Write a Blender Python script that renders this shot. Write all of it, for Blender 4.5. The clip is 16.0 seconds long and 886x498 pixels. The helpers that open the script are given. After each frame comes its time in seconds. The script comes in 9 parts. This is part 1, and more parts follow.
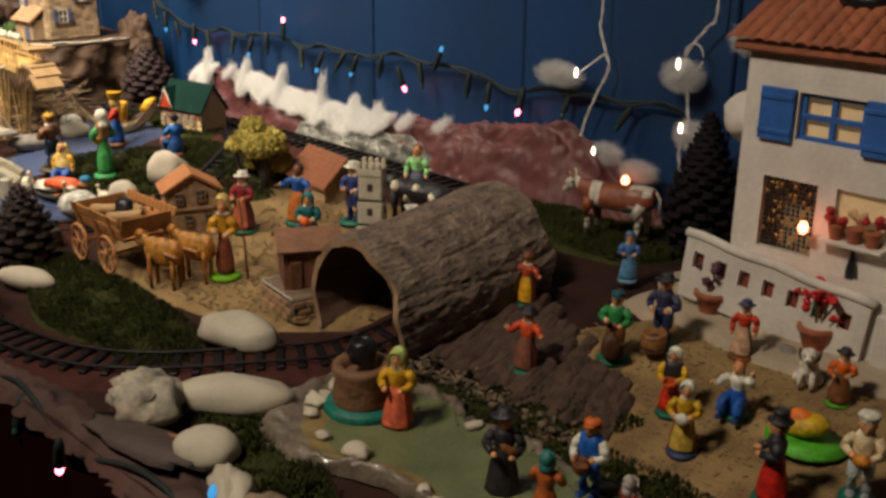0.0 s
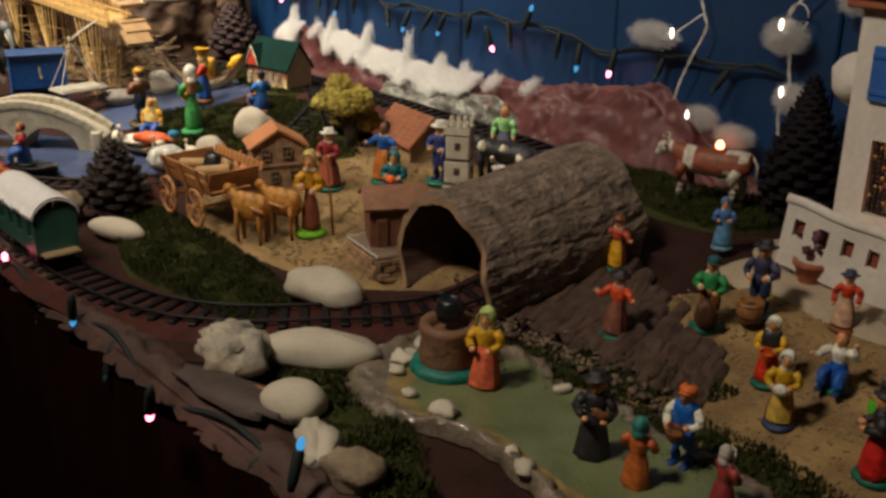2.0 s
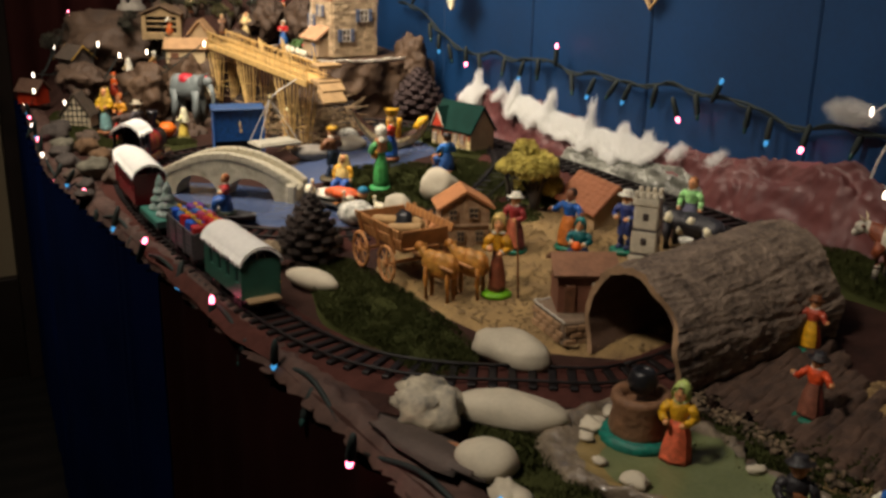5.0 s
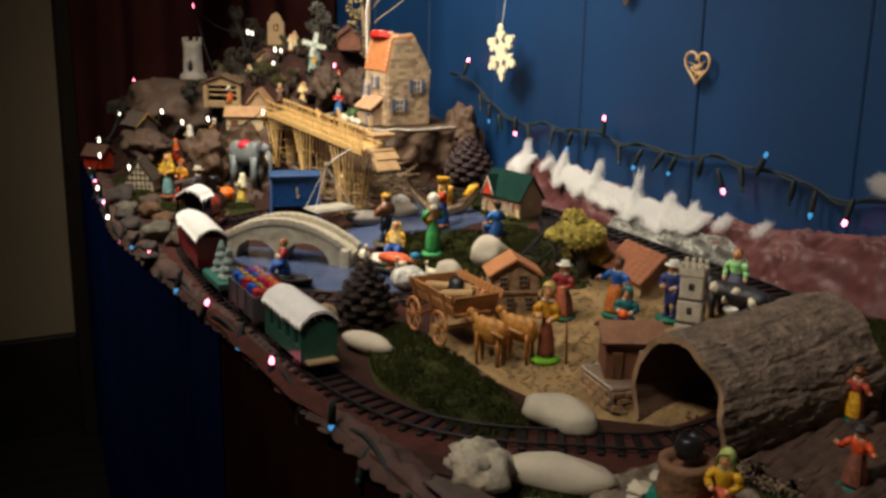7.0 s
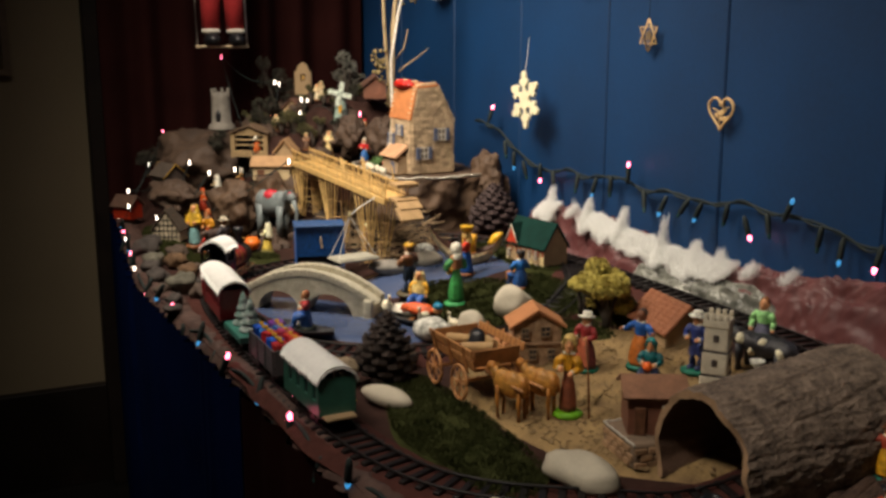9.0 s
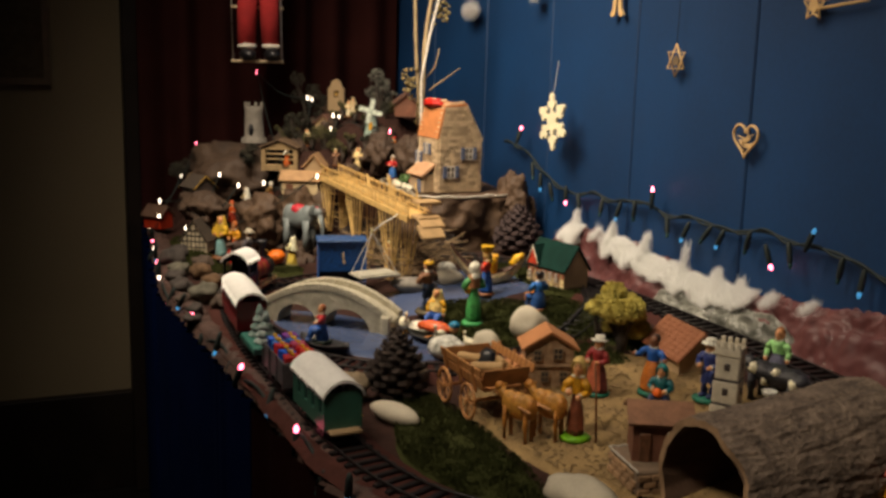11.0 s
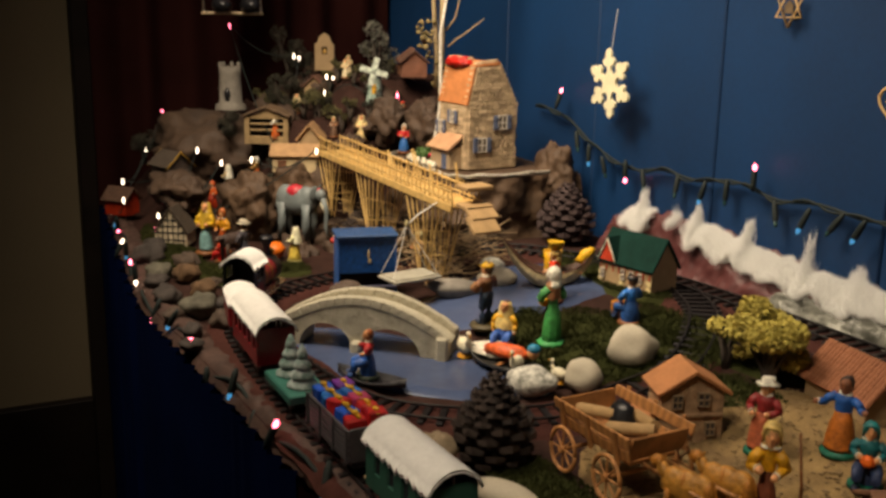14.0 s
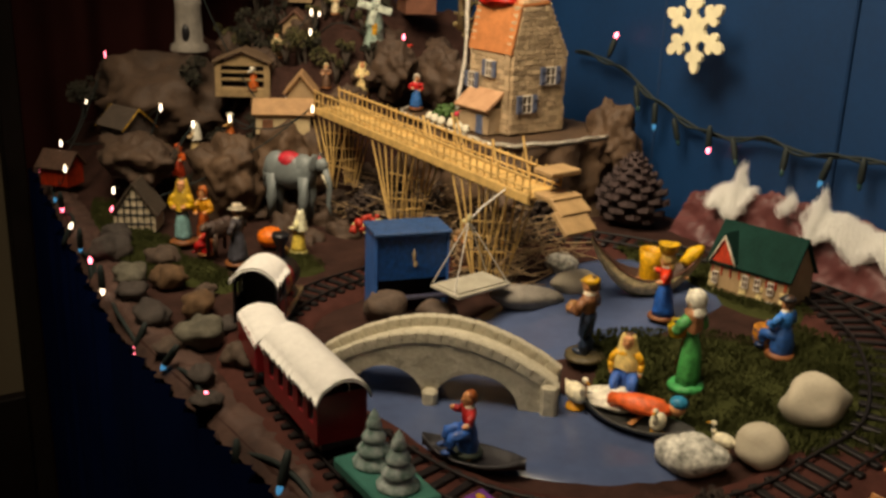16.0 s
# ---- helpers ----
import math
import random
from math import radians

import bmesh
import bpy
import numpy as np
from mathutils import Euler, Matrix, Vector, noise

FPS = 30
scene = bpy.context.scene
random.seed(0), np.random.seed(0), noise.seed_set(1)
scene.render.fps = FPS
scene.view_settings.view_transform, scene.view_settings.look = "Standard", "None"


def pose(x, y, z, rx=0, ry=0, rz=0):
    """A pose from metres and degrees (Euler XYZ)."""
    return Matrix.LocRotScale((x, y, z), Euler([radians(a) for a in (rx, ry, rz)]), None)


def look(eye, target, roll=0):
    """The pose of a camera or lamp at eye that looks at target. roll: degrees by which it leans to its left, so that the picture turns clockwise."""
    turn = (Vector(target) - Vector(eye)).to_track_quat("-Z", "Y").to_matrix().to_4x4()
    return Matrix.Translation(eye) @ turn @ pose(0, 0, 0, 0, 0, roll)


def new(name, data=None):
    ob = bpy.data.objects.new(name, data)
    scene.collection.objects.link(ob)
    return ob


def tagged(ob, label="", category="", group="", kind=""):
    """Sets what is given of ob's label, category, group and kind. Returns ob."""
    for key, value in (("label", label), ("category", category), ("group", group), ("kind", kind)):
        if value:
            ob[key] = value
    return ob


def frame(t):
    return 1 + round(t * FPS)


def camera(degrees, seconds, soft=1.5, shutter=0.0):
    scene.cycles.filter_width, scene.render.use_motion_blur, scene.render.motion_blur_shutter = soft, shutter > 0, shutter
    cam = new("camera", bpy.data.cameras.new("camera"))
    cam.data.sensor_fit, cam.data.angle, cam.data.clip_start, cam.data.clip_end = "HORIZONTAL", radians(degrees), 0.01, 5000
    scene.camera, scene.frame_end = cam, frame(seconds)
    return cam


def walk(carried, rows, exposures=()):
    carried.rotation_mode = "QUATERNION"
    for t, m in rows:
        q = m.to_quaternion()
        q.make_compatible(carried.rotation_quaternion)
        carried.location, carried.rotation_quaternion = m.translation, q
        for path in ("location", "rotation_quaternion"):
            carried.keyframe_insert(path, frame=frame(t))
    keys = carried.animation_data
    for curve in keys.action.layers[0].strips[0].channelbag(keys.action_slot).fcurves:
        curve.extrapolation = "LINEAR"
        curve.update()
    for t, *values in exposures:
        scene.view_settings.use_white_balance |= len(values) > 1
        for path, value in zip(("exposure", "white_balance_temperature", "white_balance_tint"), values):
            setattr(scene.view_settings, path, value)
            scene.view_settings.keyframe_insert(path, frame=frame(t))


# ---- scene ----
cam = camera(47.0, 16.0, soft=3.0, shutter=0.0)
PATH = [
    (0, (0.2352, 0.1212, 1.1564), (-1.4232, 1.6716, 0.3764), 0.6),
    (0.5, (0.2316, 0.1188, 1.1552), (-1.4592, 1.6248, 0.3572), 0.5),
    (1, (0.228, 0.1176, 1.1504), (-1.4832, 1.5828, 0.3224), 0.8),
    (1.5, (0.2244, 0.1164, 1.1468), (-1.506, 1.5504, 0.3044), 0.7),
    (2, (0.2172, 0.1176, 1.1444), (-1.5324, 1.5228, 0.2912), 0.7),
    (2.5, (0.216, 0.1164, 1.1444), (-1.5504, 1.4964, 0.2864), 0.5),
    (3, (0.21, 0.1092, 1.1444), (-1.584, 1.4484, 0.2792), 0.6),
    (3.5, (0.2052, 0.1008, 1.1468), (-1.644, 1.3776, 0.3056), 0.6),
    (4, (0.2004, 0.0912, 1.1528), (-1.698, 1.3236, 0.3548), 0.9),
    (6.3, (0.2292, 0.0564, 1.1636), (-1.8168, 1.1232, 0.5036), 1.1),
    (6.5, (0.2316, 0.054, 1.1672), (-1.818, 1.1232, 0.524), 1.2),
    (7, (0.24, 0.0456, 1.1756), (-1.8264, 1.1124, 0.5816), 1.1),
    (7.5, (0.2412, 0.042, 1.178), (-1.8396, 1.092, 0.6044), 1.1),
    (8, (0.2388, 0.0468, 1.1816), (-1.8612, 1.0812, 0.6524), 0.6),
    (8.5, (0.2328, 0.06, 1.1852), (-1.884, 1.0812, 0.6968), 0.2),
    (9, (0.2352, 0.0684, 1.1852), (-1.8876, 1.0704, 0.686), 0.1),
    (9.2, (0.2424, 0.078, 1.1828), (-1.8936, 1.056, 0.692), 0.2),
    (11.5, (0.2484, 0.096, 1.184), (-1.92, 1.0236, 0.74), 1.7),
    (12, (0.1932, 0.0924, 1.1888), (-1.932, 1.1148, 0.7448), 0.8),
    (12.5, (0.0936, 0.0576, 1.1888), (-1.9812, 1.1748, 0.7316), 0.4),
    (13, (0.0144, 0.0168, 1.1816), (-2.0136, 1.188, 0.6596), 0.5),
    (13.5, (-0.0408, 0.0192, 1.184), (-2.0892, 1.1412, 0.6332), 1.0),
    (14, (-0.132, 0.0816, 1.1756), (-2.2164, 1.1304, 0.6164), 1.1),
    (14.5, (-0.2196, 0.1296, 1.1744), (-2.3256, 1.1088, 0.572), 2.1),
    (15, (-0.3192, 0.12, 1.1768), (-2.364, 1.2, 0.536), 2.7),
    (15.5, (-0.4548, 0.072, 1.1828), (-2.394, 1.3056, 0.4904), 1.1),
    (16, (-0.5232, 0.072, 1.184), (-2.4492, 1.2972, 0.4448), 2.0),
]
walk(cam, [(t, look(eye, target, roll)) for t, eye, target, roll in PATH], exposures=[(0.0, -0.42, 5850, 10), (1.5, -0.53, 5800, 10), (4.0, -0.50, 5850, 10), (7.0, -0.54, 5600, 9), (9.0, -0.66, 5650, 9), (11.5, -0.82, 6150, 10), (12.5, -0.86, 6050, 9), (13.2, -0.84, 6250, 10), (15.0, -0.84, 6350, 9), (16.0, -1.12, 6600, 8)])

# ---- light ----
world = bpy.data.worlds.new("evening")
scene.world = world
world.use_nodes = True
world.node_tree.nodes["Background"].inputs[0].default_value = (0.9, 0.75, 0.6, 1)
world.node_tree.nodes["Background"].inputs[1].default_value = 0.004


def lamp(name, where, watts, colour, size, target=None, spot=None, blend=0.8):
    data = bpy.data.lights.new(name, "SPOT" if spot else "POINT")
    data.energy, data.color, data.shadow_soft_size = watts, colour, size
    if spot:
        data.spot_size, data.spot_blend = radians(spot), blend
    ob = new(name, data)
    ob.matrix_world = look(where, target) if target else Matrix.Translation(where)
    return ob


LAMPS = [(-1.34, 0.22, 2.02), (-0.40, -0.14, 2.00)]
lamp("lamp_light", LAMPS[0], 335, (1.0, 0.80, 0.57), 0.38, (-1.60, 0.97, 0.98), 96, 1.0)
# fill spot added to brighten the right-hand end, with no known source
lamp("lamp_light", LAMPS[1], 110, (1.0, 0.81, 0.59), 0.12, (-0.20, 0.80, 0.82), 84)


# ---- materials ----
MATS = {}


def mat(name, col, rough=0.6, metal=0.0, var=0.25, scale=45, bump=0.25, fine=260, col2=None, emit=0.0, ecol=None, spec=0.5, coat=0.0, island=0.0, objrand=0.0, wave=None, alpha=None):
    """A procedural surface: two colours mixed by coarse and fine noise, with fine relief."""
    if name in MATS:
        return MATS[name]
    m = bpy.data.materials.new(name)
    m.use_nodes = True
    n, l = m.node_tree.nodes, m.node_tree.links
    p = n["Principled BSDF"]
    p.inputs["Roughness"].default_value, p.inputs["Metallic"].default_value = rough, metal
    p.inputs["Specular IOR Level"].default_value = spec
    p.inputs["Coat Weight"].default_value = coat
    tc = n.new("ShaderNodeTexCoord")
    big, small = n.new("ShaderNodeTexNoise"), n.new("ShaderNodeTexNoise")
    for node, s, d in ((big, scale, 5), (small, fine, 4)):
        node.inputs["Scale"].default_value, node.inputs["Detail"].default_value = s, d
        l.new(tc.outputs["Object"], node.inputs["Vector"])
    add = n.new("ShaderNodeMath")
    add.operation = "MULTIPLY_ADD"
    l.new(small.outputs["Fac"], add.inputs[0])
    add.inputs[1].default_value = 0.45
    l.new(big.outputs["Fac"], add.inputs[2])
    fac = add.outputs[0]
    if wave:
        w = n.new("ShaderNodeTexWave")
        w.inputs["Scale"].default_value, w.inputs["Distortion"].default_value, w.inputs["Detail"].default_value = wave, 5, 3
        l.new(tc.outputs["Object"], w.inputs["Vector"])
        mix0 = n.new("ShaderNodeMath")
        mix0.operation = "MULTIPLY_ADD"
        l.new(w.outputs["Fac"], mix0.inputs[0])
        mix0.inputs[1].default_value = 0.4
        l.new(fac, mix0.inputs[2])
        sub = n.new("ShaderNodeMath")
        sub.operation = "SUBTRACT"
        l.new(mix0.outputs[0], sub.inputs[0])
        sub.inputs[1].default_value = 0.2
        fac = sub.outputs[0]
    if island or objrand:
        src = n.new("ShaderNodeNewGeometry").outputs["Random Per Island"] if island else n.new("ShaderNodeObjectInfo").outputs["Random"]
        r = n.new("ShaderNodeMath")
        r.operation = "MULTIPLY_ADD"
        l.new(src, r.inputs[0])
        r.inputs[1].default_value = island or objrand
        l.new(fac, r.inputs[2])
        r2 = n.new("ShaderNodeMath")
        r2.operation = "SUBTRACT"
        l.new(r.outputs[0], r2.inputs[0])
        r2.inputs[1].default_value = 0.5 * (island or objrand)
        fac = r2.outputs[0]
    ramp = n.new("ShaderNodeValToRGB")
    a, b = ramp.color_ramp.elements
    a.position, b.position = 0.45, 0.98
    c2 = col2 or tuple(min(1.0, c * (1 + var)) for c in col)
    c1 = col if col2 else tuple(c * (1 - var) for c in col)
    a.color, b.color = (*c1, 1), (*c2, 1)
    l.new(fac, ramp.inputs["Fac"])
    l.new(ramp.outputs["Color"], p.inputs["Base Color"])
    if bump:
        bn = n.new("ShaderNodeBump")
        bn.inputs["Strength"].default_value, bn.inputs["Distance"].default_value = bump, 0.004
        l.new(fac, bn.inputs["Height"])
        l.new(bn.outputs["Normal"], p.inputs["Normal"])
    if emit:
        p.inputs["Emission Color"].default_value = (*(ecol or col), 1)
        p.inputs["Emission Strength"].default_value = emit
    MATS[name] = m
    return m


def paint(r, g, b, rough=0.5):
    """Hand-painted fired clay, one for each colour."""
    lum = 0.3 * r + 0.5 * g + 0.2 * b
    r, g, b = (min(0.85, max(0.002, 1.12 * (lum + 1.28 * (c - lum)))) for c in (r, g, b))
    return mat("clay_paint_%02d_%02d_%02d" % (int(r * 99), int(g * 99), int(b * 99)), (r, g, b), rough, var=0.5, scale=150, bump=0.4, fine=700, coat=0.08)


WHITE_PLASTER = mat("white_plaster", (0.62, 0.57, 0.50), 0.85, var=0.16, scale=22, bump=0.35, fine=180)
BLUE_CLOTH = mat("blue_wall_paint", (0.0018, 0.025, 0.086), 0.55, var=0.25, scale=4, bump=0.12, fine=160)
RED_CLOTH = mat("dark_red_cloth", (0.019, 0.0055, 0.0048), 0.9, var=0.35, scale=6, bump=0.2, fine=700, spec=0.03)
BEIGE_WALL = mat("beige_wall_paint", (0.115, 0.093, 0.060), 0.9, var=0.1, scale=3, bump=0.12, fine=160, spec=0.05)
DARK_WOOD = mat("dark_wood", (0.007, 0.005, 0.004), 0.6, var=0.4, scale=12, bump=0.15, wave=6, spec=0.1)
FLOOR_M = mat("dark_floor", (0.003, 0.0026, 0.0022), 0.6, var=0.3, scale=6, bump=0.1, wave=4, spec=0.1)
CEIL_M = mat("white_ceiling", (0.38, 0.36, 0.33), 0.9, var=0.06, scale=2, bump=0.1)
GROUND_M = mat("brown_crepe_paper", (0.030, 0.0135, 0.010), 0.85, var=0.45, scale=28, bump=0.6, fine=160, spec=0.15)
BALLAST_M = mat("red_brown_ballast", (0.050, 0.018, 0.014), 0.85, var=0.35, scale=60, bump=0.5, fine=420, spec=0.1)
ROCK_PAPER = mat("crumpled_rock_paper", (0.034, 0.0185, 0.0095), 0.72, scale=16, bump=0.8, fine=110, col2=(0.108, 0.062, 0.031))
MAROON = mat("maroon_cellophane", (0.055, 0.012, 0.013), 0.58, scale=14, bump=0.3, fine=40, col2=(0.12, 0.038, 0.035), coat=0.04)
SNOW = mat("cotton_snow", (0.92, 0.92, 0.90), 0.95, var=0.03, scale=60, bump=0.0, fine=500)
_n, _l = SNOW.node_tree.nodes, SNOW.node_tree.links
_mix, _tr = _n.new("ShaderNodeMixShader"), _n.new("ShaderNodeBsdfTranslucent")
_tr.inputs["Color"].default_value = (0.95, 0.95, 0.93, 1)
_mix.inputs[0].default_value = 0.45
_l.new(_n["Principled BSDF"].outputs[0], _mix.inputs[1])
_l.new(_tr.outputs[0], _mix.inputs[2])
_l.new(_mix.outputs[0], _n["Material Output"].inputs["Surface"])
SNOW_ROOF = mat("roof_snow_plastic", (0.74, 0.73, 0.70), 0.5, var=0.08, scale=90, bump=0.2)
SAND = mat("chip_sand", (0.105, 0.062, 0.025), 0.9, scale=26, bump=0.4, fine=420, col2=(0.34, 0.225, 0.085))
CHIPS = mat("wood_chips", (0.17, 0.108, 0.046), 0.85, scale=30, bump=0.2, col2=(0.29, 0.20, 0.09), island=0.2)
MOSS = mat("moss", (0.026, 0.030, 0.009), 0.95, scale=22, bump=0.3, col2=(0.046, 0.050, 0.016), island=0.12, spec=0.05)
WATER = mat("pond_paint", (0.058, 0.080, 0.155), 0.22, var=0.2, scale=12, bump=0.08, fine=90)
STONE_W = mat("pale_pebble", (0.46, 0.41, 0.31), 0.7, var=0.14, scale=35, bump=0.15, fine=320, objrand=0.25)
STONE_G = mat("grey_stone", (0.20, 0.18, 0.15), 0.75, var=0.3, scale=60, bump=0.5, fine=300)
STONE_SPECK = mat("speckled_stone", (0.07, 0.075, 0.06), 0.7, scale=110, bump=0.6, fine=240, col2=(0.70, 0.68, 0.60))
BARK = mat("cork_bark", (0.046, 0.032, 0.024), 0.9, scale=60, bump=1.0, fine=240, col2=(0.255, 0.190, 0.140))
PATH_BARK = mat("dark_path_bark", (0.024, 0.013, 0.009), 0.85, scale=60, bump=1.0, fine=220, col2=(0.095, 0.053, 0.034))
BARK_IN = mat("bark_inside", (0.10, 0.055, 0.032), 0.85, var=0.35, scale=30, bump=0.5)
BARK_RIM = mat("bark_cut_edge", (0.26, 0.16, 0.085), 0.85, var=0.25, scale=60, bump=0.4)
WOOD = mat("light_wood", (0.37, 0.165, 0.050), 0.55, var=0.3, scale=40, bump=0.25, wave=30)
STRAW = mat("straw", (0.55, 0.36, 0.12), 0.6, var=0.3, scale=60, bump=0.2, objrand=0.35)
GREY_BRIDGE = mat("cast_grey_stone", (0.32, 0.29, 0.21), 0.8, scale=70, bump=0.6, fine=300, col2=(0.54, 0.50, 0.38))
TERRACOTTA = mat("terracotta", (0.33, 0.105, 0.045), 0.75, var=0.3, scale=60, bump=0.3, objrand=0.3)
TERRA_ORANGE = mat("orange_roof_tile", (0.46, 0.17, 0.05), 0.75, var=0.25, scale=60, bump=0.35)
STONE_WALL = mat("warm_stone_block", (0.35, 0.25, 0.145), 0.85, scale=50, bump=0.5, col2=(0.64, 0.48, 0.29), objrand=0.6)
MORTAR = mat("mortar", (0.42, 0.32, 0.20), 0.9, var=0.25, scale=60, bump=0.4)
CARD = mat("beige_card", (0.33, 0.225, 0.115), 0.75, var=0.2, scale=40, bump=0.2)
GREEN_ROOF = mat("dark_green_roof", (0.005, 0.026, 0.020), 0.9, spec=0.15, var=0.3, scale=40, bump=0.2)
BLUE_PAINT = mat("blue_shutter_paint", (0.030, 0.11, 0.37), 0.5, var=0.2, scale=60, bump=0.15)
SHUTTER_GREY = mat("grey_blue_shutter", (0.10, 0.12, 0.19), 0.6, var=0.2, scale=60)
WARM_PANE = mat("lit_paper_pane", (0.75, 0.55, 0.30), 0.6, var=0.15, scale=50, emit=0.10, ecol=(1.0, 0.62, 0.28))
BLACK = mat("black_plastic", (0.010, 0.010, 0.012), 0.35, var=0.3, scale=60, bump=0.1)
DARK_GREEN_WIRE = mat("dark_green_cable", (0.004, 0.010, 0.009), 0.75, var=0.2, scale=80, bump=0.05)
WHITE_WIRE = mat("white_cord", (0.62, 0.60, 0.55), 0.6, var=0.1, scale=90, bump=0.4, fine=900)
RAIL = mat("dull_rail_plastic", (0.009, 0.007, 0.007), 0.5, spec=0.25, var=0.3, scale=70, bump=0.1)
CHROME = mat("chrome_plastic", (0.75, 0.75, 0.75), 0.15, 1.0, var=0.1, scale=60, bump=0.05)
TRAIN_RED = mat("train_red_plastic", (0.20, 0.012, 0.016), 0.3, var=0.2, scale=40, bump=0.05)
TRAIN_GREEN = mat("train_green_plastic", (0.03, 0.10, 0.07), 0.4, var=0.2, scale=40, bump=0.05)
TRAIN_TEAL = mat("flat_wagon_teal", (0.035, 0.14, 0.11), 0.45, var=0.2, scale=40, bump=0.05)
TRAIN_GREY = mat("wagon_grey_plastic", (0.075, 0.070, 0.075), 0.5, var=0.25, scale=60, bump=0.2)
GOLD = mat("gilt_plastic", (0.45, 0.27, 0.07), 0.4, 0.6, var=0.2, scale=60, bump=0.1)
FIR_SNOW = mat("snowy_fir_plastic", (0.05, 0.13, 0.10), 0.6, scale=120, bump=0.4, col2=(0.50, 0.56, 0.55))
CONE_M = mat("pine_cone_scale", (0.015, 0.010, 0.008), 0.7, scale=60, bump=0.4, col2=(0.055, 0.034, 0.024), objrand=0.3)
LEAF_Y = mat("yellow_lichen", (0.28, 0.22, 0.035), 0.9, scale=60, bump=0.0, col2=(0.68, 0.58, 0.13), island=0.4)
LEAF_D = mat("dark_twig_leaf", (0.014, 0.014, 0.009), 0.9, scale=40, bump=0.3, col2=(0.050, 0.046, 0.028), island=0.5)
TWIG = mat("grey_twig", (0.05, 0.038, 0.028), 0.8, var=0.3, scale=40, bump=0.3)
BIRCH = mat("pale_branch", (0.34, 0.255, 0.135), 0.7, var=0.3, scale=50, bump=0.35)
CREAM_WOOD = mat("cream_plywood", (0.72, 0.66, 0.44), 0.6, var=0.12, scale=40, bump=0.15)
CUT_WOOD = mat("fretwork_wood", (0.50, 0.33, 0.14), 0.6, var=0.15, scale=40, bump=0.15)
TRAY_GREEN = mat("painted_green_base", (0.085, 0.105, 0.038), 0.45, scale=26, bump=0.25, col2=(0.17, 0.19, 0.085), coat=0.2)
TRAY_ROCK = mat("painted_rock_edge", (0.070, 0.054, 0.038), 0.28, scale=55, bump=0.9, col2=(0.25, 0.20, 0.14), coat=0.7)
TRAY_OCHRE = mat("painted_ochre_bank", (0.16, 0.115, 0.035), 0.5, scale=40, bump=0.4, col2=(0.30, 0.215, 0.08), coat=0.2)
ELEPHANT = mat("grey_resin", (0.16, 0.185, 0.185), 0.5, var=0.2, scale=40, bump=0.25)
BULB_PINK = mat("pink_bulb", (1.0, 0.45, 0.5), 0.3, emit=15.0, ecol=(1.0, 0.13, 0.20), bump=0)
BULB_BLUE = mat("blue_bulb", (0.025, 0.045, 0.07), 0.2, emit=0.9, ecol=(0.12, 0.52, 0.95), bump=0)
BULB_OFF = mat("unlit_bulb", (0.02, 0.05, 0.045), 0.25, var=0.3, scale=60, bump=0)
BULB_WARM = mat("warm_white_bulb", (1.0, 0.85, 0.65), 0.3, emit=9.0, ecol=(1.0, 0.78, 0.55), bump=0)
BULB_RED = mat("red_orange_bulb", (1.0, 0.3, 0.1), 0.3, emit=14.0, ecol=(1.0, 0.22, 0.08), bump=0)


# ---- mesh tools ----
CB = {}


def chamfered(sx, sy, sz, b):
    key = (round(sx, 5), round(sy, 5), round(sz, 5), round(b, 5))
    if key not in CB:
        bm = bmesh.new()
        bmesh.ops.create_cube(bm, size=1)
        bmesh.ops.scale(bm, vec=(sx, sy, sz), verts=bm.verts)
        bmesh.ops.bevel(bm, geom=bm.edges[:], offset=b, segments=1, affect="EDGES")
        bm.verts.ensure_lookup_table()
        bm.verts.index_update()
        CB[key] = ([v.co.copy() for v in bm.verts], [[v.index for v in f.verts] for f in bm.faces])
        bm.free()
    return CB[key]


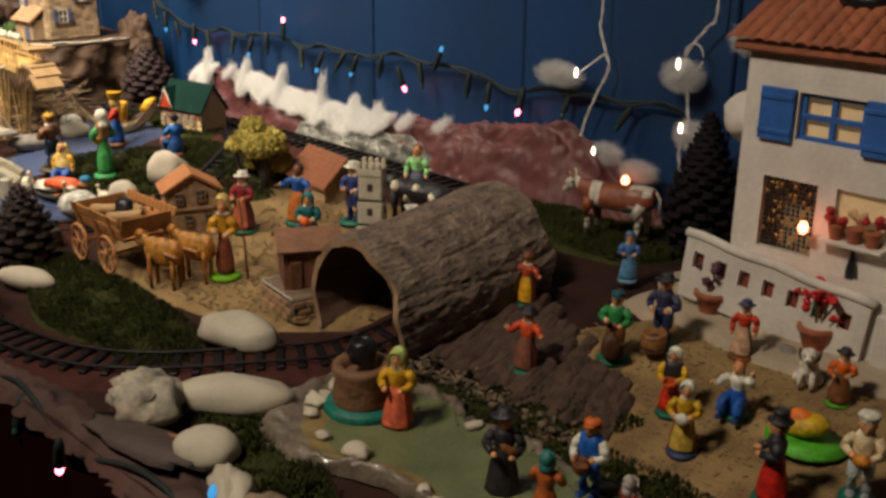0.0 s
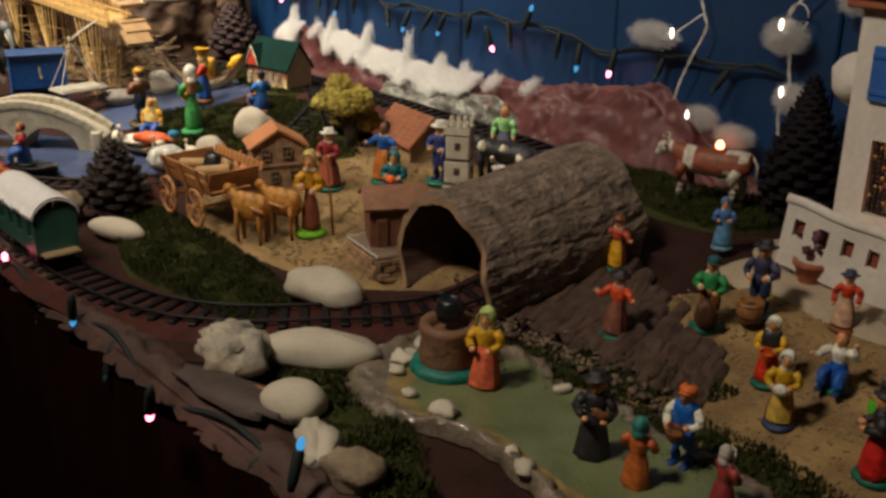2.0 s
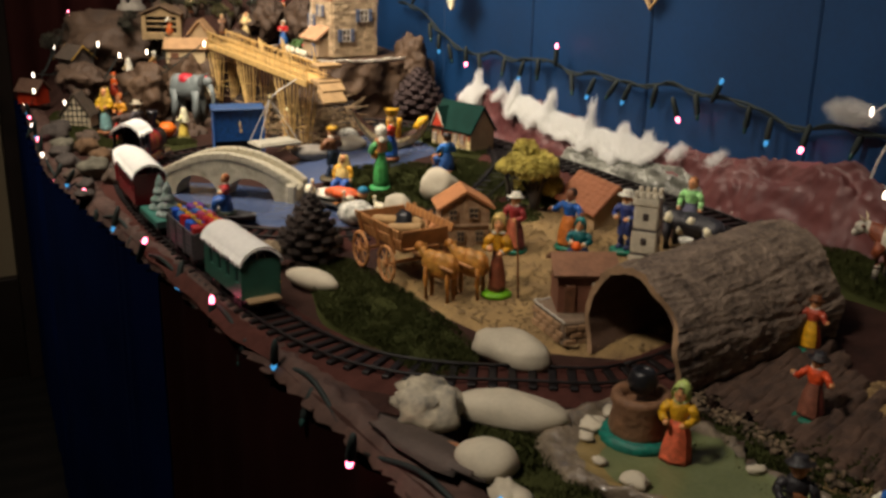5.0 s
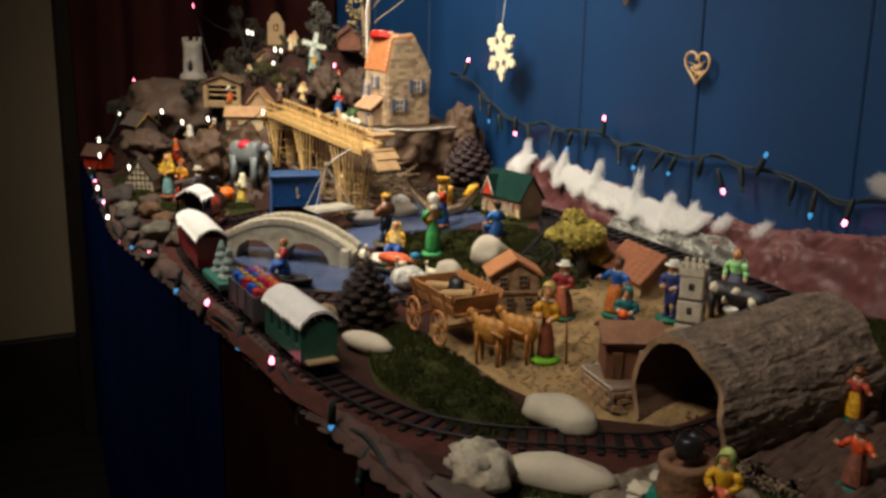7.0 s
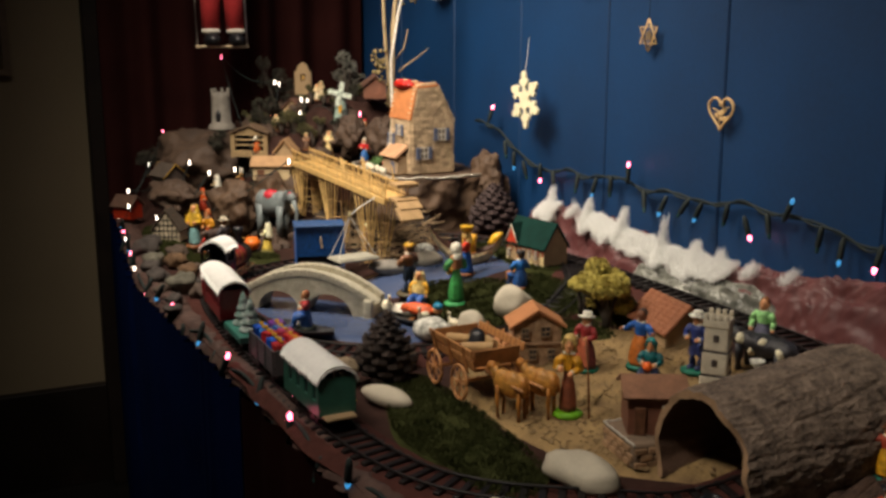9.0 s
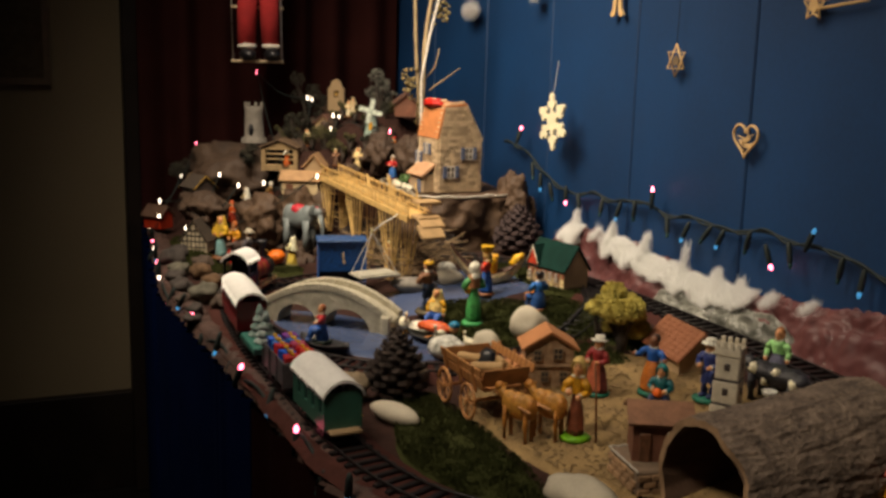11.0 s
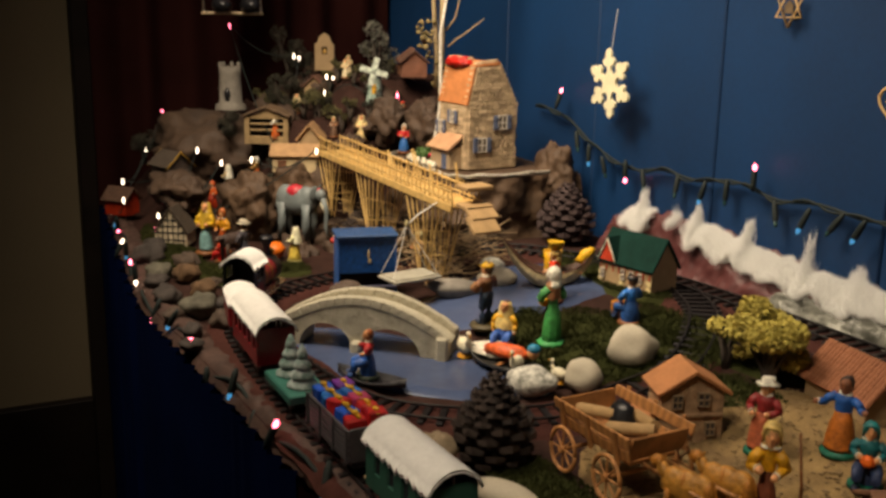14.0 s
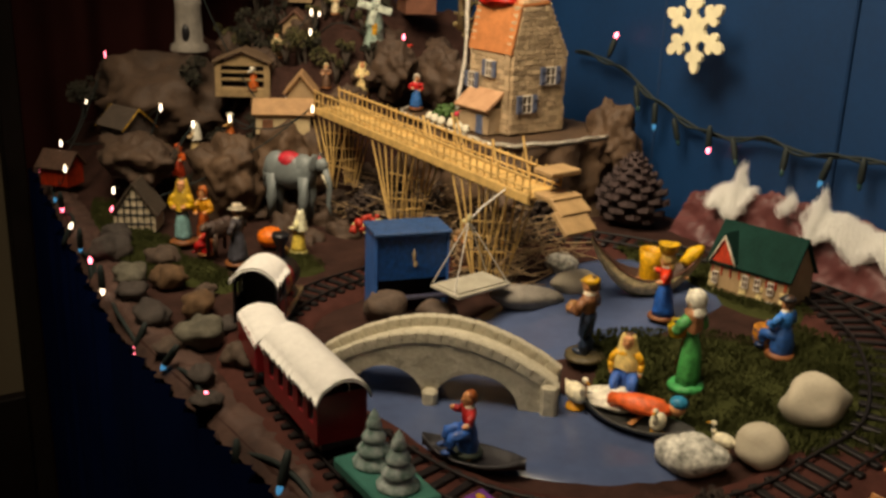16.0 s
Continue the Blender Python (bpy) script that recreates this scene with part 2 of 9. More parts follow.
class Shape:
    """Collects vertices and faces, with a material number for each face, for one mesh."""

    def __init__(self):
        self.v, self.f, self.mi, self.sm = [], [], [], []

    def add(self, verts, faces, mi=0, smooth=True, m=None):
        o = len(self.v)
        self.v += [tuple(m @ Vector(p)) for p in verts] if m else [tuple(p) for p in verts]
        for f in faces:
            self.f.append([i + o for i in f])
            self.mi.append(mi)
            self.sm.append(smooth)
        return self

    def box(self, c, size, mi=0, rot=(0, 0, 0), b=None, m=None):
        b = min(size) * 0.12 if b is None else b
        v, f = chamfered(*size, b)
        mm = pose(*c, *rot)
        return self.add(v, f, mi, False, m @ mm if m else mm)

    def cone(self, p0, p1, r0, r1, mi=0, seg=10, m=None, smooth=True):
        p0, p1 = Vector(p0), Vector(p1)
        q = (p1 - p0).to_track_quat("Z", "Y").to_matrix()
        v, f = [], []
        for p, r in ((p0, r0), (p1, r1)):
            for i in range(seg):
                a = 2 * math.pi * i / seg
                v.append(p + q @ Vector((r * math.cos(a), r * math.sin(a), 0)))
        for i in range(seg):
            j = (i + 1) % seg
            f.append((i, j, seg + j, seg + i))
        self.add(v, f, mi, smooth, m)
        o = len(v)
        return self.add(v, [tuple(reversed(range(seg))), tuple(range(seg, 2 * seg))], mi, False, m)

    def ball(self, c, r, mi=0, seg=12, rings=8, m=None, rough=0.0, seed=0.0, rot=(0, 0, 0), freq=1.6):
        rx, ry, rz = (r, r, r) if isinstance(r, (int, float)) else r
        v, f = [], []
        mm = pose(*c, *rot)
        v.append(Vector((0, 0, -rz)))
        for i in range(1, rings):
            ph = -math.pi / 2 + math.pi * i / rings
            for j in range(seg):
                th = 2 * math.pi * j / seg
                d = Vector((math.cos(ph) * math.cos(th), math.cos(ph) * math.sin(th), math.sin(ph)))
                k = 1 + rough * noise.noise(d * freq + Vector((seed, seed * 1.7, 3.1))) if rough else 1
                v.append(Vector((d.x * rx * k, d.y * ry * k, d.z * rz * k)))
        v.append(Vector((0, 0, rz)))
        top = len(v) - 1
        for j in range(seg):
            f.append((0, 1 + (j + 1) % seg, 1 + j))
            f.append((top, top - seg + j, top - seg + (j + 1) % seg))
        for i in range(rings - 2):
            for j in range(seg):
                a = 1 + i * seg + j
                b = 1 + i * seg + (j + 1) % seg
                f.append((a, b, b + seg, a + seg))
        return self.add([mm @ p for p in v], f, mi, True, m)

    def lathe(self, prof, mi=0, seg=14, m=None, sy=1.0):
        v, f = [], []
        for r, z in prof:
            for i in range(seg):
                a = 2 * math.pi * i / seg
                v.append((r * math.cos(a), r * sy * math.sin(a), z))
        for k in range(len(prof) - 1):
            for i in range(seg):
                j = (i + 1) % seg
                f.append((k * seg + i, k * seg + j, (k + 1) * seg + j, (k + 1) * seg + i))
        self.add(v, f, mi, True, m)
        n = len(prof)
        return self.add(v, [tuple(reversed(range(seg))), tuple(range((n - 1) * seg, n * seg))], mi, False, m)

    def tube(self, pts, r, mi=0, seg=8, m=None, r1=None):
        pts = [Vector(p) for p in pts]
        n = len(pts)
        v, f = [], []
        for k, p in enumerate(pts):
            d = (pts[min(k + 1, n - 1)] - pts[max(k - 1, 0)]).normalized()
            q = d.to_track_quat("Z", "Y").to_matrix()
            rr = r if r1 is None else r + (r1 - r) * k / max(n - 1, 1)
            for i in range(seg):
                a = 2 * math.pi * i / seg
                v.append(p + q @ Vector((rr * math.cos(a), rr * math.sin(a), 0)))
        for k in range(n - 1):
            for i in range(seg):
                j = (i + 1) % seg
                f.append((k * seg + i, k * seg + j, (k + 1) * seg + j, (k + 1) * seg + i))
        f.append(tuple(reversed(range(seg))))
        f.append(tuple(range((n - 1) * seg, n * seg)))
        return self.add(v, f, mi, True, m)

    def prism(self, pts, z0, z1, mi=0, m=None, smooth=False):
        n = len(pts)
        v = [(x, y, z0) for x, y in pts] + [(x, y, z1) for x, y in pts]
        f = [tuple(reversed(range(n))), tuple(range(n, 2 * n))] + [(i, (i + 1) % n, n + (i + 1) % n, n + i) for i in range(n)]
        return self.add(v, f, mi, smooth, m)


def part(name, shape, material, parent=None, label="", m=None):
    """Links a shape as one mesh object; material: one, or a list for the face numbers."""
    me = bpy.data.meshes.new(name)
    me.from_pydata(shape.v, [], shape.f)
    for mt in material if isinstance(material, (list, tuple)) else [material]:
        me.materials.append(mt)
    me.polygons.foreach_set("material_index", shape.mi)
    me.polygons.foreach_set("use_smooth", shape.sm)
    me.update()
    ob = new(name, me)
    if parent is not None:
        ob.parent = parent
    if m is not None:
        ob.matrix_basis = m
    return tagged(ob, label=label)


def share(name, mesh, parent, m):
    """One more object on a mesh that already exists."""
    ob = new(name, mesh)
    ob.parent = parent
    ob.matrix_basis = m
    return ob


def thing(name, label, category, m, group=""):
    ob = new(name)
    ob.empty_display_size = 0.01
    ob.matrix_basis = m
    return tagged(ob, label, category, group)


def lone(name, shape, material, label, category, m=None, group="", kind=""):
    """A thing of one mesh."""
    ob = part(name, shape, material, None, "", m)
    return tagged(ob, label, category, group, kind)


def smooth01(a, b, v):
    u = min(max((v - a) / (b - a), 0.0), 1.0)
    return u * u * (3 - 2 * u)


def hill(x, y):
    """Height of the stepped hill at the far end of the table above the flat ground."""
    h = 0.150 * smooth01(-1.875, -1.94, x) * smooth01(0.62, 0.72, y)
    h += 0.055 * smooth01(-1.96, -2.06, x) * smooth01(0.56, 0.70, y)
    h += 0.072 * smooth01(0.76, 0.84, y) * smooth01(-1.90, -1.98, x)
    h += 0.075 * smooth01(-1.95, -2.15, x) * smooth01(0.43, 0.52, y) * (1 - smooth01(0.58, 0.72, y))
    return h


def ground(x, y):
    """Height of the landscape at a place on the table."""
    return 0.752 + 0.045 * smooth01(0.62, 0.92, y) * (1 - smooth01(-1.55, -1.75, x)) + hill(x, y)


def spline(pts, closed=False, step=0.02):
    """Points at even steps along a smooth curve through pts."""
    P = [Vector((*p, 0.0)) if len(p) == 2 else Vector(p) for p in pts]
    n, raw = len(P), []
    for i in range(n if closed else n - 1):
        g = lambda k: P[k % n] if closed else P[min(max(k, 0), n - 1)]
        a, b, c, d = g(i - 1), g(i), g(i + 1), g(i + 2)
        for s in range(16):
            t = s / 16
            raw.append(0.5 * ((2 * b) + (c - a) * t + (2 * a - 5 * b + 4 * c - d) * t * t + (3 * b - a - 3 * c + d) * t ** 3))
    raw.append(P[0].copy() if closed else P[-1].copy())
    out, need = [raw[0]], step
    for a, b in zip(raw, raw[1:]):
        seg = (b - a).length
        pos = 0.0
        while seg - pos >= need:
            pos += need
            out.append(a.lerp(b, pos / seg))
            need = step
        need -= seg - pos
    return out


# ---- room ----
FLOOR_Z, CEIL_Z = 0.0, 2.45
WALL_N, WALL_W, WALL_E, WALL_S = 1.10, -2.50, 1.6, -2.2


def slab(name, c, size, material, label, category):
    s = Shape().box(c, size, b=0.002)
    return tagged(part(name, s, material), label, category, kind="structure")


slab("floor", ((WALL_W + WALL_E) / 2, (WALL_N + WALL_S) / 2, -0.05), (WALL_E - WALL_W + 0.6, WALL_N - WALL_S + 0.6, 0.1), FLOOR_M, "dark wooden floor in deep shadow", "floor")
slab("ceiling", ((WALL_W + WALL_E) / 2, (WALL_N + WALL_S) / 2, CEIL_Z + 0.05), (WALL_E - WALL_W + 0.6, WALL_N - WALL_S + 0.6, 0.1), CEIL_M, "plain white ceiling of the room", "ceiling")
slab("wall_north", ((WALL_W + WALL_E) / 2, WALL_N + 0.16, CEIL_Z / 2), (WALL_E - WALL_W + 0.6, 0.1, CEIL_Z), BEIGE_WALL, "plain wall behind the blue boards", "wall")
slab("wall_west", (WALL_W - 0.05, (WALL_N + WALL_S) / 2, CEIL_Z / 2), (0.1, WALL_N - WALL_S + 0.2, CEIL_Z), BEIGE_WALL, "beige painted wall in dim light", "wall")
slab("wall_east", (WALL_E + 0.05, (WALL_N + WALL_S) / 2, CEIL_Z / 2), (0.1, WALL_N - WALL_S + 0.2, CEIL_Z), BEIGE_WALL, "beige painted wall", "wall")
slab("wall_south", ((WALL_W + WALL_E) / 2, WALL_S - 0.05, CEIL_Z / 2), (WALL_E - WALL_W + 0.6, 0.1, CEIL_Z), BEIGE_WALL, "beige painted wall", "wall")
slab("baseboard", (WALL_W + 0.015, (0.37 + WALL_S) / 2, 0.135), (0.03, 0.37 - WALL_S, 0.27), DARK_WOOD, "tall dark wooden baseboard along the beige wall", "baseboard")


def curtain(name, length, z0, z1, depth, waves, material, label, m, seed):
    """A hanging cloth with soft upright folds and some thickness."""
    s, nx, nz = Shape(), int(length / 0.012), 10
    vs, fs = [], []
    for side in (0, 1):
        for i in range(nx + 1):
            u = i / nx
            for k in range(nz + 1):
                z = z0 + (z1 - z0) * k / nz
                fold = depth * math.sin(u * waves * 6.283 + 1.3 * noise.noise(Vector((u * 6, seed, 0)))) * (0.55 + 0.45 * noise.noise(Vector((u * 9, seed + 4, z * 0.8))))
                vs.append((u * length, -fold - (0.002 if side else 0.0) + depth, z))
    w = nz + 1
    o = (nx + 1) * w
    for i in range(nx):
        for k in range(nz):
            a = i * w + k
            fs.append((a, a + 1, a + w + 1, a + w))
            fs.append((o + a, o + a + w, o + a + w + 1, o + a + 1))
    s.add(vs, fs)
    ob = part(name, s, material, None, "", m)
    return tagged(ob, label, "cloth")


panelling = tagged(new("wall_panelling"), "deep blue painted board panelling like a night sky", "wall", kind="structure")
BOARD = Shape().box((0, 0, 0), (0.3055, 0.018, CEIL_Z - 0.004), b=0.0022)
board = None
for i in range(13):
    m = pose(-2.355 + 0.3075 * i, WALL_N + 0.009 + 0.0006 * (i % 3), CEIL_Z / 2)
    if board is None:
        board = part("plank", BOARD, BLUE_CLOTH, panelling, "", m)
    else:
        share("plank", board.data, panelling, m)
curtain("red_curtain", 0.70, 0.0, CEIL_Z - 0.01, 0.03, 7, RED_CLOTH, "dark red curtain hanging in folds at the corner", pose(-2.42, 0.385, 0, 0, 0, 90), 2)

# door frame strip between the beige wall and the curtain
slab("trim", (-2.46, 0.375, 1.1), (0.05, 0.035, 2.2), DARK_WOOD, "dark wooden trim strip at the wall's edge", "trim")

# ---- table ----
def edge(x):
    """The table's front edge runs slightly askew to the wall."""
    return 0.437 + 0.0575 * max(x, -1.6) + 0.09 * max(-1.6 - x, 0.0)


table = thing("table", "long trestle table that carries the landscape", "table", pose(0, 0, 0))
part("tabletop", Shape().prism([(-2.40, edge(-2.40)), (-1.6, edge(-1.6)), (0.28, edge(0.28)), (0.28, 1.085), (-2.40, 1.085)], 0.716, 0.744), DARK_WOOD, table)
for x in (-2.3, -1.1, 0.2):
    for y in (edge(x) + 0.06, 1.03):
        part("leg", Shape().box((x, y, 0.358), (0.05, 0.05, 0.716), b=0.004), DARK_WOOD, table)
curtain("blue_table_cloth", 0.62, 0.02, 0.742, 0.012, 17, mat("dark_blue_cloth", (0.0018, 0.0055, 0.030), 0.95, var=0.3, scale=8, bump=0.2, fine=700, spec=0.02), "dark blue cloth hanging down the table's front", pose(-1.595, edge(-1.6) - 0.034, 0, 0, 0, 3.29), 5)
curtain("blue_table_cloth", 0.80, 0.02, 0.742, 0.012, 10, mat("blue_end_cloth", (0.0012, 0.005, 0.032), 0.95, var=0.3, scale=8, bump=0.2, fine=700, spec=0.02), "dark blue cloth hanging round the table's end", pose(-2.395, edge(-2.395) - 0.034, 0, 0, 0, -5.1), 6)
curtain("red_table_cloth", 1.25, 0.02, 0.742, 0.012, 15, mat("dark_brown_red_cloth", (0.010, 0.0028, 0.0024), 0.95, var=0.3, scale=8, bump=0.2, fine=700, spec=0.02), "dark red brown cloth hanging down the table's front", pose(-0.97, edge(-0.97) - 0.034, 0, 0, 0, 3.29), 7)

# ---- landscape ground ----
def sheet(name, x0, x1, y0, y1, step, height, material, label, category, rough=0.0, freq=30.0, kind="structure"):
    nx, ny = int((x1 - x0) / step), int((y1 - y0) / step)
    vs, fs = [], []
    for i in range(nx + 1):
        for j in range(ny + 1):
            x = x0 + (x1 - x0) * i / nx
            ya = edge(x) - 0.012
            y = ya + (y1 - ya) * j / ny
            vs.append((x, y, height(x, y)))
    w = ny + 1
    for i in range(nx):
        for j in range(ny):
            a = i * w + j
            fs.append((a, a + w, a + w + 1, a + 1))
    n = len(vs)
    ring = [i * w for i in range(nx + 1)] + [nx * w + j for j in range(1, ny + 1)] + [i * w + ny for i in range(nx - 1, -1, -1)] + [j for j in range(ny - 1, 0, -1)]
    for i in ring:
        vs.append((vs[i][0], vs[i][1], 0.745))
    k = len(ring)
    for q in range(k):
        fs.append((ring[q], n + q, n + (q + 1) % k, ring[(q + 1) % k]))
    return tagged(part(name, Shape().add(vs, fs), material), label, category, kind=kind)


def crumple(x, y):
    h = hill(x, y)
    k = 0.003 + 0.030 * min(1.0, h / 0.08)
    v = Vector((x * 14, y * 14, h * 20))
    return ground(x, y) + k * (noise.noise(v) * 0.6 + abs(noise.noise(v * 2.3)) * 0.7 - 0.25) - 0.002


sheet("ground", -2.41, 0.30, 0.40, 1.082, 0.010, crumple, [GROUND_M], "brown crumpled paper ground, rising to a hill", "ground")


def paper_rim():
    """Crumpled paper folded over the table's front edge."""
    vs, fs = [], []
    n, k = 420, 9
    for i in range(n + 1):
        x = -2.40 + 2.68 * i / n
        for q in range(k + 1):
            u = q / k
            v = Vector((x * 26, u * 2.2, 3.0))
            e = 0.0042 * (1.2 * noise.noise(v * 0.5) + 1.5 * (1 - abs(noise.noise(v * 1.3))) ** 4 + 0.6 * noise.noise(v * 4.0) - 0.5)
            y = edge(x) - 0.020 + 0.040 * u + 0.8 * e
            vs.append((x + 0.4 * e, y, 0.738 + 0.022 * math.sin(min(1.0, u * 1.45) * math.pi * 0.62) * (1 - 0.35 * u) + e * (0.3 + 0.7 * math.sin(math.pi * u))))
    for i in range(n):
        for q in range(k):
            a = i * (k + 1) + q
            fs.append((a, a + k + 1, a + k + 2, a + 1))
    tagged(part("paper_rim", Shape().add(vs, fs), mat("brown_rim_paper", (0.024, 0.011, 0.008), 0.70, scale=24, bump=0.4, fine=150, col2=(0.075, 0.038, 0.027))), "crumpled brown paper folded over the table edge", "trim", kind="structure")


paper_rim()


def blob_outline(cx, cy, rx, ry, seed, n=40, rot=0.0, rough=0.25):
    out = []
    for i in range(n):
        a = 2 * math.pi * i / n
        k = 1 + rough * noise.noise(Vector((math.cos(a) * 1.6 + seed, math.sin(a) * 1.6, seed * 0.7)))
        x, y = rx * k * math.cos(a), ry * k * math.sin(a)
        c, s = math.cos(rot), math.sin(rot)
        out.append((cx + x * c - y * s, cy + x * s + y * c))
    return out


def patch(name, cx, cy, rx, ry, material, label, category, lift=0.004, seed=0.0, rot=0.0, bumpy=0.0, rings=9, kind="structure", rough=0.25):
    """An irregular sheet that follows the ground, thickest in its middle and tucked in at its rim."""
    s, out = Shape(), blob_outline(cx, cy, rx, ry, seed, 48, rot, rough)
    vs = [(cx, cy, ground(cx, cy) + lift + bumpy)]
    for r in range(1, rings + 1):
        u = r / rings
        for x, y in out:
            px, py = cx + (x - cx) * u, cy + (y - cy) * u
            b = bumpy * (1 - u ** 3) * (0.75 + 0.6 * noise.noise(Vector((px * 45, py * 45, seed))))
            vs.append((px, py, ground(px, py) + (lift if r < rings else -0.004) + b))
    n, fs = len(out), []
    for i in range(n):
        fs.append((0, 1 + i, 1 + (i + 1) % n))
    for r in range(rings - 1):
        for i in range(n):
            a, b = 1 + r * n + i, 1 + r * n + (i + 1) % n
            fs.append((a, a + n, b + n, b))
    return tagged(part(name, s.add(vs, fs), material), label, category, kind=kind)


def inside(x, y, out):
    c, n = False, len(out)
    for i in range(n):
        (x0, y0), (x1, y1) = out[i], out[i - 1]
        if (y0 > y) != (y1 > y) and x < (x1 - x0) * (y - y0) / (y1 - y0) + x0:
            c = not c
    return c


def tufts(name, outs, count, tall, material, label, seed, lift=0.0):
    """Many small upright sprigs scattered inside outlines, joined as one stuff."""
    rnd = random.Random(seed)
    vs, fs = [], []
    for out, share_n in outs:
        xs, ys = [p[0] for p in out], [p[1] for p in out]
        made = 0
        while made < share_n * count:
            x, y = rnd.uniform(min(xs), max(xs)), rnd.uniform(min(ys), max(ys))
            if not inside(x, y, out):
                made += 0.2
                continue
            made += 1
            z = ground(x, y) + lift
            h = tall * rnd.uniform(0.45, 1.2) * (0.7 + 0.6 * noise.noise(Vector((x * 40, y * 40, seed))))
            a, lean = rnd.uniform(0, 6.28), rnd.uniform(0, 0.8)
            dx, dy = math.cos(a), math.sin(a)
            w = h * rnd.uniform(0.18, 0.4)
            o = len(vs)
            vs += [(x - dy * w, y + dx * w, z - 0.001), (x + dy * w, y - dx * w, z - 0.001), (x + dx * h * lean + dy * w * 0.5, y + dy * h * lean - dx * w * 0.5, z + h), (x + dx * h * lean * 0.4 - dy * w, y + dy * h * lean * 0.4 + dx * w, z + h * 0.6)]
            fs.append((o, o + 1, o + 2, o + 3))
    return tagged(part(name, Shape().add(vs, fs, 0, False), material), label, "moss", kind="stuff")


def stone(name, x, y, size, material, label, rz=0.0, seed=1.0, rough=0.22, lift=0.0, rx=0.0, ry=0.0, seg=18, freq=1.2, group="pebbles on the ground"):
    s = Shape().ball((0, 0, size[2] * 0.42), (size[0] / 2, size[1] / 2, size[2] / 2), 0, seg, 12, rough=rough, seed=seed, freq=freq)
    return lone(name, s, material, label, "stone", pose(x, y, ground(x, y) + lift, rx, ry, rz), group)


# flat patches of ground cover
patch("sand_ground", -0.70, 0.755, 0.25, 0.155, SAND, "pale wood chip ground of the village square", "ground", 0.004, 2.0, 0.25)
patch("sand_ground", -0.09, 0.80, 0.25, 0.16, SAND, "pale wood chip ground before the white house", "ground", 0.005, 5.0, 0.1)
patch("pavement", -0.15, 0.915, 0.18, 0.085, mat("beige_plaster_ground", (0.36, 0.29, 0.20), 0.85, var=0.2, scale=30, bump=0.4), "beige plaster pavement at the white house", "pavement", 0.009, 7.0, 0.0)
patch("pond", -1.205, 0.566, 0.195, 0.090, WATER, "slate blue painted pond water", "water", 0.003, 3.2, 0.62, rough=0.2)
patch("pond", -1.33, 0.79, 0.10, 0.17, WATER, "slate blue painted pond water behind the bridge", "water", 0.003, 8.2, -0.15, rough=0.2)


def chips(name, out, count, material, label, seed, lo=0.0010, hi=0.0030):
    rnd = random.Random(seed)
    s = Shape()
    xs, ys = [p[0] for p in out], [p[1] for p in out]
    made = 0
    while made < count:
        x, y = rnd.uniform(min(xs), max(xs)), rnd.uniform(min(ys), max(ys))
        if not inside(x, y, out):
            made += 0.2
            continue
        made += 1
        a, b, c = rnd.uniform(lo, hi), rnd.uniform(lo, hi) * 0.6, rnd.uniform(0.0003, 0.0006)
        m = pose(x, y, ground(x, y) + 0.0052 + c, rnd.uniform(-5, 5), rnd.uniform(-5, 5), rnd.uniform(0, 360))
        v = [m @ Vector(p) for p in ((-a, -b, -c), (a, -b * 0.6, -c), (a * 0.8, b, -c), (-a, b * 0.8, -c), (-a * 0.7, -b * 0.6, c), (a * 0.7, -b * 0.4, c), (a * 0.5, b * 0.6, c), (-a * 0.7, b * 0.5, c))]
        s.add(v, [(4, 5, 6, 7), (0, 1, 5, 4), (1, 2, 6, 5), (2, 3, 7, 6), (3, 0, 4, 7)], 0, False)
    return tagged(part(name, s, material), label, "wood chips", kind="stuff")


chips("wood_chips", blob_outline(-0.70, 0.755, 0.24, 0.145, 2.0, 48, 0.25), 2400, CHIPS, "pale wood chips strewn over the village square", 11)
chips("wood_chips", blob_outline(-0.09, 0.80, 0.235, 0.15, 5.0, 48, 0.1), 2400, CHIPS, "pale wood chips strewn before the white house", 12)

# moss cushions
MOSSES = [(-0.72, 0.525, 0.20, 0.055, -0.05, 1.0), (-1.10, 0.775, 0.17, 0.085, 0.35, 3.0), (-0.30, 0.655, 0.13, 0.035, 0.5, 5.0), (-0.33, 0.475, 0.12, 0.035, -0.2, 6.0), (-0.16, 0.645, 0.14, 0.035, 0.1, 7.0), (-0.45, 1.0, 0.13, 0.07, 0.0, 8.0), (-1.02, 0.88, 0.16, 0.05, 0.1, 9.0), (-1.80, 0.425, 0.13, 0.04, 0.0, 10.0), (-1.62, 0.80, 0.10, 0.05, 0.2, 11.0), (-1.30, 0.93, 0.15, 0.04, 0.0, 12.0), (-1.70, 0.455, 0.08, 0.03, 0.3, 13.0), (-1.98, 0.425, 0.11, 0.025, -0.1, 14.0), (-1.67, 0.57, 0.05, 0.03, 0.9, 15.0), (-0.05, 0.60, 0.12, 0.04, 0.0, 16.0), (-0.90, 0.80, 0.07, 0.03, 0.4, 17.0)]
for cx, cy, rx, ry, rot, sd in MOSSES:
    patch("moss_bed", cx, cy, rx, ry, MOSS, "dark green moss cushion", "moss", 0.003, sd, rot, bumpy=0.005, kind="stuff")
    o = blob_outline(cx, cy, rx * 0.98, ry * 0.98, sd, 48, rot)
    tufts("moss", [(o, 1.0)], int(330000 * rx * ry * 3.1), 0.0042, MOSS, "dark green moss sprigs", int(sd), 0.007)

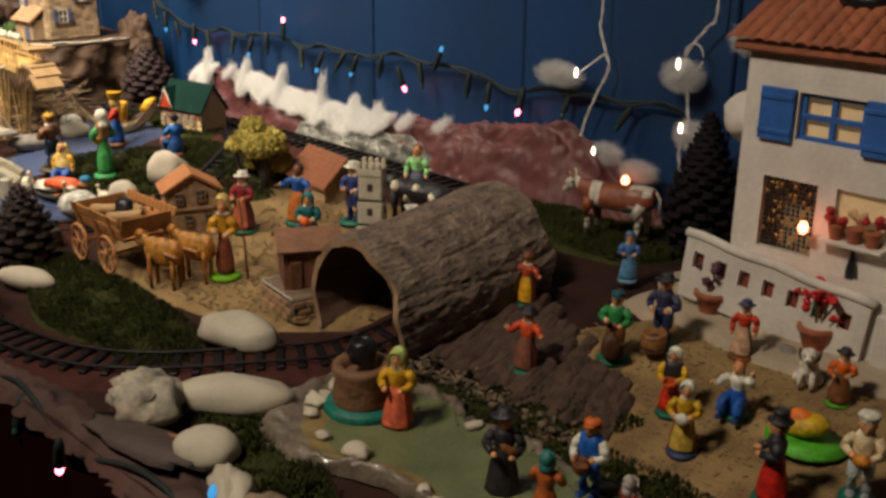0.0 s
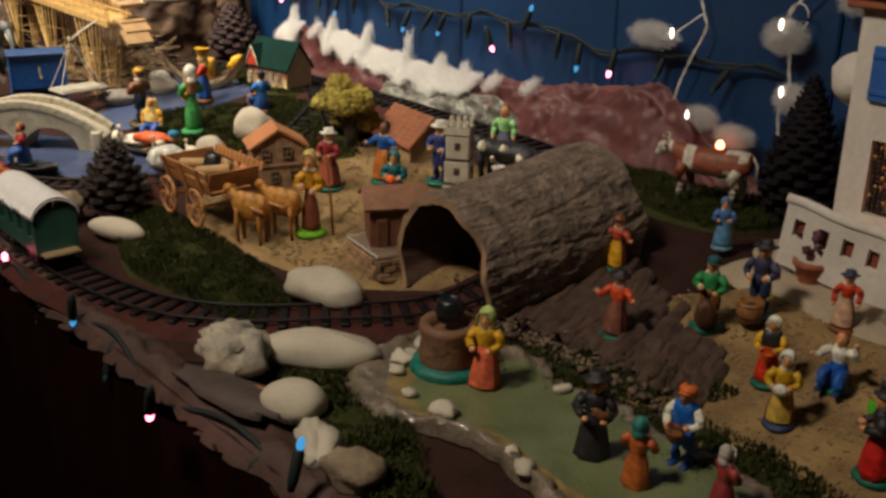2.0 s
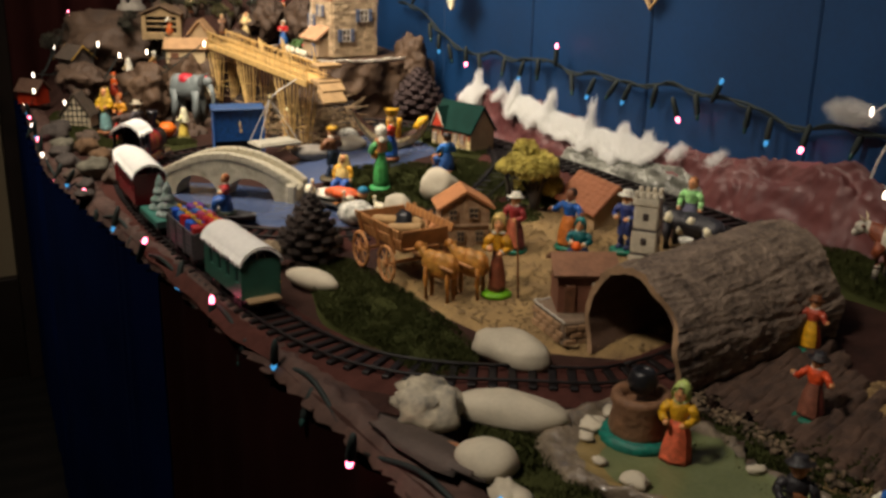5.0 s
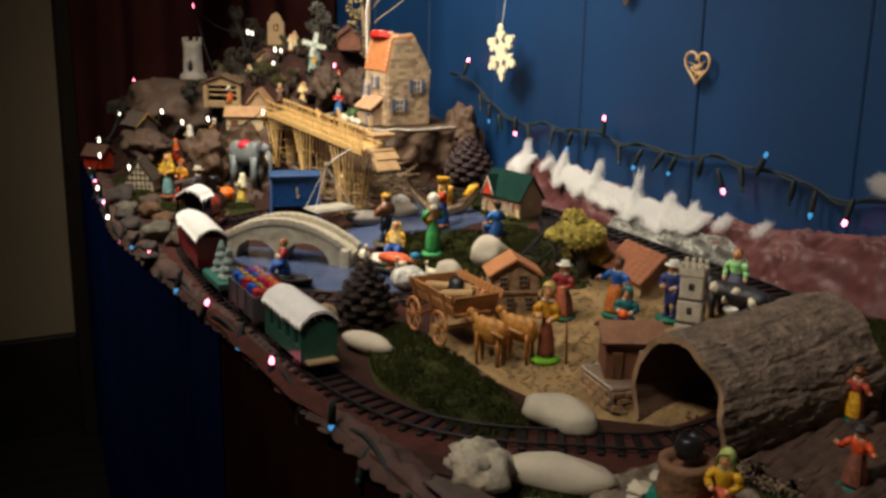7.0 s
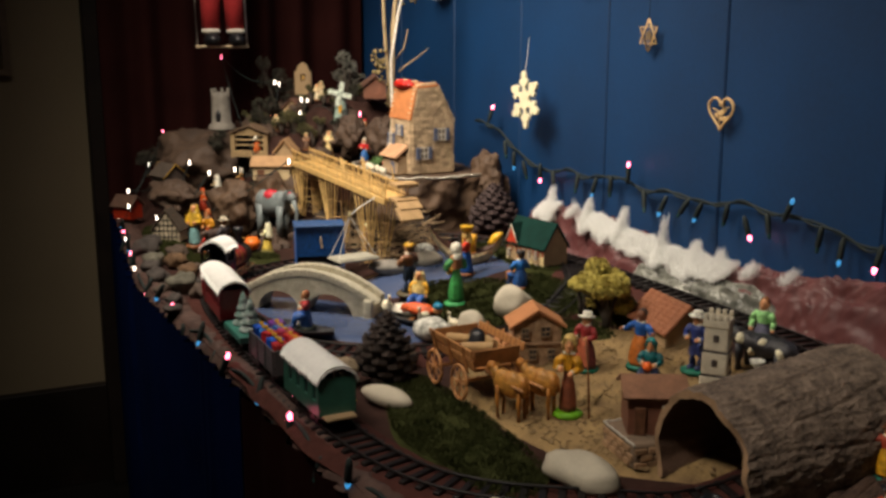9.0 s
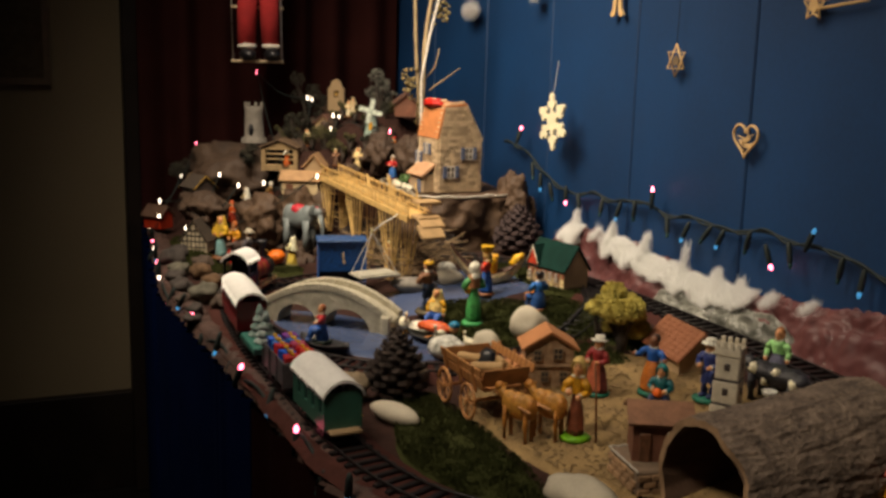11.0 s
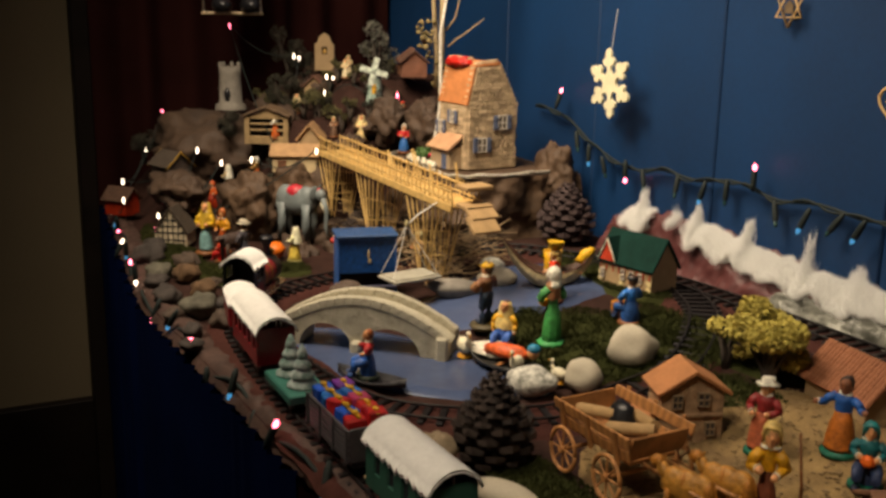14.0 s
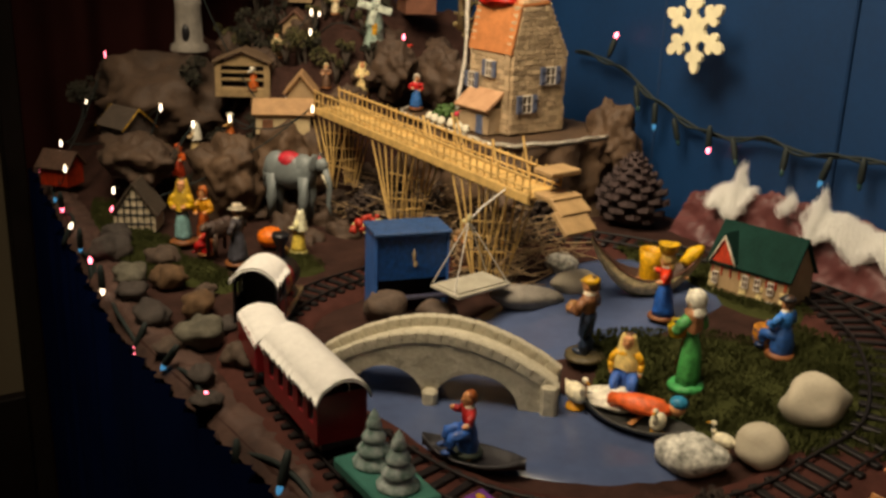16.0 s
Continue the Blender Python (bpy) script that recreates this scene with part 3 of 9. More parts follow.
# ---- railway ----
LOOP = [(-0.455, 0.66), (-0.50, 0.575), (-0.56, 0.49), (-0.64, 0.44), (-0.78, 0.414), (-1.0, 0.407), (-1.2, 0.407), (-1.38, 0.420), (-1.475, 0.455), (-1.545, 0.53), (-1.585, 0.64), (-1.575, 0.77), (-1.49, 0.885), (-1.35, 0.965), (-1.2, 0.998), (-1.03, 1.005), (-0.85, 1.005), (-0.68, 1.0), (-0.56, 0.965), (-0.48, 0.90), (-0.445, 0.80)]
ARC = [(-1.36, 0.425), (-1.25, 0.437), (-1.15, 0.450), (-1.073, 0.478), (-1.018, 0.533), (-0.985, 0.605), (-0.970, 0.67), (-0.970, 0.735), (-0.972, 0.80), (-1.02, 0.87), (-1.10, 0.94), (-1.20, 0.985)]
SLEEPER = Shape().box((0, 0, 0.002), (0.0075, 0.050, 0.004), b=0.0008)
TRACK_Z = 0.004


def track(name, pts, closed, label):
    root = thing(name, label, "railway track", pose(0, 0, 0))
    line = spline(pts, closed, 0.0185)
    first = None
    n = len(line)
    rails = ([], [])
    for i, p in enumerate(line):
        a = line[(i - 1) % n] if closed else line[max(i - 1, 0)]
        b = line[(i + 1) % n] if closed else line[min(i + 1, n - 1)]
        d = (b - a).normalized()
        ang = math.degrees(math.atan2(d.y, d.x))
        z = ground(p.x, p.y) + TRACK_Z
        m = pose(p.x, p.y, z, 0, 0, ang)
        if first is None:
            first = part("sleeper", SLEEPER, RAIL, root, "", m)
        else:
            share("sleeper", first.data, root, m)
        for k, sgn in enumerate((1, -1)):
            rails[k].append((p.x - sgn * d.y * 0.0165, p.y + sgn * d.x * 0.0165, z + 0.0058))
    for r in rails:
        if closed:
            r.append(r[0])
        part("rail", Shape().tube(r, 0.0017, seg=6), RAIL, root, "thin dark rail")
    # ballast strip under the sleepers
    vs, fs = [], []
    for i, p in enumerate(line):
        a = line[(i - 1) % n] if closed else line[max(i - 1, 0)]
        b = line[(i + 1) % n] if closed else line[min(i + 1, n - 1)]
        d = (b - a).normalized()
        for off, up in ((-0.046, -0.004), (-0.034, 0.004), (0.0, 0.0045), (0.034, 0.004), (0.046, -0.004)):
            w = off * (1 + 0.15 * noise.noise(Vector((p.x * 20, p.y * 20, off * 50))))
            x, y = p.x - d.y * w, p.y + d.x * w
            vs.append((x, y, ground(x, y) + up))
    for i in range(n if closed else n - 1):
        j = (i + 1) % n
        for k in range(4):
            fs.append((i * 5 + k, j * 5 + k, j * 5 + k + 1, i * 5 + k + 1))
    part("ballast", Shape().add(vs, fs), BALLAST_M, root, "red brown ballast strip")
    return line


MAIN = track("railway_track", LOOP, True, "dark toy railway track round the landscape")
track("railway_track", ARC, False, "dark toy railway track curving past the pond")

# ---- cork bark tunnel ----
def bark_tunnel():
    a, b = Vector((-0.4625, 0.662, 0.0)), Vector((-0.455, 0.848, 0.0))
    d = (b - a).normalized()
    side = Vector((d.y, -d.x, 0))
    R, TH, nu, nv = 0.0715, 0.0065, 190, 90
    s = Shape()
    vs = []
    for layer in (0, 1):
        for i in range(nv + 1):
            u = i / nv
            c = a.lerp(b, u)
            for k in range(nu + 1):
                ph = math.pi * (-0.165 + 1.33 * k / nu)
                r = R * (1 + 0.05 * u) - (TH if layer else 0)
                e = 0.0
                if not layer:
                    fibre = abs(noise.noise(Vector((ph * 15 + 0.8 * noise.noise(Vector((u * 3, ph * 2, 0))), u * 5.5, 1)))) + 0.7 * abs(noise.noise(Vector((ph * 34, u * 16, 4))))
                    plate = noise.noise(Vector((ph * 7, u * 6, 7))) + 0.5 * noise.noise(Vector((ph * 16, u * 22, 3)))
                    groove = min(abs(ph - g0 - 0.10 * math.sin(u * 5 + g0 * 3)) for g0 in (0.35, 0.85, 1.30, 1.85, 2.4))
                    e = 0.0026 * fibre + 0.0022 * max(plate, -0.1) - 0.0020 * max(0.0, 1 - groove / 0.045)
                else:
                    e = 0.0015 * noise.noise(Vector((ph * 6, u * 8, 3)))
                trim = 0.006 * noise.noise(Vector((ph * 2.2, 0, 9))) * (1 - 2 * u)
                x = c + d * trim * (i in (0, nv)) + side * math.cos(ph) * (r + e)
                vs.append((x.x, x.y, 0.789 + 0.020 * u + math.sin(ph) * (r + e)))
    w = nu + 1
    o = (nv + 1) * w
    for i in range(nv):
        for k in range(nu):
            q = i * w + k
            s.f.append([q, q + 1, q + w + 1, q + w]); s.mi.append(0); s.sm.append(True)
            s.f.append([o + q, o + q + w, o + q + w + 1, o + q + 1]); s.mi.append(1); s.sm.append(True)
    for i in (0, nv):
        for k in range(nu):
            q = i * w + k
            s.f.append([q, o + q, o + q + 1, q + 1]); s.mi.append(2); s.sm.append(False)
    for k in (0, nu):
        for i in range(nv):
            q = i * w + k
            s.f.append([q, q + w, o + q + w, o + q]); s.mi.append(2); s.sm.append(False)
    s.v = vs
    tunnel = thing("bark_tunnel", "hollow half log of cork bark used as railway tunnel", "tunnel", pose(0, 0, 0))
    for k, (name, m) in enumerate((("bark", BARK), ("lining", BARK_IN), ("cut_edge", BARK_RIM))):
        faces = [tuple(f) for f, q in zip(s.f, s.mi) if q == k]
        used = sorted({q for f in faces for q in f})
        at = {q: i for i, q in enumerate(used)}
        part(name, Shape().add([vs[q] for q in used], [tuple(at[q] for q in f) for f in faces], 0, k < 2), m, tunnel)


bark_tunnel()

# flat bark slabs laid as a ridged path beside the tunnel
boardwalk = thing("bark_path", "ridged dark bark slabs laid as a path", "path", pose(0, 0, 0))
rnd = random.Random(14)
for i in range(17):
    u = i / 16
    x0, y0 = -0.385 + 0.196 * u, 0.684 + 0.006 * math.sin(i * 1.9)
    x1, y1 = -0.412 + 0.205 * u, 0.835 - 0.085 * u + 0.010 * math.sin(i * 2.7)
    vs, fs = [], []
    n, k = 26, 9
    for a in range(n + 1):
        w = a / n
        cx, cy = x0 + (x1 - x0) * w, y0 + (y1 - y0) * w
        half = 0.0100 * (1 + 0.25 * noise.noise(Vector((w * 3, i * 1.7, 0)))) * (0.8 + 0.2 * min(1, 6 * w, 6 * (1 - w)))
        for b in range(k + 1):
            q = -1 + 2 * b / k
            rise = 0.004 + 0.0060 * max(0.0, 1 - q * q) ** 0.8 * (0.8 + 0.6 * noise.noise(Vector((w * 6, i, q * 1.5))))
            rise += 0.0035 * abs(noise.noise(Vector((q * 4 + i, w * 9, 2)))) - 0.003 * abs(noise.noise(Vector((q * 7 + i, w * 3, 5))))
            vs.append((cx + half * q, cy + 0.002 * noise.noise(Vector((q * 3, i, a))), ground(cx, cy) + 0.001 + (rise if abs(q) < 1 else 0.0)))
    for a in range(n):
        for b in range(k):
            o = a * (k + 1) + b
            fs.append((o, o + 1, o + k + 2, o + k + 1))
    part("bark_slab", Shape().add(vs, fs), PATH_BARK, boardwalk)
# dry moss and chips along the path's front
s = Shape()
for i in range(260):
    x = rnd.uniform(-0.40, -0.19)
    y = 0.672 + rnd.gauss(0, 0.007)
    a = rnd.uniform(0.0014, 0.0042)
    s.ball((x, y, ground(x, y) + 0.005 + rnd.uniform(0, 0.006)), (a, a * 0.7, a * 0.6), 0, 7, 5, rough=0.7, seed=i * 0.9, rot=(rnd.uniform(-40, 40), 0, rnd.uniform(0, 180)))
tagged(part("dry_moss", s, mat("dry_moss_chip", (0.045, 0.032, 0.020), 0.9, scale=60, col2=(0.19, 0.135, 0.08), island=0.6)), "dry brown moss and chips along the bark path", "moss", kind="stuff")

# ---- crumpled rock and cellophane behind ----
def ridge_sheet(name, x0, x1, top, yfront, yback, material, label, seed, amp, category="mountain", nx=300, ny=30):
    vs, fs = [], []
    for i in range(nx + 1):
        x = x0 + (x1 - x0) * i / nx
        zt = top(x)
        for j in range(ny + 1):
            u = j / ny
            prof = math.sin(min(u / 0.8, 1.0) * math.pi / 2) if u < 0.8 else 1 - (u - 0.8) * 0.6
            y = yfront + (yback - yfront) * u
            g = ground(x, y) - 0.003
            v = Vector((x * 22, u * 5, seed))
            e = amp * (0.8 * noise.noise(v) + 0.6 * abs(noise.noise(v * 2.6)) + 0.08 * abs(noise.noise(v * 5.2)) - 0.25)
            vs.append((x + e * 0.5, y - e * 0.6 * (0 < u < 1), g + (zt - g) * prof + e * (0.3 + prof) * (u > 0)))
    w = ny + 1
    for i in range(nx):
        for j in range(ny):
            a = i * w + j
            fs.append((a, a + w, a + w + 1, a + 1))
    return lone(name, Shape().add(vs, fs), material, label, category)


def maroon_top(x):
    return 0.862 + 0.012 * math.sin(x * 9 + 1) + 0.024 * math.exp(-((x + 0.575) / 0.075) ** 2) - 0.060 * smooth01(-0.54, -0.38, x) - 0.02 * smooth01(-1.3, -1.5, x)


ridge_sheet("cellophane_hills", -1.47, -0.33, maroon_top, 1.033, 1.088, MAROON, "crumpled maroon cellophane hills along the wall", 3.0, 0.016)


def snow_ridge():
    """Cotton wool along the hills: a soft ragged strip, pulled up into thin peaks."""
    rnd = random.Random(21)
    s = Shape()
    peaks = ((-1.400, 0.008, 0.010, 1.6), (-1.376, 0.034, 0.012, 1.2), (-1.295, 0.020, 0.005, 2.0), (-1.250, 0.026, 0.006, 1.8), (-1.148, 0.034, 0.011, 1.5), (-1.036, 0.046, 0.010, 3.0), (-0.960, 0.024, 0.016, 1.8), (-0.905, 0.018, 0.014, 1.8), (-0.835, 0.010, 0.012, 2.0), (-0.760, 0.012, 0.010, 2.0))

    def amount(x):
        a = max(smooth01(-1.425, -1.40, x) * (1 - smooth01(-1.365, -1.345, x)), smooth01(-1.275, -1.245, x) * (1 - smooth01(-0.90, -0.86, x)))
        a *= 0.76 + 0.50 * noise.noise(Vector((x * 18, 4.0, 0)))
        return min(1.0, max(a, 0.16 * math.exp(-((x + 0.835) / 0.012) ** 2), 0.14 * math.exp(-((x + 0.760) / 0.012) ** 2), 0.25 * math.exp(-((x + 1.295) / 0.006) ** 2)))

    def crest(x):
        wob = x + 0.010 * noise.noise(Vector((x * 45, 3, 0)))
        return maroon_top(x) - 0.002 + sum(h * 1.2 * math.exp(-abs((wob - p) / (0.72 * w)) ** e) for p, h, w, e in peaks) + 0.011 * noise.noise(Vector((x * 48, 0, 0))) + 0.005 * noise.noise(Vector((x * 190, 0, 0)))

    # a soft low core under the fibres
    n, k = 300, 10
    vs, fs = [], []
    for i in range(n + 1):
        x = -1.43 + 0.80 * i / n
        am = smooth01(0.35, 0.95, amount(x))
        top = maroon_top(x) - 0.018 + am * (0.010 + 0.15 * (crest(x) - maroon_top(x)) + 0.008 * noise.noise(Vector((x * 60, 1.0, 0))))
        low = maroon_top(x) - 0.018 - (0.012 + 0.012 * noise.noise(Vector((x * 34, 9.0, 0)))) * am
        for q in range(k + 1):
            u = q / k
            e = 0.004 * noise.noise(Vector((x * 50, u * 3, 2.0)))
            vs.append((x, 1.046 + 0.022 * u - 0.012 * math.sin(math.pi * u) * am + e + 0.03 * (1 - am), low + (top - low) * math.sin(u * math.pi / 2)))
    for i in range(n):
        for q in range(k):
            a = i * (k + 1) + q
            fs.append((a, a + k + 1, a + k + 2, a + 1))
    s.add(vs, fs)
    # combed fibres that carry the outline and the drawn-out peaks
    v, f = [], []
    for i in range(90000):
        if i % 6 == 0:
            q = rnd.choice(peaks)
            x = q[0] + rnd.gauss(0, q[2] * 0.42)
        else:
            x = rnd.uniform(-1.42, -0.64)
        am = amount(x)
        if rnd.random() > am - 0.05:
            continue
        c, low = crest(x) if i % 6 == 0 else maroon_top(x) + 0.008 + 0.008 * noise.noise(Vector((x * 48, 0, 0))), maroon_top(x) - (0.026 + 0.024 * noise.noise(Vector((x * 34, 9.0, 0)))) * am - 0.002
        u = rnd.random() ** (1.15 if i % 6 == 0 else 0.9)
        zz = low + (c - low) * u
        lean = rnd.gauss(0, 0.14 if u > 0.4 else 0.45)
        L = rnd.uniform(0.007, 0.020) if i % 6 == 0 else rnd.uniform(0.004, 0.011)
        a = Vector((x, 1.040 + 0.020 * u + rnd.uniform(-0.009, 0.004), zz - L * 0.4))
        b = a + Vector((L * math.sin(lean), rnd.uniform(-0.003, 0.002), L * math.cos(lean)))
        w = rnd.uniform(0.00014, 0.00034)
        o = len(v)
        mid = a.lerp(b, 0.5) + Vector((rnd.uniform(-0.001, 0.001), -0.0006, 0))
        v += [a + Vector((-w, 0, 0)), a + Vector((w, 0.0003, 0)), mid + Vector((-w, 0, 0)), mid + Vector((w, 0.0003, 0)), b]
        f += [(o, o + 1, o + 3, o + 2), (o + 2, o + 3, o + 4)]
    s.add(v, f)
    return lone("cotton_snow", s, SNOW, "white cotton wool snow with wispy peaks on the hills", "snow")


snow_ridge()
# crumpled clear foil between the snow and the track
ridge_sheet("foil_sheet", -1.12, -0.70, lambda x: maroon_top(x) - 0.022 - 0.05 * smooth01(-0.84, -0.73, x) - 0.05 * smooth01(-1.06, -1.11, x), 1.020, 1.060, mat("crumpled_foil", (0.030, 0.031, 0.026), 0.38, 0.15, scale=24, bump=0.8, fine=120, col2=(0.27, 0.27, 0.23)), "crumpled grey foil at the foot of the snow", 9.0, 0.013, "foil")


# ---- clay figures ----
def figure(label, x, y, h, face, lower, upper, skirt=True, apron=None, hat=None, hatcol=(0.02, 0.02, 0.02), hair=(0.06, 0.03, 0.015), base=(0.02, 0.10, 0.06), skin=(0.50, 0.27, 0.15), arms="front", prop=None, propcol=(0.4, 0.2, 0.05), sit=False, z=None, shawl=None, slim=0.86, name="clay_figurine", category="figurine", group="clay figurines"):
    """A hand-shaped, hand-painted clay figurine in one mesh; face: degrees it turns from looking to -y."""
    rnd = random.Random(int(abs(x * 7919 + y * 104729) * 10))
    ph = rnd.uniform(0, 6.28)
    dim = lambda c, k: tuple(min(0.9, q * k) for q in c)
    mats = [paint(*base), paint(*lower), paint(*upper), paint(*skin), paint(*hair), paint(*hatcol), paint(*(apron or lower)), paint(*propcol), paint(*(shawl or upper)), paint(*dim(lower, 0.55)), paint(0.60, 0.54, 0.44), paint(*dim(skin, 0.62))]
    s = Shape()

    def folds(prof, mi, deep, n=7, sy=0.88, seg=26, off=0.0):
        """A draped skirt or cape: its hem runs in folds that die out upwards."""
        v, f = [], []
        for r, zz, k in prof:
            for i in range(seg):
                a = 2 * math.pi * i / seg
                w = 1 + deep * k * (math.cos(n * a + ph) + 0.5 * math.cos((n + 3) * a + 2 * ph))
                v.append((r * w * math.cos(a), off + r * w * sy * math.sin(a), zz + 0.012 * k * math.sin(3 * a + ph)))
        for q in range(len(prof) - 1):
            for i in range(seg):
                k = (i + 1) % seg
                f.append((q * seg + i, q * seg + k, (q + 1) * seg + k, (q + 1) * seg + i))
        s.add(v, f, mi)

    bw = rnd.uniform(0.90, 1.06) * (0.45 + 0.55 * slim)
    s.lathe([(0.225 * bw, 0.0), (0.250 * bw, 0.016), (0.247 * bw, 0.050), (0.215 * bw, 0.068), (0.02, 0.072)], 0, 18, pose(0, -0.01, 0, 0, 0, rnd.uniform(0, 90)), rnd.uniform(0.84, 1.0))
    k = slim * 0.90
    dz = -0.14 if sit else 0.0
    if sit:
        s.lathe([(0.20 * k, 0.06), (0.215 * k, 0.16), (0.18 * k, 0.32), (0.135 * k, 0.42)], 1, 16, sy=0.85)
        for sx in (-1, 1):
            s.tube([(sx * 0.085, 0.0, 0.27), (sx * 0.105, -0.13, 0.29), (sx * 0.112, -0.215, 0.275), (sx * 0.112, -0.24, 0.17), (sx * 0.112, -0.235, 0.085)], 0.082, 1, 10, r1=0.058)
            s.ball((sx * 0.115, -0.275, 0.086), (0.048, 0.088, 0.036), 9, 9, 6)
    elif skirt:
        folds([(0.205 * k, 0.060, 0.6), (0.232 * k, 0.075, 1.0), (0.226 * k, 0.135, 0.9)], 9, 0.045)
        folds([(0.227 * k, 0.130, 0.9), (0.208 * k, 0.25, 0.75), (0.172 * k, 0.40, 0.45), (0.130 * k, 0.50, 0.2), (0.112 * k, 0.545, 0.0)], 1, 0.045)
    else:
        for sx in (-1, 1):
            s.tube([(sx * 0.082 * k, 0.01, 0.085), (sx * 0.090 * k, -0.012, 0.20), (sx * 0.088 * k, -0.018, 0.30), (sx * 0.078 * k, -0.004, 0.42), (sx * 0.062 * k, 0.0, 0.53)], 0.060 * k, 1, 11, r1=0.096 * k)
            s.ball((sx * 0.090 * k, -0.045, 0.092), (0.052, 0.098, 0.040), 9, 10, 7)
        s.ball((0, 0, 0.515), (0.142 * k, 0.112 * k, 0.075), 1, 14, 8)
    waist = 0.53 + dz
    s.lathe([(0.112 * k, waist - 0.02), (0.128 * k, waist - 0.012), (0.128 * k, waist + 0.022), (0.115 * k, waist + 0.03)], 9, 14, sy=0.80)
    s.lathe([(0.116 * k, 0.535 + dz), (0.135 * k, 0.585 + dz), (0.156 * k, 0.66 + dz), (0.163 * k, 0.715 + dz), (0.128 * k, 0.765 + dz), (0.062, 0.79 + dz), (0.050, 0.82 + dz)], 2, 16, sy=0.74)
    if apron and not sit:
        v, f = [], []
        for i in range(9):
            a = math.radians(-90 + (i - 4) * 12.5)
            for r, zz in ((0.240 * k, 0.115), (0.224 * k, 0.26), (0.184 * k, 0.42), (0.140 * k, 0.53), (0.128 * k, 0.56)):
                w = 1.035 + 0.018 * math.cos(i * 1.6 + ph) * (zz < 0.5)
                v.append((w * r * math.cos(a), 0.93 * w * r * math.sin(a), zz))
        for i in range(8):
            for q in range(4):
                o = i * 5 + q
                f.append((o, o + 5, o + 6, o + 1))
        s.add(v, f, 6)
    if shawl:
        folds([(0.186 * k, 0.595 + dz, 1.0), (0.190 * k, 0.65 + dz, 0.7), (0.178 * k, 0.72 + dz, 0.4), (0.118, 0.785 + dz, 0.1), (0.058, 0.82 + dz, 0.0)], 8, 0.04, 5, 0.80)
    else:
        s.lathe([(0.088, 0.775 + dz), (0.086, 0.795 + dz), (0.056, 0.815 + dz)], 10 if sum(upper) > 0.12 else 8, 12, sy=0.80)
    poses = {"front": ((0.205, -0.030, 0.605), (0.100, -0.185, 0.575)), "down": ((0.205, 0.0, 0.60), (0.195, -0.055, 0.45)), "out": ((0.245, -0.05, 0.625), (0.325, -0.13, 0.635)), "up": ((0.235, -0.05, 0.68), (0.27, -0.10, 0.90)), "hip": ((0.25, 0.01, 0.61), (0.14, -0.07, 0.53))}
    for sx in (-1, 1):
        e, hd = poses[arms if isinstance(arms, str) else arms[0 if sx < 0 else 1]]
        j1, j2 = rnd.uniform(-0.015, 0.015), rnd.uniform(-0.02, 0.02)
        na = 0.35 + 0.65 * slim
        pts = [Vector((sx * 0.135 * k, 0.0, 0.725 + dz)), Vector((sx * e[0] * na, e[1] + j1, e[2] + dz + j1)), Vector((sx * hd[0] * na, hd[1] * na + j2, hd[2] + dz + j2))]
        s.tube([pts[0], pts[0].lerp(pts[1], 0.55) + Vector((sx * 0.014, 0, 0.008)), pts[1]], 0.058, 2, 9, r1=0.047)
        s.tube([pts[1], pts[1].lerp(pts[2], 0.45) + Vector((0, -0.006, -0.008)), pts[1].lerp(pts[2], 0.80)], 0.047, 2, 9, r1=0.039)
        s.ball(pts[1], 0.047, 2, 9, 6)
        s.cone(pts[1].lerp(pts[2], 0.74), pts[1].lerp(pts[2], 0.84), 0.043, 0.043, 10 if rnd.random() < 0.5 else 2, 9)
        s.ball(pts[2], (0.036, 0.044, 0.034), 3, 9, 7)
    hy = 0.872 + dz
    s.ball((0, -0.006, hy), (0.080, 0.088, 0.104), 3, 16, 12)
    s.ball((0, -0.040, hy - 0.052), (0.050, 0.050, 0.044), 3, 10, 7)
    s.ball((0, -0.094, hy - 0.006), (0.014, 0.020, 0.022), 3, 7, 6)
    s.ball((0, -0.086, hy - 0.046), (0.020, 0.010, 0.007), 11, 7, 5)
    for sx in (-1, 1):
        s.ball((sx * 0.032, -0.080, hy + 0.018), (0.011, 0.009, 0.008), 4, 7, 5)
        s.ball((sx * 0.034, -0.078, hy + 0.038), (0.018, 0.010, 0.005), 4, 7, 4)
        s.ball((sx * 0.082, 0.0, hy - 0.002), (0.014, 0.020, 0.026), 3, 7, 5)
    s.ball((0, 0.024, hy + 0.026), (0.088, 0.084, 0.094), 4, 14, 9, rough=0.18, seed=ph, freq=3.0)
    if not skirt and hat in ("cap", "brim") and rnd.random() < 0.5:
        s.ball((0, -0.064, hy - 0.062), (0.046, 0.036, 0.040), 4, 10, 7, rough=0.25, seed=ph, freq=3.0)
    if hat == "brim":
        t = pose(0, 0, hy, rnd.uniform(-9, 3), rnd.uniform(-6, 6))
        s.lathe([(0.150, 0.040), (0.158, 0.050), (0.096, 0.062), (0.088, 0.105), (0.076, 0.128), (0.035, 0.134), (0.005, 0.134)], 5, 16, t)
        s.lathe([(0.094, 0.058), (0.095, 0.076), (0.090, 0.078)], 9, 14, t)
    elif hat == "top":
        s.lathe([(0.128, hy + 0.045), (0.134, hy + 0.056), (0.086, hy + 0.064), (0.082, hy + 0.150), (0.090, hy + 0.168), (0.01, hy + 0.170)], 5, 16)
    elif hat == "bonnet":
        s.ball((0, 0.018, hy + 0.022), (0.104, 0.102, 0.112), 5, 16, 11, rough=0.10, seed=ph, freq=2.6)
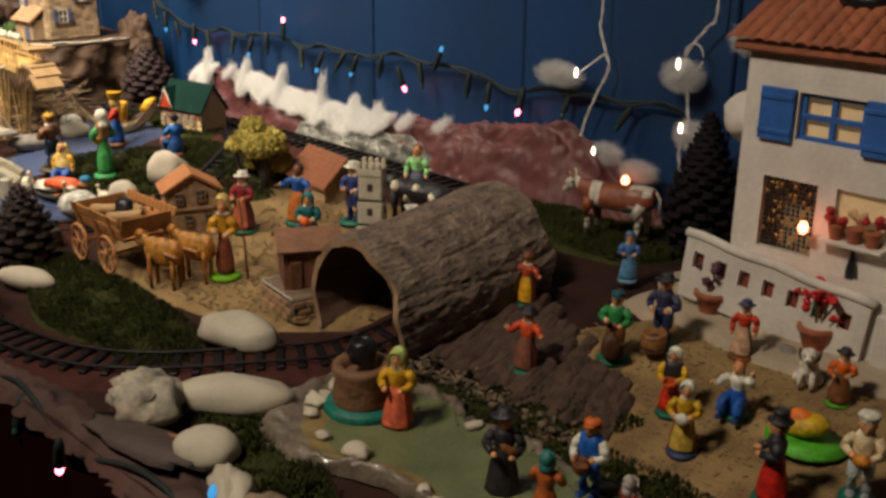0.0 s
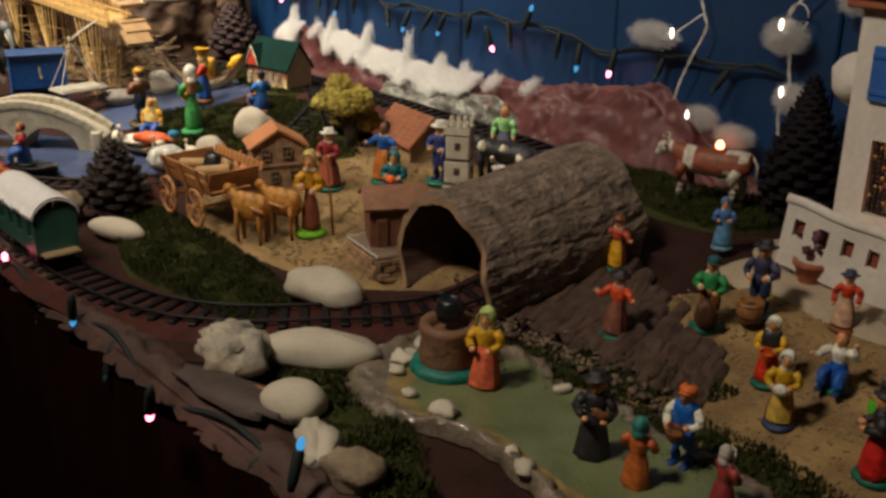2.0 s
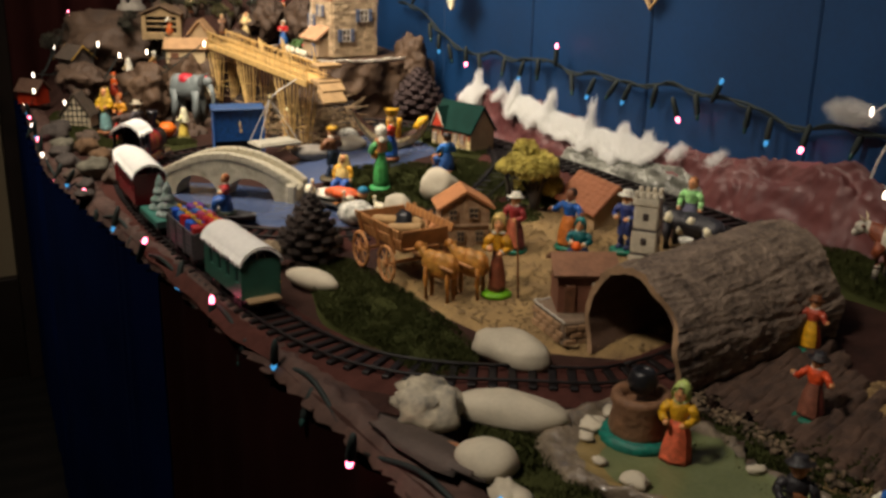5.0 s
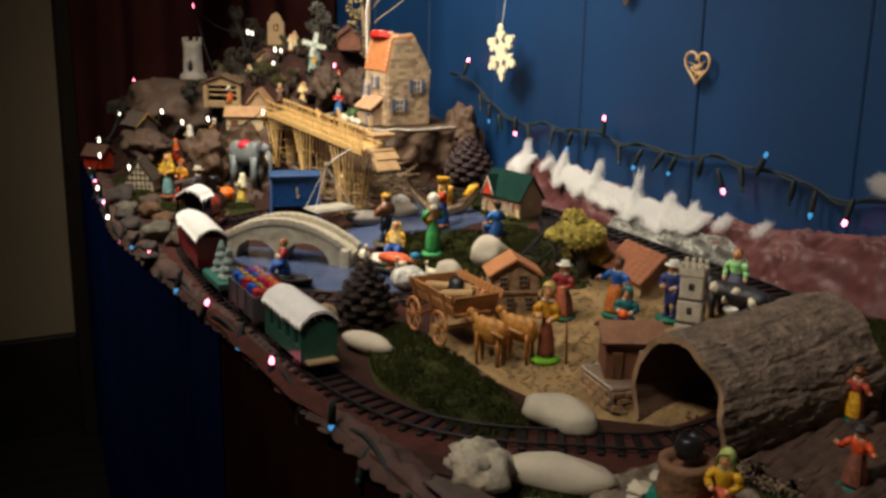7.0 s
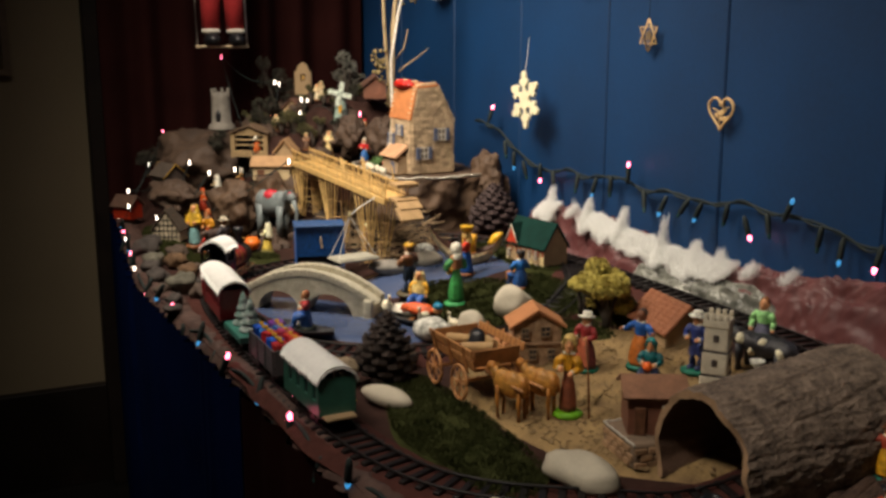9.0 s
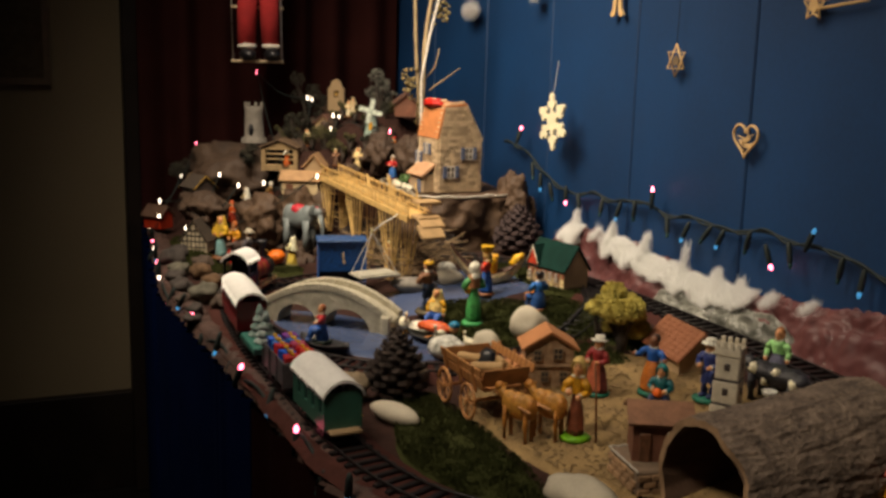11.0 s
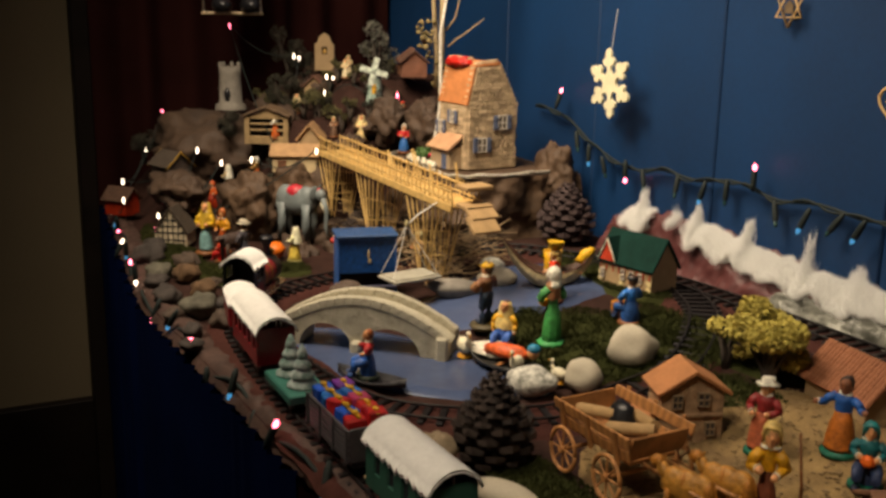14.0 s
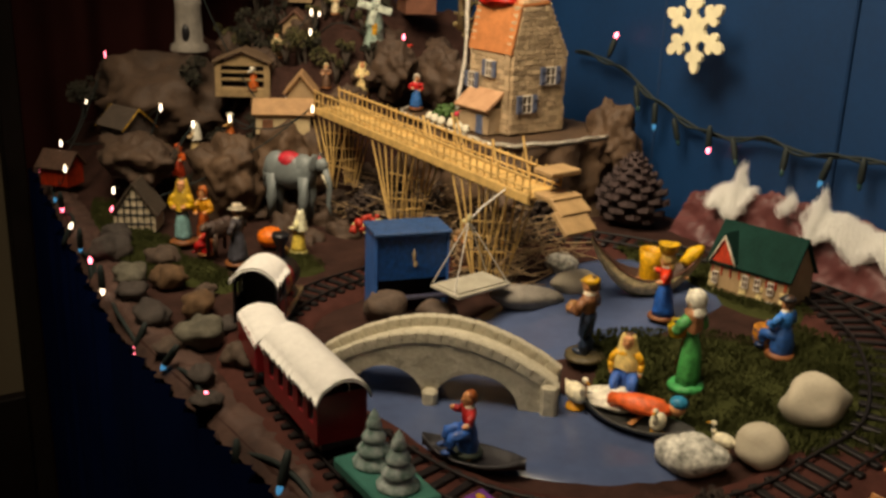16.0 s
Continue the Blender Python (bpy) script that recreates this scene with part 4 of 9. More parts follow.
        s.tube([(-0.088, -0.034, hy - 0.06), (-0.092, -0.056, hy + 0.03), (-0.05, -0.072, hy + 0.092), (0.05, -0.072, hy + 0.092), (0.092, -0.056, hy + 0.03), (0.088, -0.034, hy - 0.06)], 0.015, 5, 7)
        s.ball((0, 0.070, hy - 0.070), (0.090, 0.052, 0.066), 5, 11, 8)
        s.tube([(-0.086, -0.03, hy - 0.06), (0, -0.070, hy - 0.100), (0.086, -0.03, hy - 0.06)], 0.012, 5, 6)
    elif hat == "cap":
        s.ball((0, 0.012, hy + 0.058), (0.100, 0.100, 0.058), 5, 14, 8, rough=0.12, seed=ph, freq=2.5)
        s.ball((0, -0.084, hy + 0.042), (0.066, 0.044, 0.012), 5, 10, 5)
    elif hat == "toque":
        s.lathe([(0.090, hy + 0.045), (0.092, hy + 0.085), (0.116, hy + 0.110), (0.102, hy + 0.140), (0.05, hy + 0.150), (0.01, hy + 0.150)], 5, 14)
    elif hat == "veil":
        folds([(0.180, 0.52 + dz, 1.0), (0.168, 0.64 + dz, 0.7), (0.128, 0.77 + dz, 0.4), (0.108, hy + 0.02, 0.2), (0.084, hy + 0.086, 0.1), (0.012, hy + 0.112, 0.0)], 5, 0.045, 6, 0.86, off=0.036)
    if prop == "basket":
        b = pose(0, -0.215, 0.03)
        s.lathe([(0.058, 0.42 + dz), (0.088, 0.47 + dz), (0.094, 0.515 + dz), (0.098, 0.522 + dz), (0.078, 0.522 + dz), (0.02, 0.50 + dz)], 7, 14, m=b)
        s.tube([(-0.090, -0.215, 0.55 + dz), (-0.06, -0.215, 0.63 + dz), (0.06, -0.215, 0.63 + dz), (0.090, -0.215, 0.55 + dz)], 0.012, 7, 6)
    elif prop == "ball":
        s.ball((0, -0.215, 0.565 + dz), (0.092, 0.070, 0.076), 7, 14, 9, rough=0.18, seed=ph, freq=2.2)
    elif prop == "staff":
        s.tube([(0.30, -0.14, 0.06), (0.28, -0.14, 0.55), (0.285, -0.13, 0.98)], 0.014, 7, 6)
    elif prop == "headbasket":
        s.lathe([(0.09, hy + 0.10), (0.14, hy + 0.15), (0.165, hy + 0.24), (0.172, hy + 0.25), (0.14, hy + 0.25), (0.03, hy + 0.22)], 7, 16)
    elif prop == "sack":
        s.ball((0.0, -0.22, 0.28), (0.125, 0.10, 0.205), 7, 14, 10, rough=0.25, seed=x * 9)
    elif prop == "tub":
        s.lathe([(0.14, 0.07), (0.158, 0.19), (0.155, 0.31), (0.13, 0.31), (0.03, 0.275)], 7, 16, m=pose(0, -0.30, 0))
        for q in (0.12, 0.26):
            s.lathe([(0.152, q), (0.162, q + 0.006), (0.160, q + 0.02)], 9, 16, m=pose(0, -0.30, 0))
    elif prop == "violin":
        s.ball((0.05, -0.185, 0.64 + dz), (0.105, 0.028, 0.050), 7, 12, 8, rot=(0, 22, 0))
        s.tube([(-0.02, -0.19, 0.665 + dz), (-0.20, -0.21, 0.735 + dz)], 0.012, 9, 6)
    if slim < 1:
        hs = 0.62 + 0.38 * slim
        s.v = [(a[0] * hs, a[1] * hs, a[2]) if a[2] > 0.80 + dz else a for a in s.v]
    # the hand's unevenness
    q = Vector((x * 31, y * 31, 0))
    s.v = [tuple(Vector(a) + 0.014 * noise.noise_vector(Vector(a) * 4.2 + q) + 0.009 * noise.noise_vector(Vector(a) * 11 + q)) if a[2] > 0.05 else a for a in s.v]
    m = pose(x, y, (ground(x, y) if z is None else z) + 0.004, 0, 0, face) @ Matrix.Diagonal((h, h, h, 1))
    o = m.translation
    s.v = [tuple(m @ Vector(a) - o) for a in s.v]
    return lone(name, s, mats, label, category, Matrix.Translation(o), group)


W, K, R_, Y_, G_, B_, O_ = (0.62, 0.58, 0.50), (0.014, 0.013, 0.015), (0.36, 0.035, 0.03), (0.50, 0.30, 0.045), (0.06, 0.22, 0.08), (0.025, 0.07, 0.26), (0.50, 0.13, 0.03)
BR, DG, GB, DB = (0.13, 0.055, 0.025), (0.015, 0.085, 0.055), (0.08, 0.24, 0.03), (0.02, 0.03, 0.07)
F = -42  # most figures face the room

figure("clay woman in orange red blouse and dark striped skirt, dark hat", -0.302, 0.724, 0.061, 10, (0.10, 0.03, 0.025), (0.46, 0.09, 0.05), apron=(0.16, 0.07, 0.05), hat="brim", hatcol=K, base=DG, arms="out")
figure("clay man in green waistcoat beside a brown sack", -0.250, 0.778, 0.066, 25, BR, (0.05, 0.20, 0.07), skirt=False, hat="cap", hatcol=(0.02, 0.07, 0.09), base=DG, prop="sack", propcol=(0.06, 0.03, 0.02))
figure("clay drummer in dark blue coat and black hat", -0.228, 0.816, 0.069, 15, DB, (0.03, 0.03, 0.06), skirt=False, hat="brim", hatcol=K, base=DG, prop="tub", propcol=(0.20, 0.10, 0.04))
figure("clay woman with yellow apron and red blouse", -0.377, 0.805, 0.054, 15, (0.22, 0.05, 0.03), (0.26, 0.06, 0.04), apron=(0.48, 0.28, 0.04), hat="brim", hatcol=BR, base=DG, arms="out")
figure("clay woman in pale blue dress by the cow", -0.330, 0.900, 0.051, 30, (0.10, 0.19, 0.30), (0.07, 0.12, 0.26), hat="bonnet", hatcol=(0.10, 0.15, 0.26), base=(0.12, 0.2, 0.26))
figure("clay washerwoman in yellow jacket, red skirt and white bonnet", -0.168, 0.746, 0.057, 20, (0.40, 0.05, 0.03), (0.52, 0.33, 0.04), shawl=K, hat="bonnet", hatcol=W, base=DG, arms="front", prop="basket", propcol=(0.44, 0.10, 0.03))
figure("clay woman in mustard dress holding a white cloth", -0.133, 0.712, 0.060, 25, (0.16, 0.06, 0.03), (0.40, 0.26, 0.06), apron=(0.42, 0.30, 0.10), hat="bonnet", hatcol=W, base=DB, prop="ball", propcol=W, slim=0.82)
figure("seated clay man in white shirt and blue trousers, arm raised", -0.126, 0.770, 0.057, 10, B_, W, skirt=False, hair=(0.25, 0.07, 0.02), base=DG, sit=True, arms=("out", "up"))
figure("clay shepherd with red waistcoat and dark hat", -0.165, 0.841, 0.052, 15, (0.20, 0.12, 0.08), (0.34, 0.05, 0.03), skirt=True, hat="brim", hatcol=DB, base=BR, arms="down", apron=(0.42, 0.28, 0.20))
figure("clay man in orange jacket and black hat", -0.071, 0.826, 0.048, 15, BR, (0.44, 0.12, 0.04), skirt=True, hat="brim", hatcol=K, base=GB, arms="front")
figure("clay gentleman in black coat, red trousers and top hat", -0.054, 0.703, 0.069, -60, R_, K, skirt=True, hat="top", hatcol=K, base=DG, slim=0.85)
figure("clay baker in cream clothes holding a round loaf", -0.011, 0.739, 0.066, 20, (0.42, 0.46, 0.46), (0.58, 0.48, 0.32), skirt=False, hat="toque", hatcol=W, prop="ball", propcol=(0.38, 0.17, 0.05), base=DG)
figure("clay fiddler in black clothes with a yellow scarf", -0.193, 0.582, 0.070, 40, K, K, skirt=True, hat="brim", hatcol=K, hair=(0.45, 0.30, 0.04), base=DG, prop="violin", propcol=BR)
figure("clay woman in rust brown cape and green bonnet", -0.150, 0.578, 0.056, 200, (0.30, 0.10, 0.04), (0.30, 0.09, 0.04), hat="bonnet", hatcol=(0.03, 0.12, 0.10), base=DG)
figure("clay man in blue waistcoat, white shirt and red cap", -0.148, 0.622, 0.067, 10, B_, W, skirt=False, hat="cap", hatcol=(0.44, 0.13, 0.05), base=DG, shawl=(0.03, 0.09, 0.30), prop="basket", propcol=BR)
figure("clay woman in dark red cloak with grey bonnet", -0.098, 0.600, 0.052, 160, (0.16, 0.03, 0.03), (0.18, 0.035, 0.03), hat="bonnet", hatcol=(0.32, 0.29, 0.26), base=DG)
figure("clay woman in pink apron and yellow shawl on green base", -0.314, 0.588, 0.072, 30, (0.42, 0.09, 0.06), (0.46, 0.28, 0.05), apron=(0.50, 0.14, 0.09), hat="bonnet", hatcol=(0.34, 0.40, 0.16), base=(0.14, 0.34, 0.05), slim=0.85)
figure("clay man in dark red coat and white hat", -0.785, 0.747, 0.076, 20, (0.10, 0.03, 0.03), (0.18, 0.03, 0.03), hat="brim", hatcol=W, base=DG, apron=(0.30, 0.10, 0.06))
figure("tall clay woman in yellow and brown on a bright green base", -0.695, 0.665, 0.096, 40, (0.14, 0.05, 0.03), (0.40, 0.22, 0.05), hat="bonnet", hatcol=(0.48, 0.36, 0.16), base=(0.15, 0.32, 0.03), slim=0.52, arms="front", prop="staff", propcol=BR)
figure("clay woman in long rust brown dress with blue sleeves", -0.738, 0.794, 0.076, 20, (0.28, 0.10, 0.035), (0.03, 0.08, 0.26), apron=(0.30, 0.11, 0.04), hair=(0.02, 0.013, 0.01), base=DG, arms="out", skin=(0.16, 0.07, 0.04))
figure("clay pumpkin seller with green cap and orange pumpkin", -0.688, 0.772, 0.070, 40, DB, (0.02, 0.09, 0.10), hat="bonnet", hatcol=(0.03, 0.13, 0.13), prop="ball", propcol=(0.55, 0.13, 0.02), base=DG, sit=True)
figure("clay man in dark blue overalls", -0.678, 0.831, 0.076, 20, (0.03, 0.04, 0.12), (0.03, 0.04, 0.13), skirt=False, hat="brim", hatcol=W, base=DG, slim=0.85)
figure("plastic toy man in pale green shirt behind a dark cow", -0.672, 0.925, 0.074, 20, (0.10, 0.10, 0.14), (0.30, 0.52, 0.24), skirt=True, hair=(0.16, 0.07, 0.03), base=K, arms="down")
figure("seated clay washerwoman in yellow with a white headscarf", -1.168, 0.690, 0.074, 40, (0.05, 0.10, 0.30), (0.54, 0.32, 0.04), hat="veil", hatcol=(0.56, 0.45, 0.22), base=(0.03, 0.05, 0.03), arms="down", sit=True, apron=W)
figure("clay woman in green with white bonnet and red skirt hem", -1.135, 0.738, 0.100, -95, (0.08, 0.26, 0.09), (0.09, 0.26, 0.10), hat="bonnet", hatcol=W, base=(0.06, 0.22, 0.08), apron=(0.30, 0.05, 0.03), slim=0.58, shawl=(0.30, 0.16, 0.09), prop="basket", propcol=(0.50, 0.38, 0.06))
figure("clay fishwife in red and blue with a basket on her head", -1.250, 0.813, 0.074, -40, (0.03, 0.08, 0.28), (0.46, 0.06, 0.04), hat="bonnet", hatcol=(0.55, 0.40, 0.18), base=BR, arms="out", prop="headbasket", propcol=(0.50, 0.32, 0.06))
figure("tall barefoot resin boy in brown shirt and blue trousers", -1.246, 0.707, 0.090, -70, (0.03, 0.045, 0.08), (0.16, 0.08, 0.045), skirt=False, hat="cap", hatcol=(0.42, 0.26, 0.05), base=(0.05, 0.04, 0.02), prop="ball", propcol=(0.20, 0.11, 0.05))
figure("seated clay basket maker in blue with a brown basket", -1.113, 0.838, 0.074, -90, (0.03, 0.07, 0.20), (0.06, 0.16, 0.42), skirt=False, hat="cap", hatcol=K, base=BR, sit=True, prop="tub", propcol=(0.28, 0.13, 0.04))
figure("white and yellow clay monk figurine", -1.709, 0.600, 0.062, -40, (0.56, 0.44, 0.14), (0.66, 0.60, 0.38), hat="veil", hatcol=(0.70, 0.65, 0.46), skin=(0.06, 0.03, 0.02), hair=K, base=(0.20, 0.18, 0.08), slim=0.85)
figure("tall clay woman in yellow cloak and pale blue dress", -1.816, 0.479, 0.092, 50, (0.16, 0.28, 0.28), (0.42, 0.28, 0.06), hat="veil", hatcol=(0.38, 0.26, 0.07), base=BR, slim=0.62, apron=(0.20, 0.32, 0.32))
figure("clay woman in patterned red and yellow shawl", -1.808, 0.505, 0.078, 50, (0.26, 0.07, 0.03), (0.42, 0.22, 0.05), hat="bonnet", hatcol=(0.30, 0.10, 0.04), base=BR, slim=0.62)
figure("clay man in dark grey coat with white hat", -1.700, 0.512, 0.080, -50, (0.05, 0.05, 0.06), (0.05, 0.045, 0.05), skirt=True, hat="brim", hatcol=(0.40, 0.36, 0.28), base=BR, arms="hip")
figure("kneeling clay figure in red spotted dress", -1.755, 0.49, 0.052, -40, (0.34, 0.03, 0.03), (0.36, 0.04, 0.03), sit=True, hair=K, base=BR)
figure("clay woman in red blouse with white headscarf on the terrace", -1.866, 0.868, 0.054, 60, (0.04, 0.10, 0.26), (0.36, 0.04, 0.04), hat="bonnet", hatcol=(0.44, 0.40, 0.34), base=BR, z=0.900)
figure("small clay figure in cream cloak on the terrace", -1.935, 0.81, 0.052, 60, (0.50, 0.40, 0.22), (0.50, 0.40, 0.22), hat="veil", hatcol=(0.58, 0.48, 0.28), base=BR, z=0.915)
figure("small clay figure in red and brown by the stall", -2.06, 0.64, 0.05, -40, (0.30, 0.09, 0.03), (0.40, 0.26, 0.12), hat="bonnet", hatcol=W, base=BR)
figure("small clay figure in red cape on the hill", -2.035, 0.545, 0.058, 50, (0.32, 0.05, 0.02), (0.42, 0.10, 0.04), hat="bonnet", hatcol=(0.4, 0.1, 0.05), base=BR)
figure("small clay figure in cream on the hill", -2.07, 0.585, 0.06, -40, (0.36, 0.28, 0.16), (0.40, 0.33, 0.22), hat="veil", hatcol=W, base=BR, slim=0.8)
figure("small clay figure in red by the windmill", -1.945, 0.90, 0.045, -40, (0.34, 0.05, 0.02), (0.42, 0.16, 0.03), hat="cap", hatcol=R_, base=BR)


# ---- buildings of the landscape ----
def panel(w, h, th, holes):
    """An upright wall panel from x 0 to w and z 0 to h, y 0 to th, with holes (x0, x1, z0, z1) cut through."""
    xs = sorted({0, w, *[q for o in holes for q in o[:2]]})
    zs = sorted({0, h, *[q for o in holes for q in o[2:]]})

    def solid(i, k):
        if not (0 <= i < len(xs) - 1 and 0 <= k < len(zs) - 1):
            return False
        cx, cz = (xs[i] + xs[i + 1]) / 2, (zs[k] + zs[k + 1]) / 2
        return not any(a < cx < b and c < cz < d for a, b, c, d in holes)

    pts, f = [], []

    def at(*p):
        if p not in pts:
            pts.append(p)
        return pts.index(p)

    for i in range(len(xs) - 1):
        for k in range(len(zs) - 1):
            if not solid(i, k):
                continue
            a, b, c, d = xs[i], xs[i + 1], zs[k], zs[k + 1]
            v = [at(*p) for p in ((a, 0, c), (b, 0, c), (b, 0, d), (a, 0, d), (a, th, c), (b, th, c), (b, th, d), (a, th, d))]
            q = [(0, 1, 2, 3), (5, 4, 7, 6)]
            q += [(4, 0, 3, 7)] if not solid(i - 1, k) else []
            q += [(1, 5, 6, 2)] if not solid(i + 1, k) else []
            q += [(4, 5, 1, 0)] if not solid(i, k - 1) else []
            q += [(3, 2, 6, 7)] if not solid(i, k + 1) else []
            f += [tuple(v[j] for j in w) for w in q]
    return Shape().add(pts, f, 0, False)


TILE = None


def tiled_slope(parent, p0, along, up, nx, ny, material, size=1.0):
    """Rows of curved roof tiles from the eave corner p0; along: eave vector, up: slope vector."""
    global TILE
    a, u = Vector(along), Vector(up)
    n = a.cross(u).normalized()
    sx, sy = a.length / nx, u.length / ny
    if TILE is None:
        v, f = [], []
        for k, (y, e) in enumerate(((0, 1.0), (1.25, 0.8))):
            for i in range(6):
                t = math.pi * i / 5
                v.append((0.5 - 0.5 * e * math.cos(t), y, 0.32 * math.sin(t)))
        for i in range(5):
            f.append((i, i + 1, 7 + i, 6 + i))
        v += [(x, y, z - 0.1) for x, y, z in v[:6]]
        for i in range(5):
            f.append((i, 12 + i, 13 + i, i + 1))
        TILE = Shape().add(v, f)
    mesh = None
    r = Matrix((a.normalized(), u.normalized(), n)).transposed().to_4x4()
    for j in range(ny):
        for i in range(nx):
            o = Vector(p0) + a * (i / nx) + u * (j / ny) + n * (0.0006 + 0.0004 * ((i * 7 + j * 3) % 3))
            m = Matrix.Translation(o) @ r @ Matrix.Diagonal((sx, sy, sx * 0.9, 1))
            if mesh is None:
                mesh = part("roof_tile", TILE, material, parent, "", m).data
            else:
                share("roof_tile", mesh, parent, m)


def shuttered_window(parent, m, w, h, frame_m, pane_m, shutter_m, shutters=True, bars=True):
    win = part("window", Shape().box((0, 0, 0), (w, 0.003, h), b=0.0003), pane_m, parent, "warm lit window pane", m)
    fr = Shape()
    t = w * 0.10
    for z in (-h / 2, h / 2):
        fr.box((0, -0.001, z), (w + t, 0.004, t), b=0.0003)
    for x in (-w / 2, 0, w / 2) if bars else (-w / 2, w / 2):
        fr.box((x, -0.0012, 0), (t, 0.004, h), b=0.0003)
    if bars:
        fr.box((0, -0.0014, 0), (w, 0.004, t), b=0.0003)
    part("window_frame", fr, frame_m, win)
    if shutters:
        for sx in (-1, 1):
            sh = Shape().box((sx * (w * 0.5 + w * 0.30), -0.002, 0), (w * 0.52, 0.003, h * 1.08), b=0.0005)
            for z in (-0.3, 0.3):
                sh.box((sx * (w * 0.5 + w * 0.30), -0.004, z * h), (w * 0.48, 0.0015, h * 0.08), b=0.0003)
            part("shutter", sh, shutter_m, win)
    return win


def white_house():
    x0, y0, z0 = -0.240, 0.932, 0.795
    W_, H_ = 0.30, 0.240
    h = thing("white_house", "white plaster model house with blue shutters and tiled roof", "model house", pose(x0, y0, z0))
    holes = [(0.051, 0.110, 0.168, 0.209), (0.026, 0.078, 0.066, 0.132), (0.095, 0.140, 0.091, 0.133), (0.200, 0.255, 0.168, 0.209), (0.19, 0.24, 0.066, 0.133)]
    part("front_wall", panel(W_, H_, 0.008, holes), WHITE_PLASTER, h)
    part("side_wall", Shape().box((0.004, 0.075, H_ / 2), (0.008, 0.134, H_), b=0.001), WHITE_PLASTER, h)
    part("side_wall", Shape().box((W_ - 0.004, 0.075, H_ / 2), (0.008, 0.134, H_), b=0.001), WHITE_PLASTER, h)
    part("back_wall", Shape().box((W_ / 2, 0.142, H_ / 2), (W_ - 0.02, 0.006, H_), b=0.001), WHITE_PLASTER, h)
    part("inner_panel", Shape().box((W_ / 2, 0.035, H_ / 2), (W_ - 0.02, 0.003, H_ - 0.02), b=0.001), mat("cream_inner_card", (0.55, 0.42, 0.25), 0.7, var=0.2, scale=30), h, "cream card seen through the openings")
    part("oven_bulge", Shape().ball((-0.012, 0.03, 0.175), (0.022, 0.026, 0.024), 0, 14, 10, rough=0.15, seed=4), WHITE_PLASTER, h, "rounded white plaster bulge on the side")
    part("eave_slab", Shape().box((W_ / 2, 0.068, H_ + 0.004), (W_ + 0.022, 0.158, 0.008), b=0.002), TERRACOTTA, h)
    tiled_slope(h, (-0.016, -0.015, H_ + 0.009), (W_ + 0.03, 0, 0), (0, 0.158, 0.080), 26, 11, TERRACOTTA)
    for cx in (0.0805, 0.2275):
        w = part("window", Shape().box((cx, 0.012, 0.1885), (0.058, 0.002, 0.040), b=0.0003), WARM_PANE, h, "lit paper pane behind blue bars")
        fr = Shape()
        for x in (cx - 0.0275, cx, cx + 0.0275):
            fr.box((x, 0.007, 0.1885), (0.005, 0.004, 0.041), b=0.0004)
        for z in (0.1695, 0.1885, 0.2075):
            fr.box((cx, 0.0063, z), (0.059, 0.004, 0.0045), b=0.0004)
        part("window_frame", fr, BLUE_PAINT, w)
        for sx in (-1, 1):
            sh = Shape().box((cx + sx * 0.0475, -0.003, 0.188), (0.032, 0.004, 0.046), b=0.0006)
            for z in (0.173, 0.203):
                sh.box((cx + sx * 0.0475, -0.0058, z), (0.031, 0.0016, 0.004), b=0.0004)
            part("shutter", sh, BLUE_PAINT, h, "blue painted wooden shutter")
    # bead curtain in the doorway
    beads = Shape()
    rnd = random.Random(4)
    for i in range(11):
        x = 0.029 + i * 0.0045
        for k in range(15):
            beads.ball((x, 0.004, 0.130 - k * 0.0043), (0.0016, 0.0016, 0.0019), rnd.choice((0, 0, 1)), 5, 4)
    part("bead_curtain", beads, [paint(0.02, 0.018, 0.02), paint(0.40, 0.26, 0.12)], h, "dark bead curtain in the doorway")
    part("window", Shape().box((0.1175, 0.007, 0.114), (0.045, 0.002, 0.038), b=0.0003), WARM_PANE, h)
    for i, dx in enumerate((0.101, 0.117, 0.133)):
        pot = part("flower_pot", Shape().lathe([(0.005, 0), (0.0075, 0.012), (0.008, 0.013), (0.006, 0.013)], 0, 10, pose(dx, -0.004, 0.091)), TERRACOTTA, h)
        fl = Shape()
        for k in range(7):
            fl.ball((dx + rnd.uniform(-0.007, 0.007), -0.006 + rnd.uniform(-0.004, 0.004), 0.107 + rnd.uniform(0, 0.010)), rnd.uniform(0.003, 0.0045), 0, 7, 5, rough=0.4, seed=k)
        part("flower_head", fl, paint(*((0.30, 0.03, 0.03) if i != 1 else (0.45, 0.30, 0.18))), pot)
    part("sill", Shape().box((0.1175, -0.006, 0.0895), (0.055, 0.016, 0.003), b=0.0006), WHITE_PLASTER, h)
    part("bottle_ornament", Shape().lathe([(0.004, 0), (0.0045, 0.012), (0.003, 0.02), (0.0015, 0.028), (0.001, 0.03)], 0, 8, pose(0.118, -0.004, 0.055)), BLACK, h, "dark green bottle hung on the wall")
    # terrace with a pierced balustrade and a stair
    part("terrace", Shape().box((0.09, -0.022, 0.030), (0.22, 0.042, 0.060), b=0.002), WHITE_PLASTER, h, "white plaster terrace before the door")
    bal = panel(0.175, 0.060, 0.005, [(0.010 + i * 0.0235, 0.0205 + i * 0.0235, 0.030, 0.046) for i in range(7)])
    m_bal = pose(-0.020, -0.050, 0.018, 0, 6)
    rail = part("balustrade", bal, WHITE_PLASTER, h, "white balustrade with square openings", m_bal)
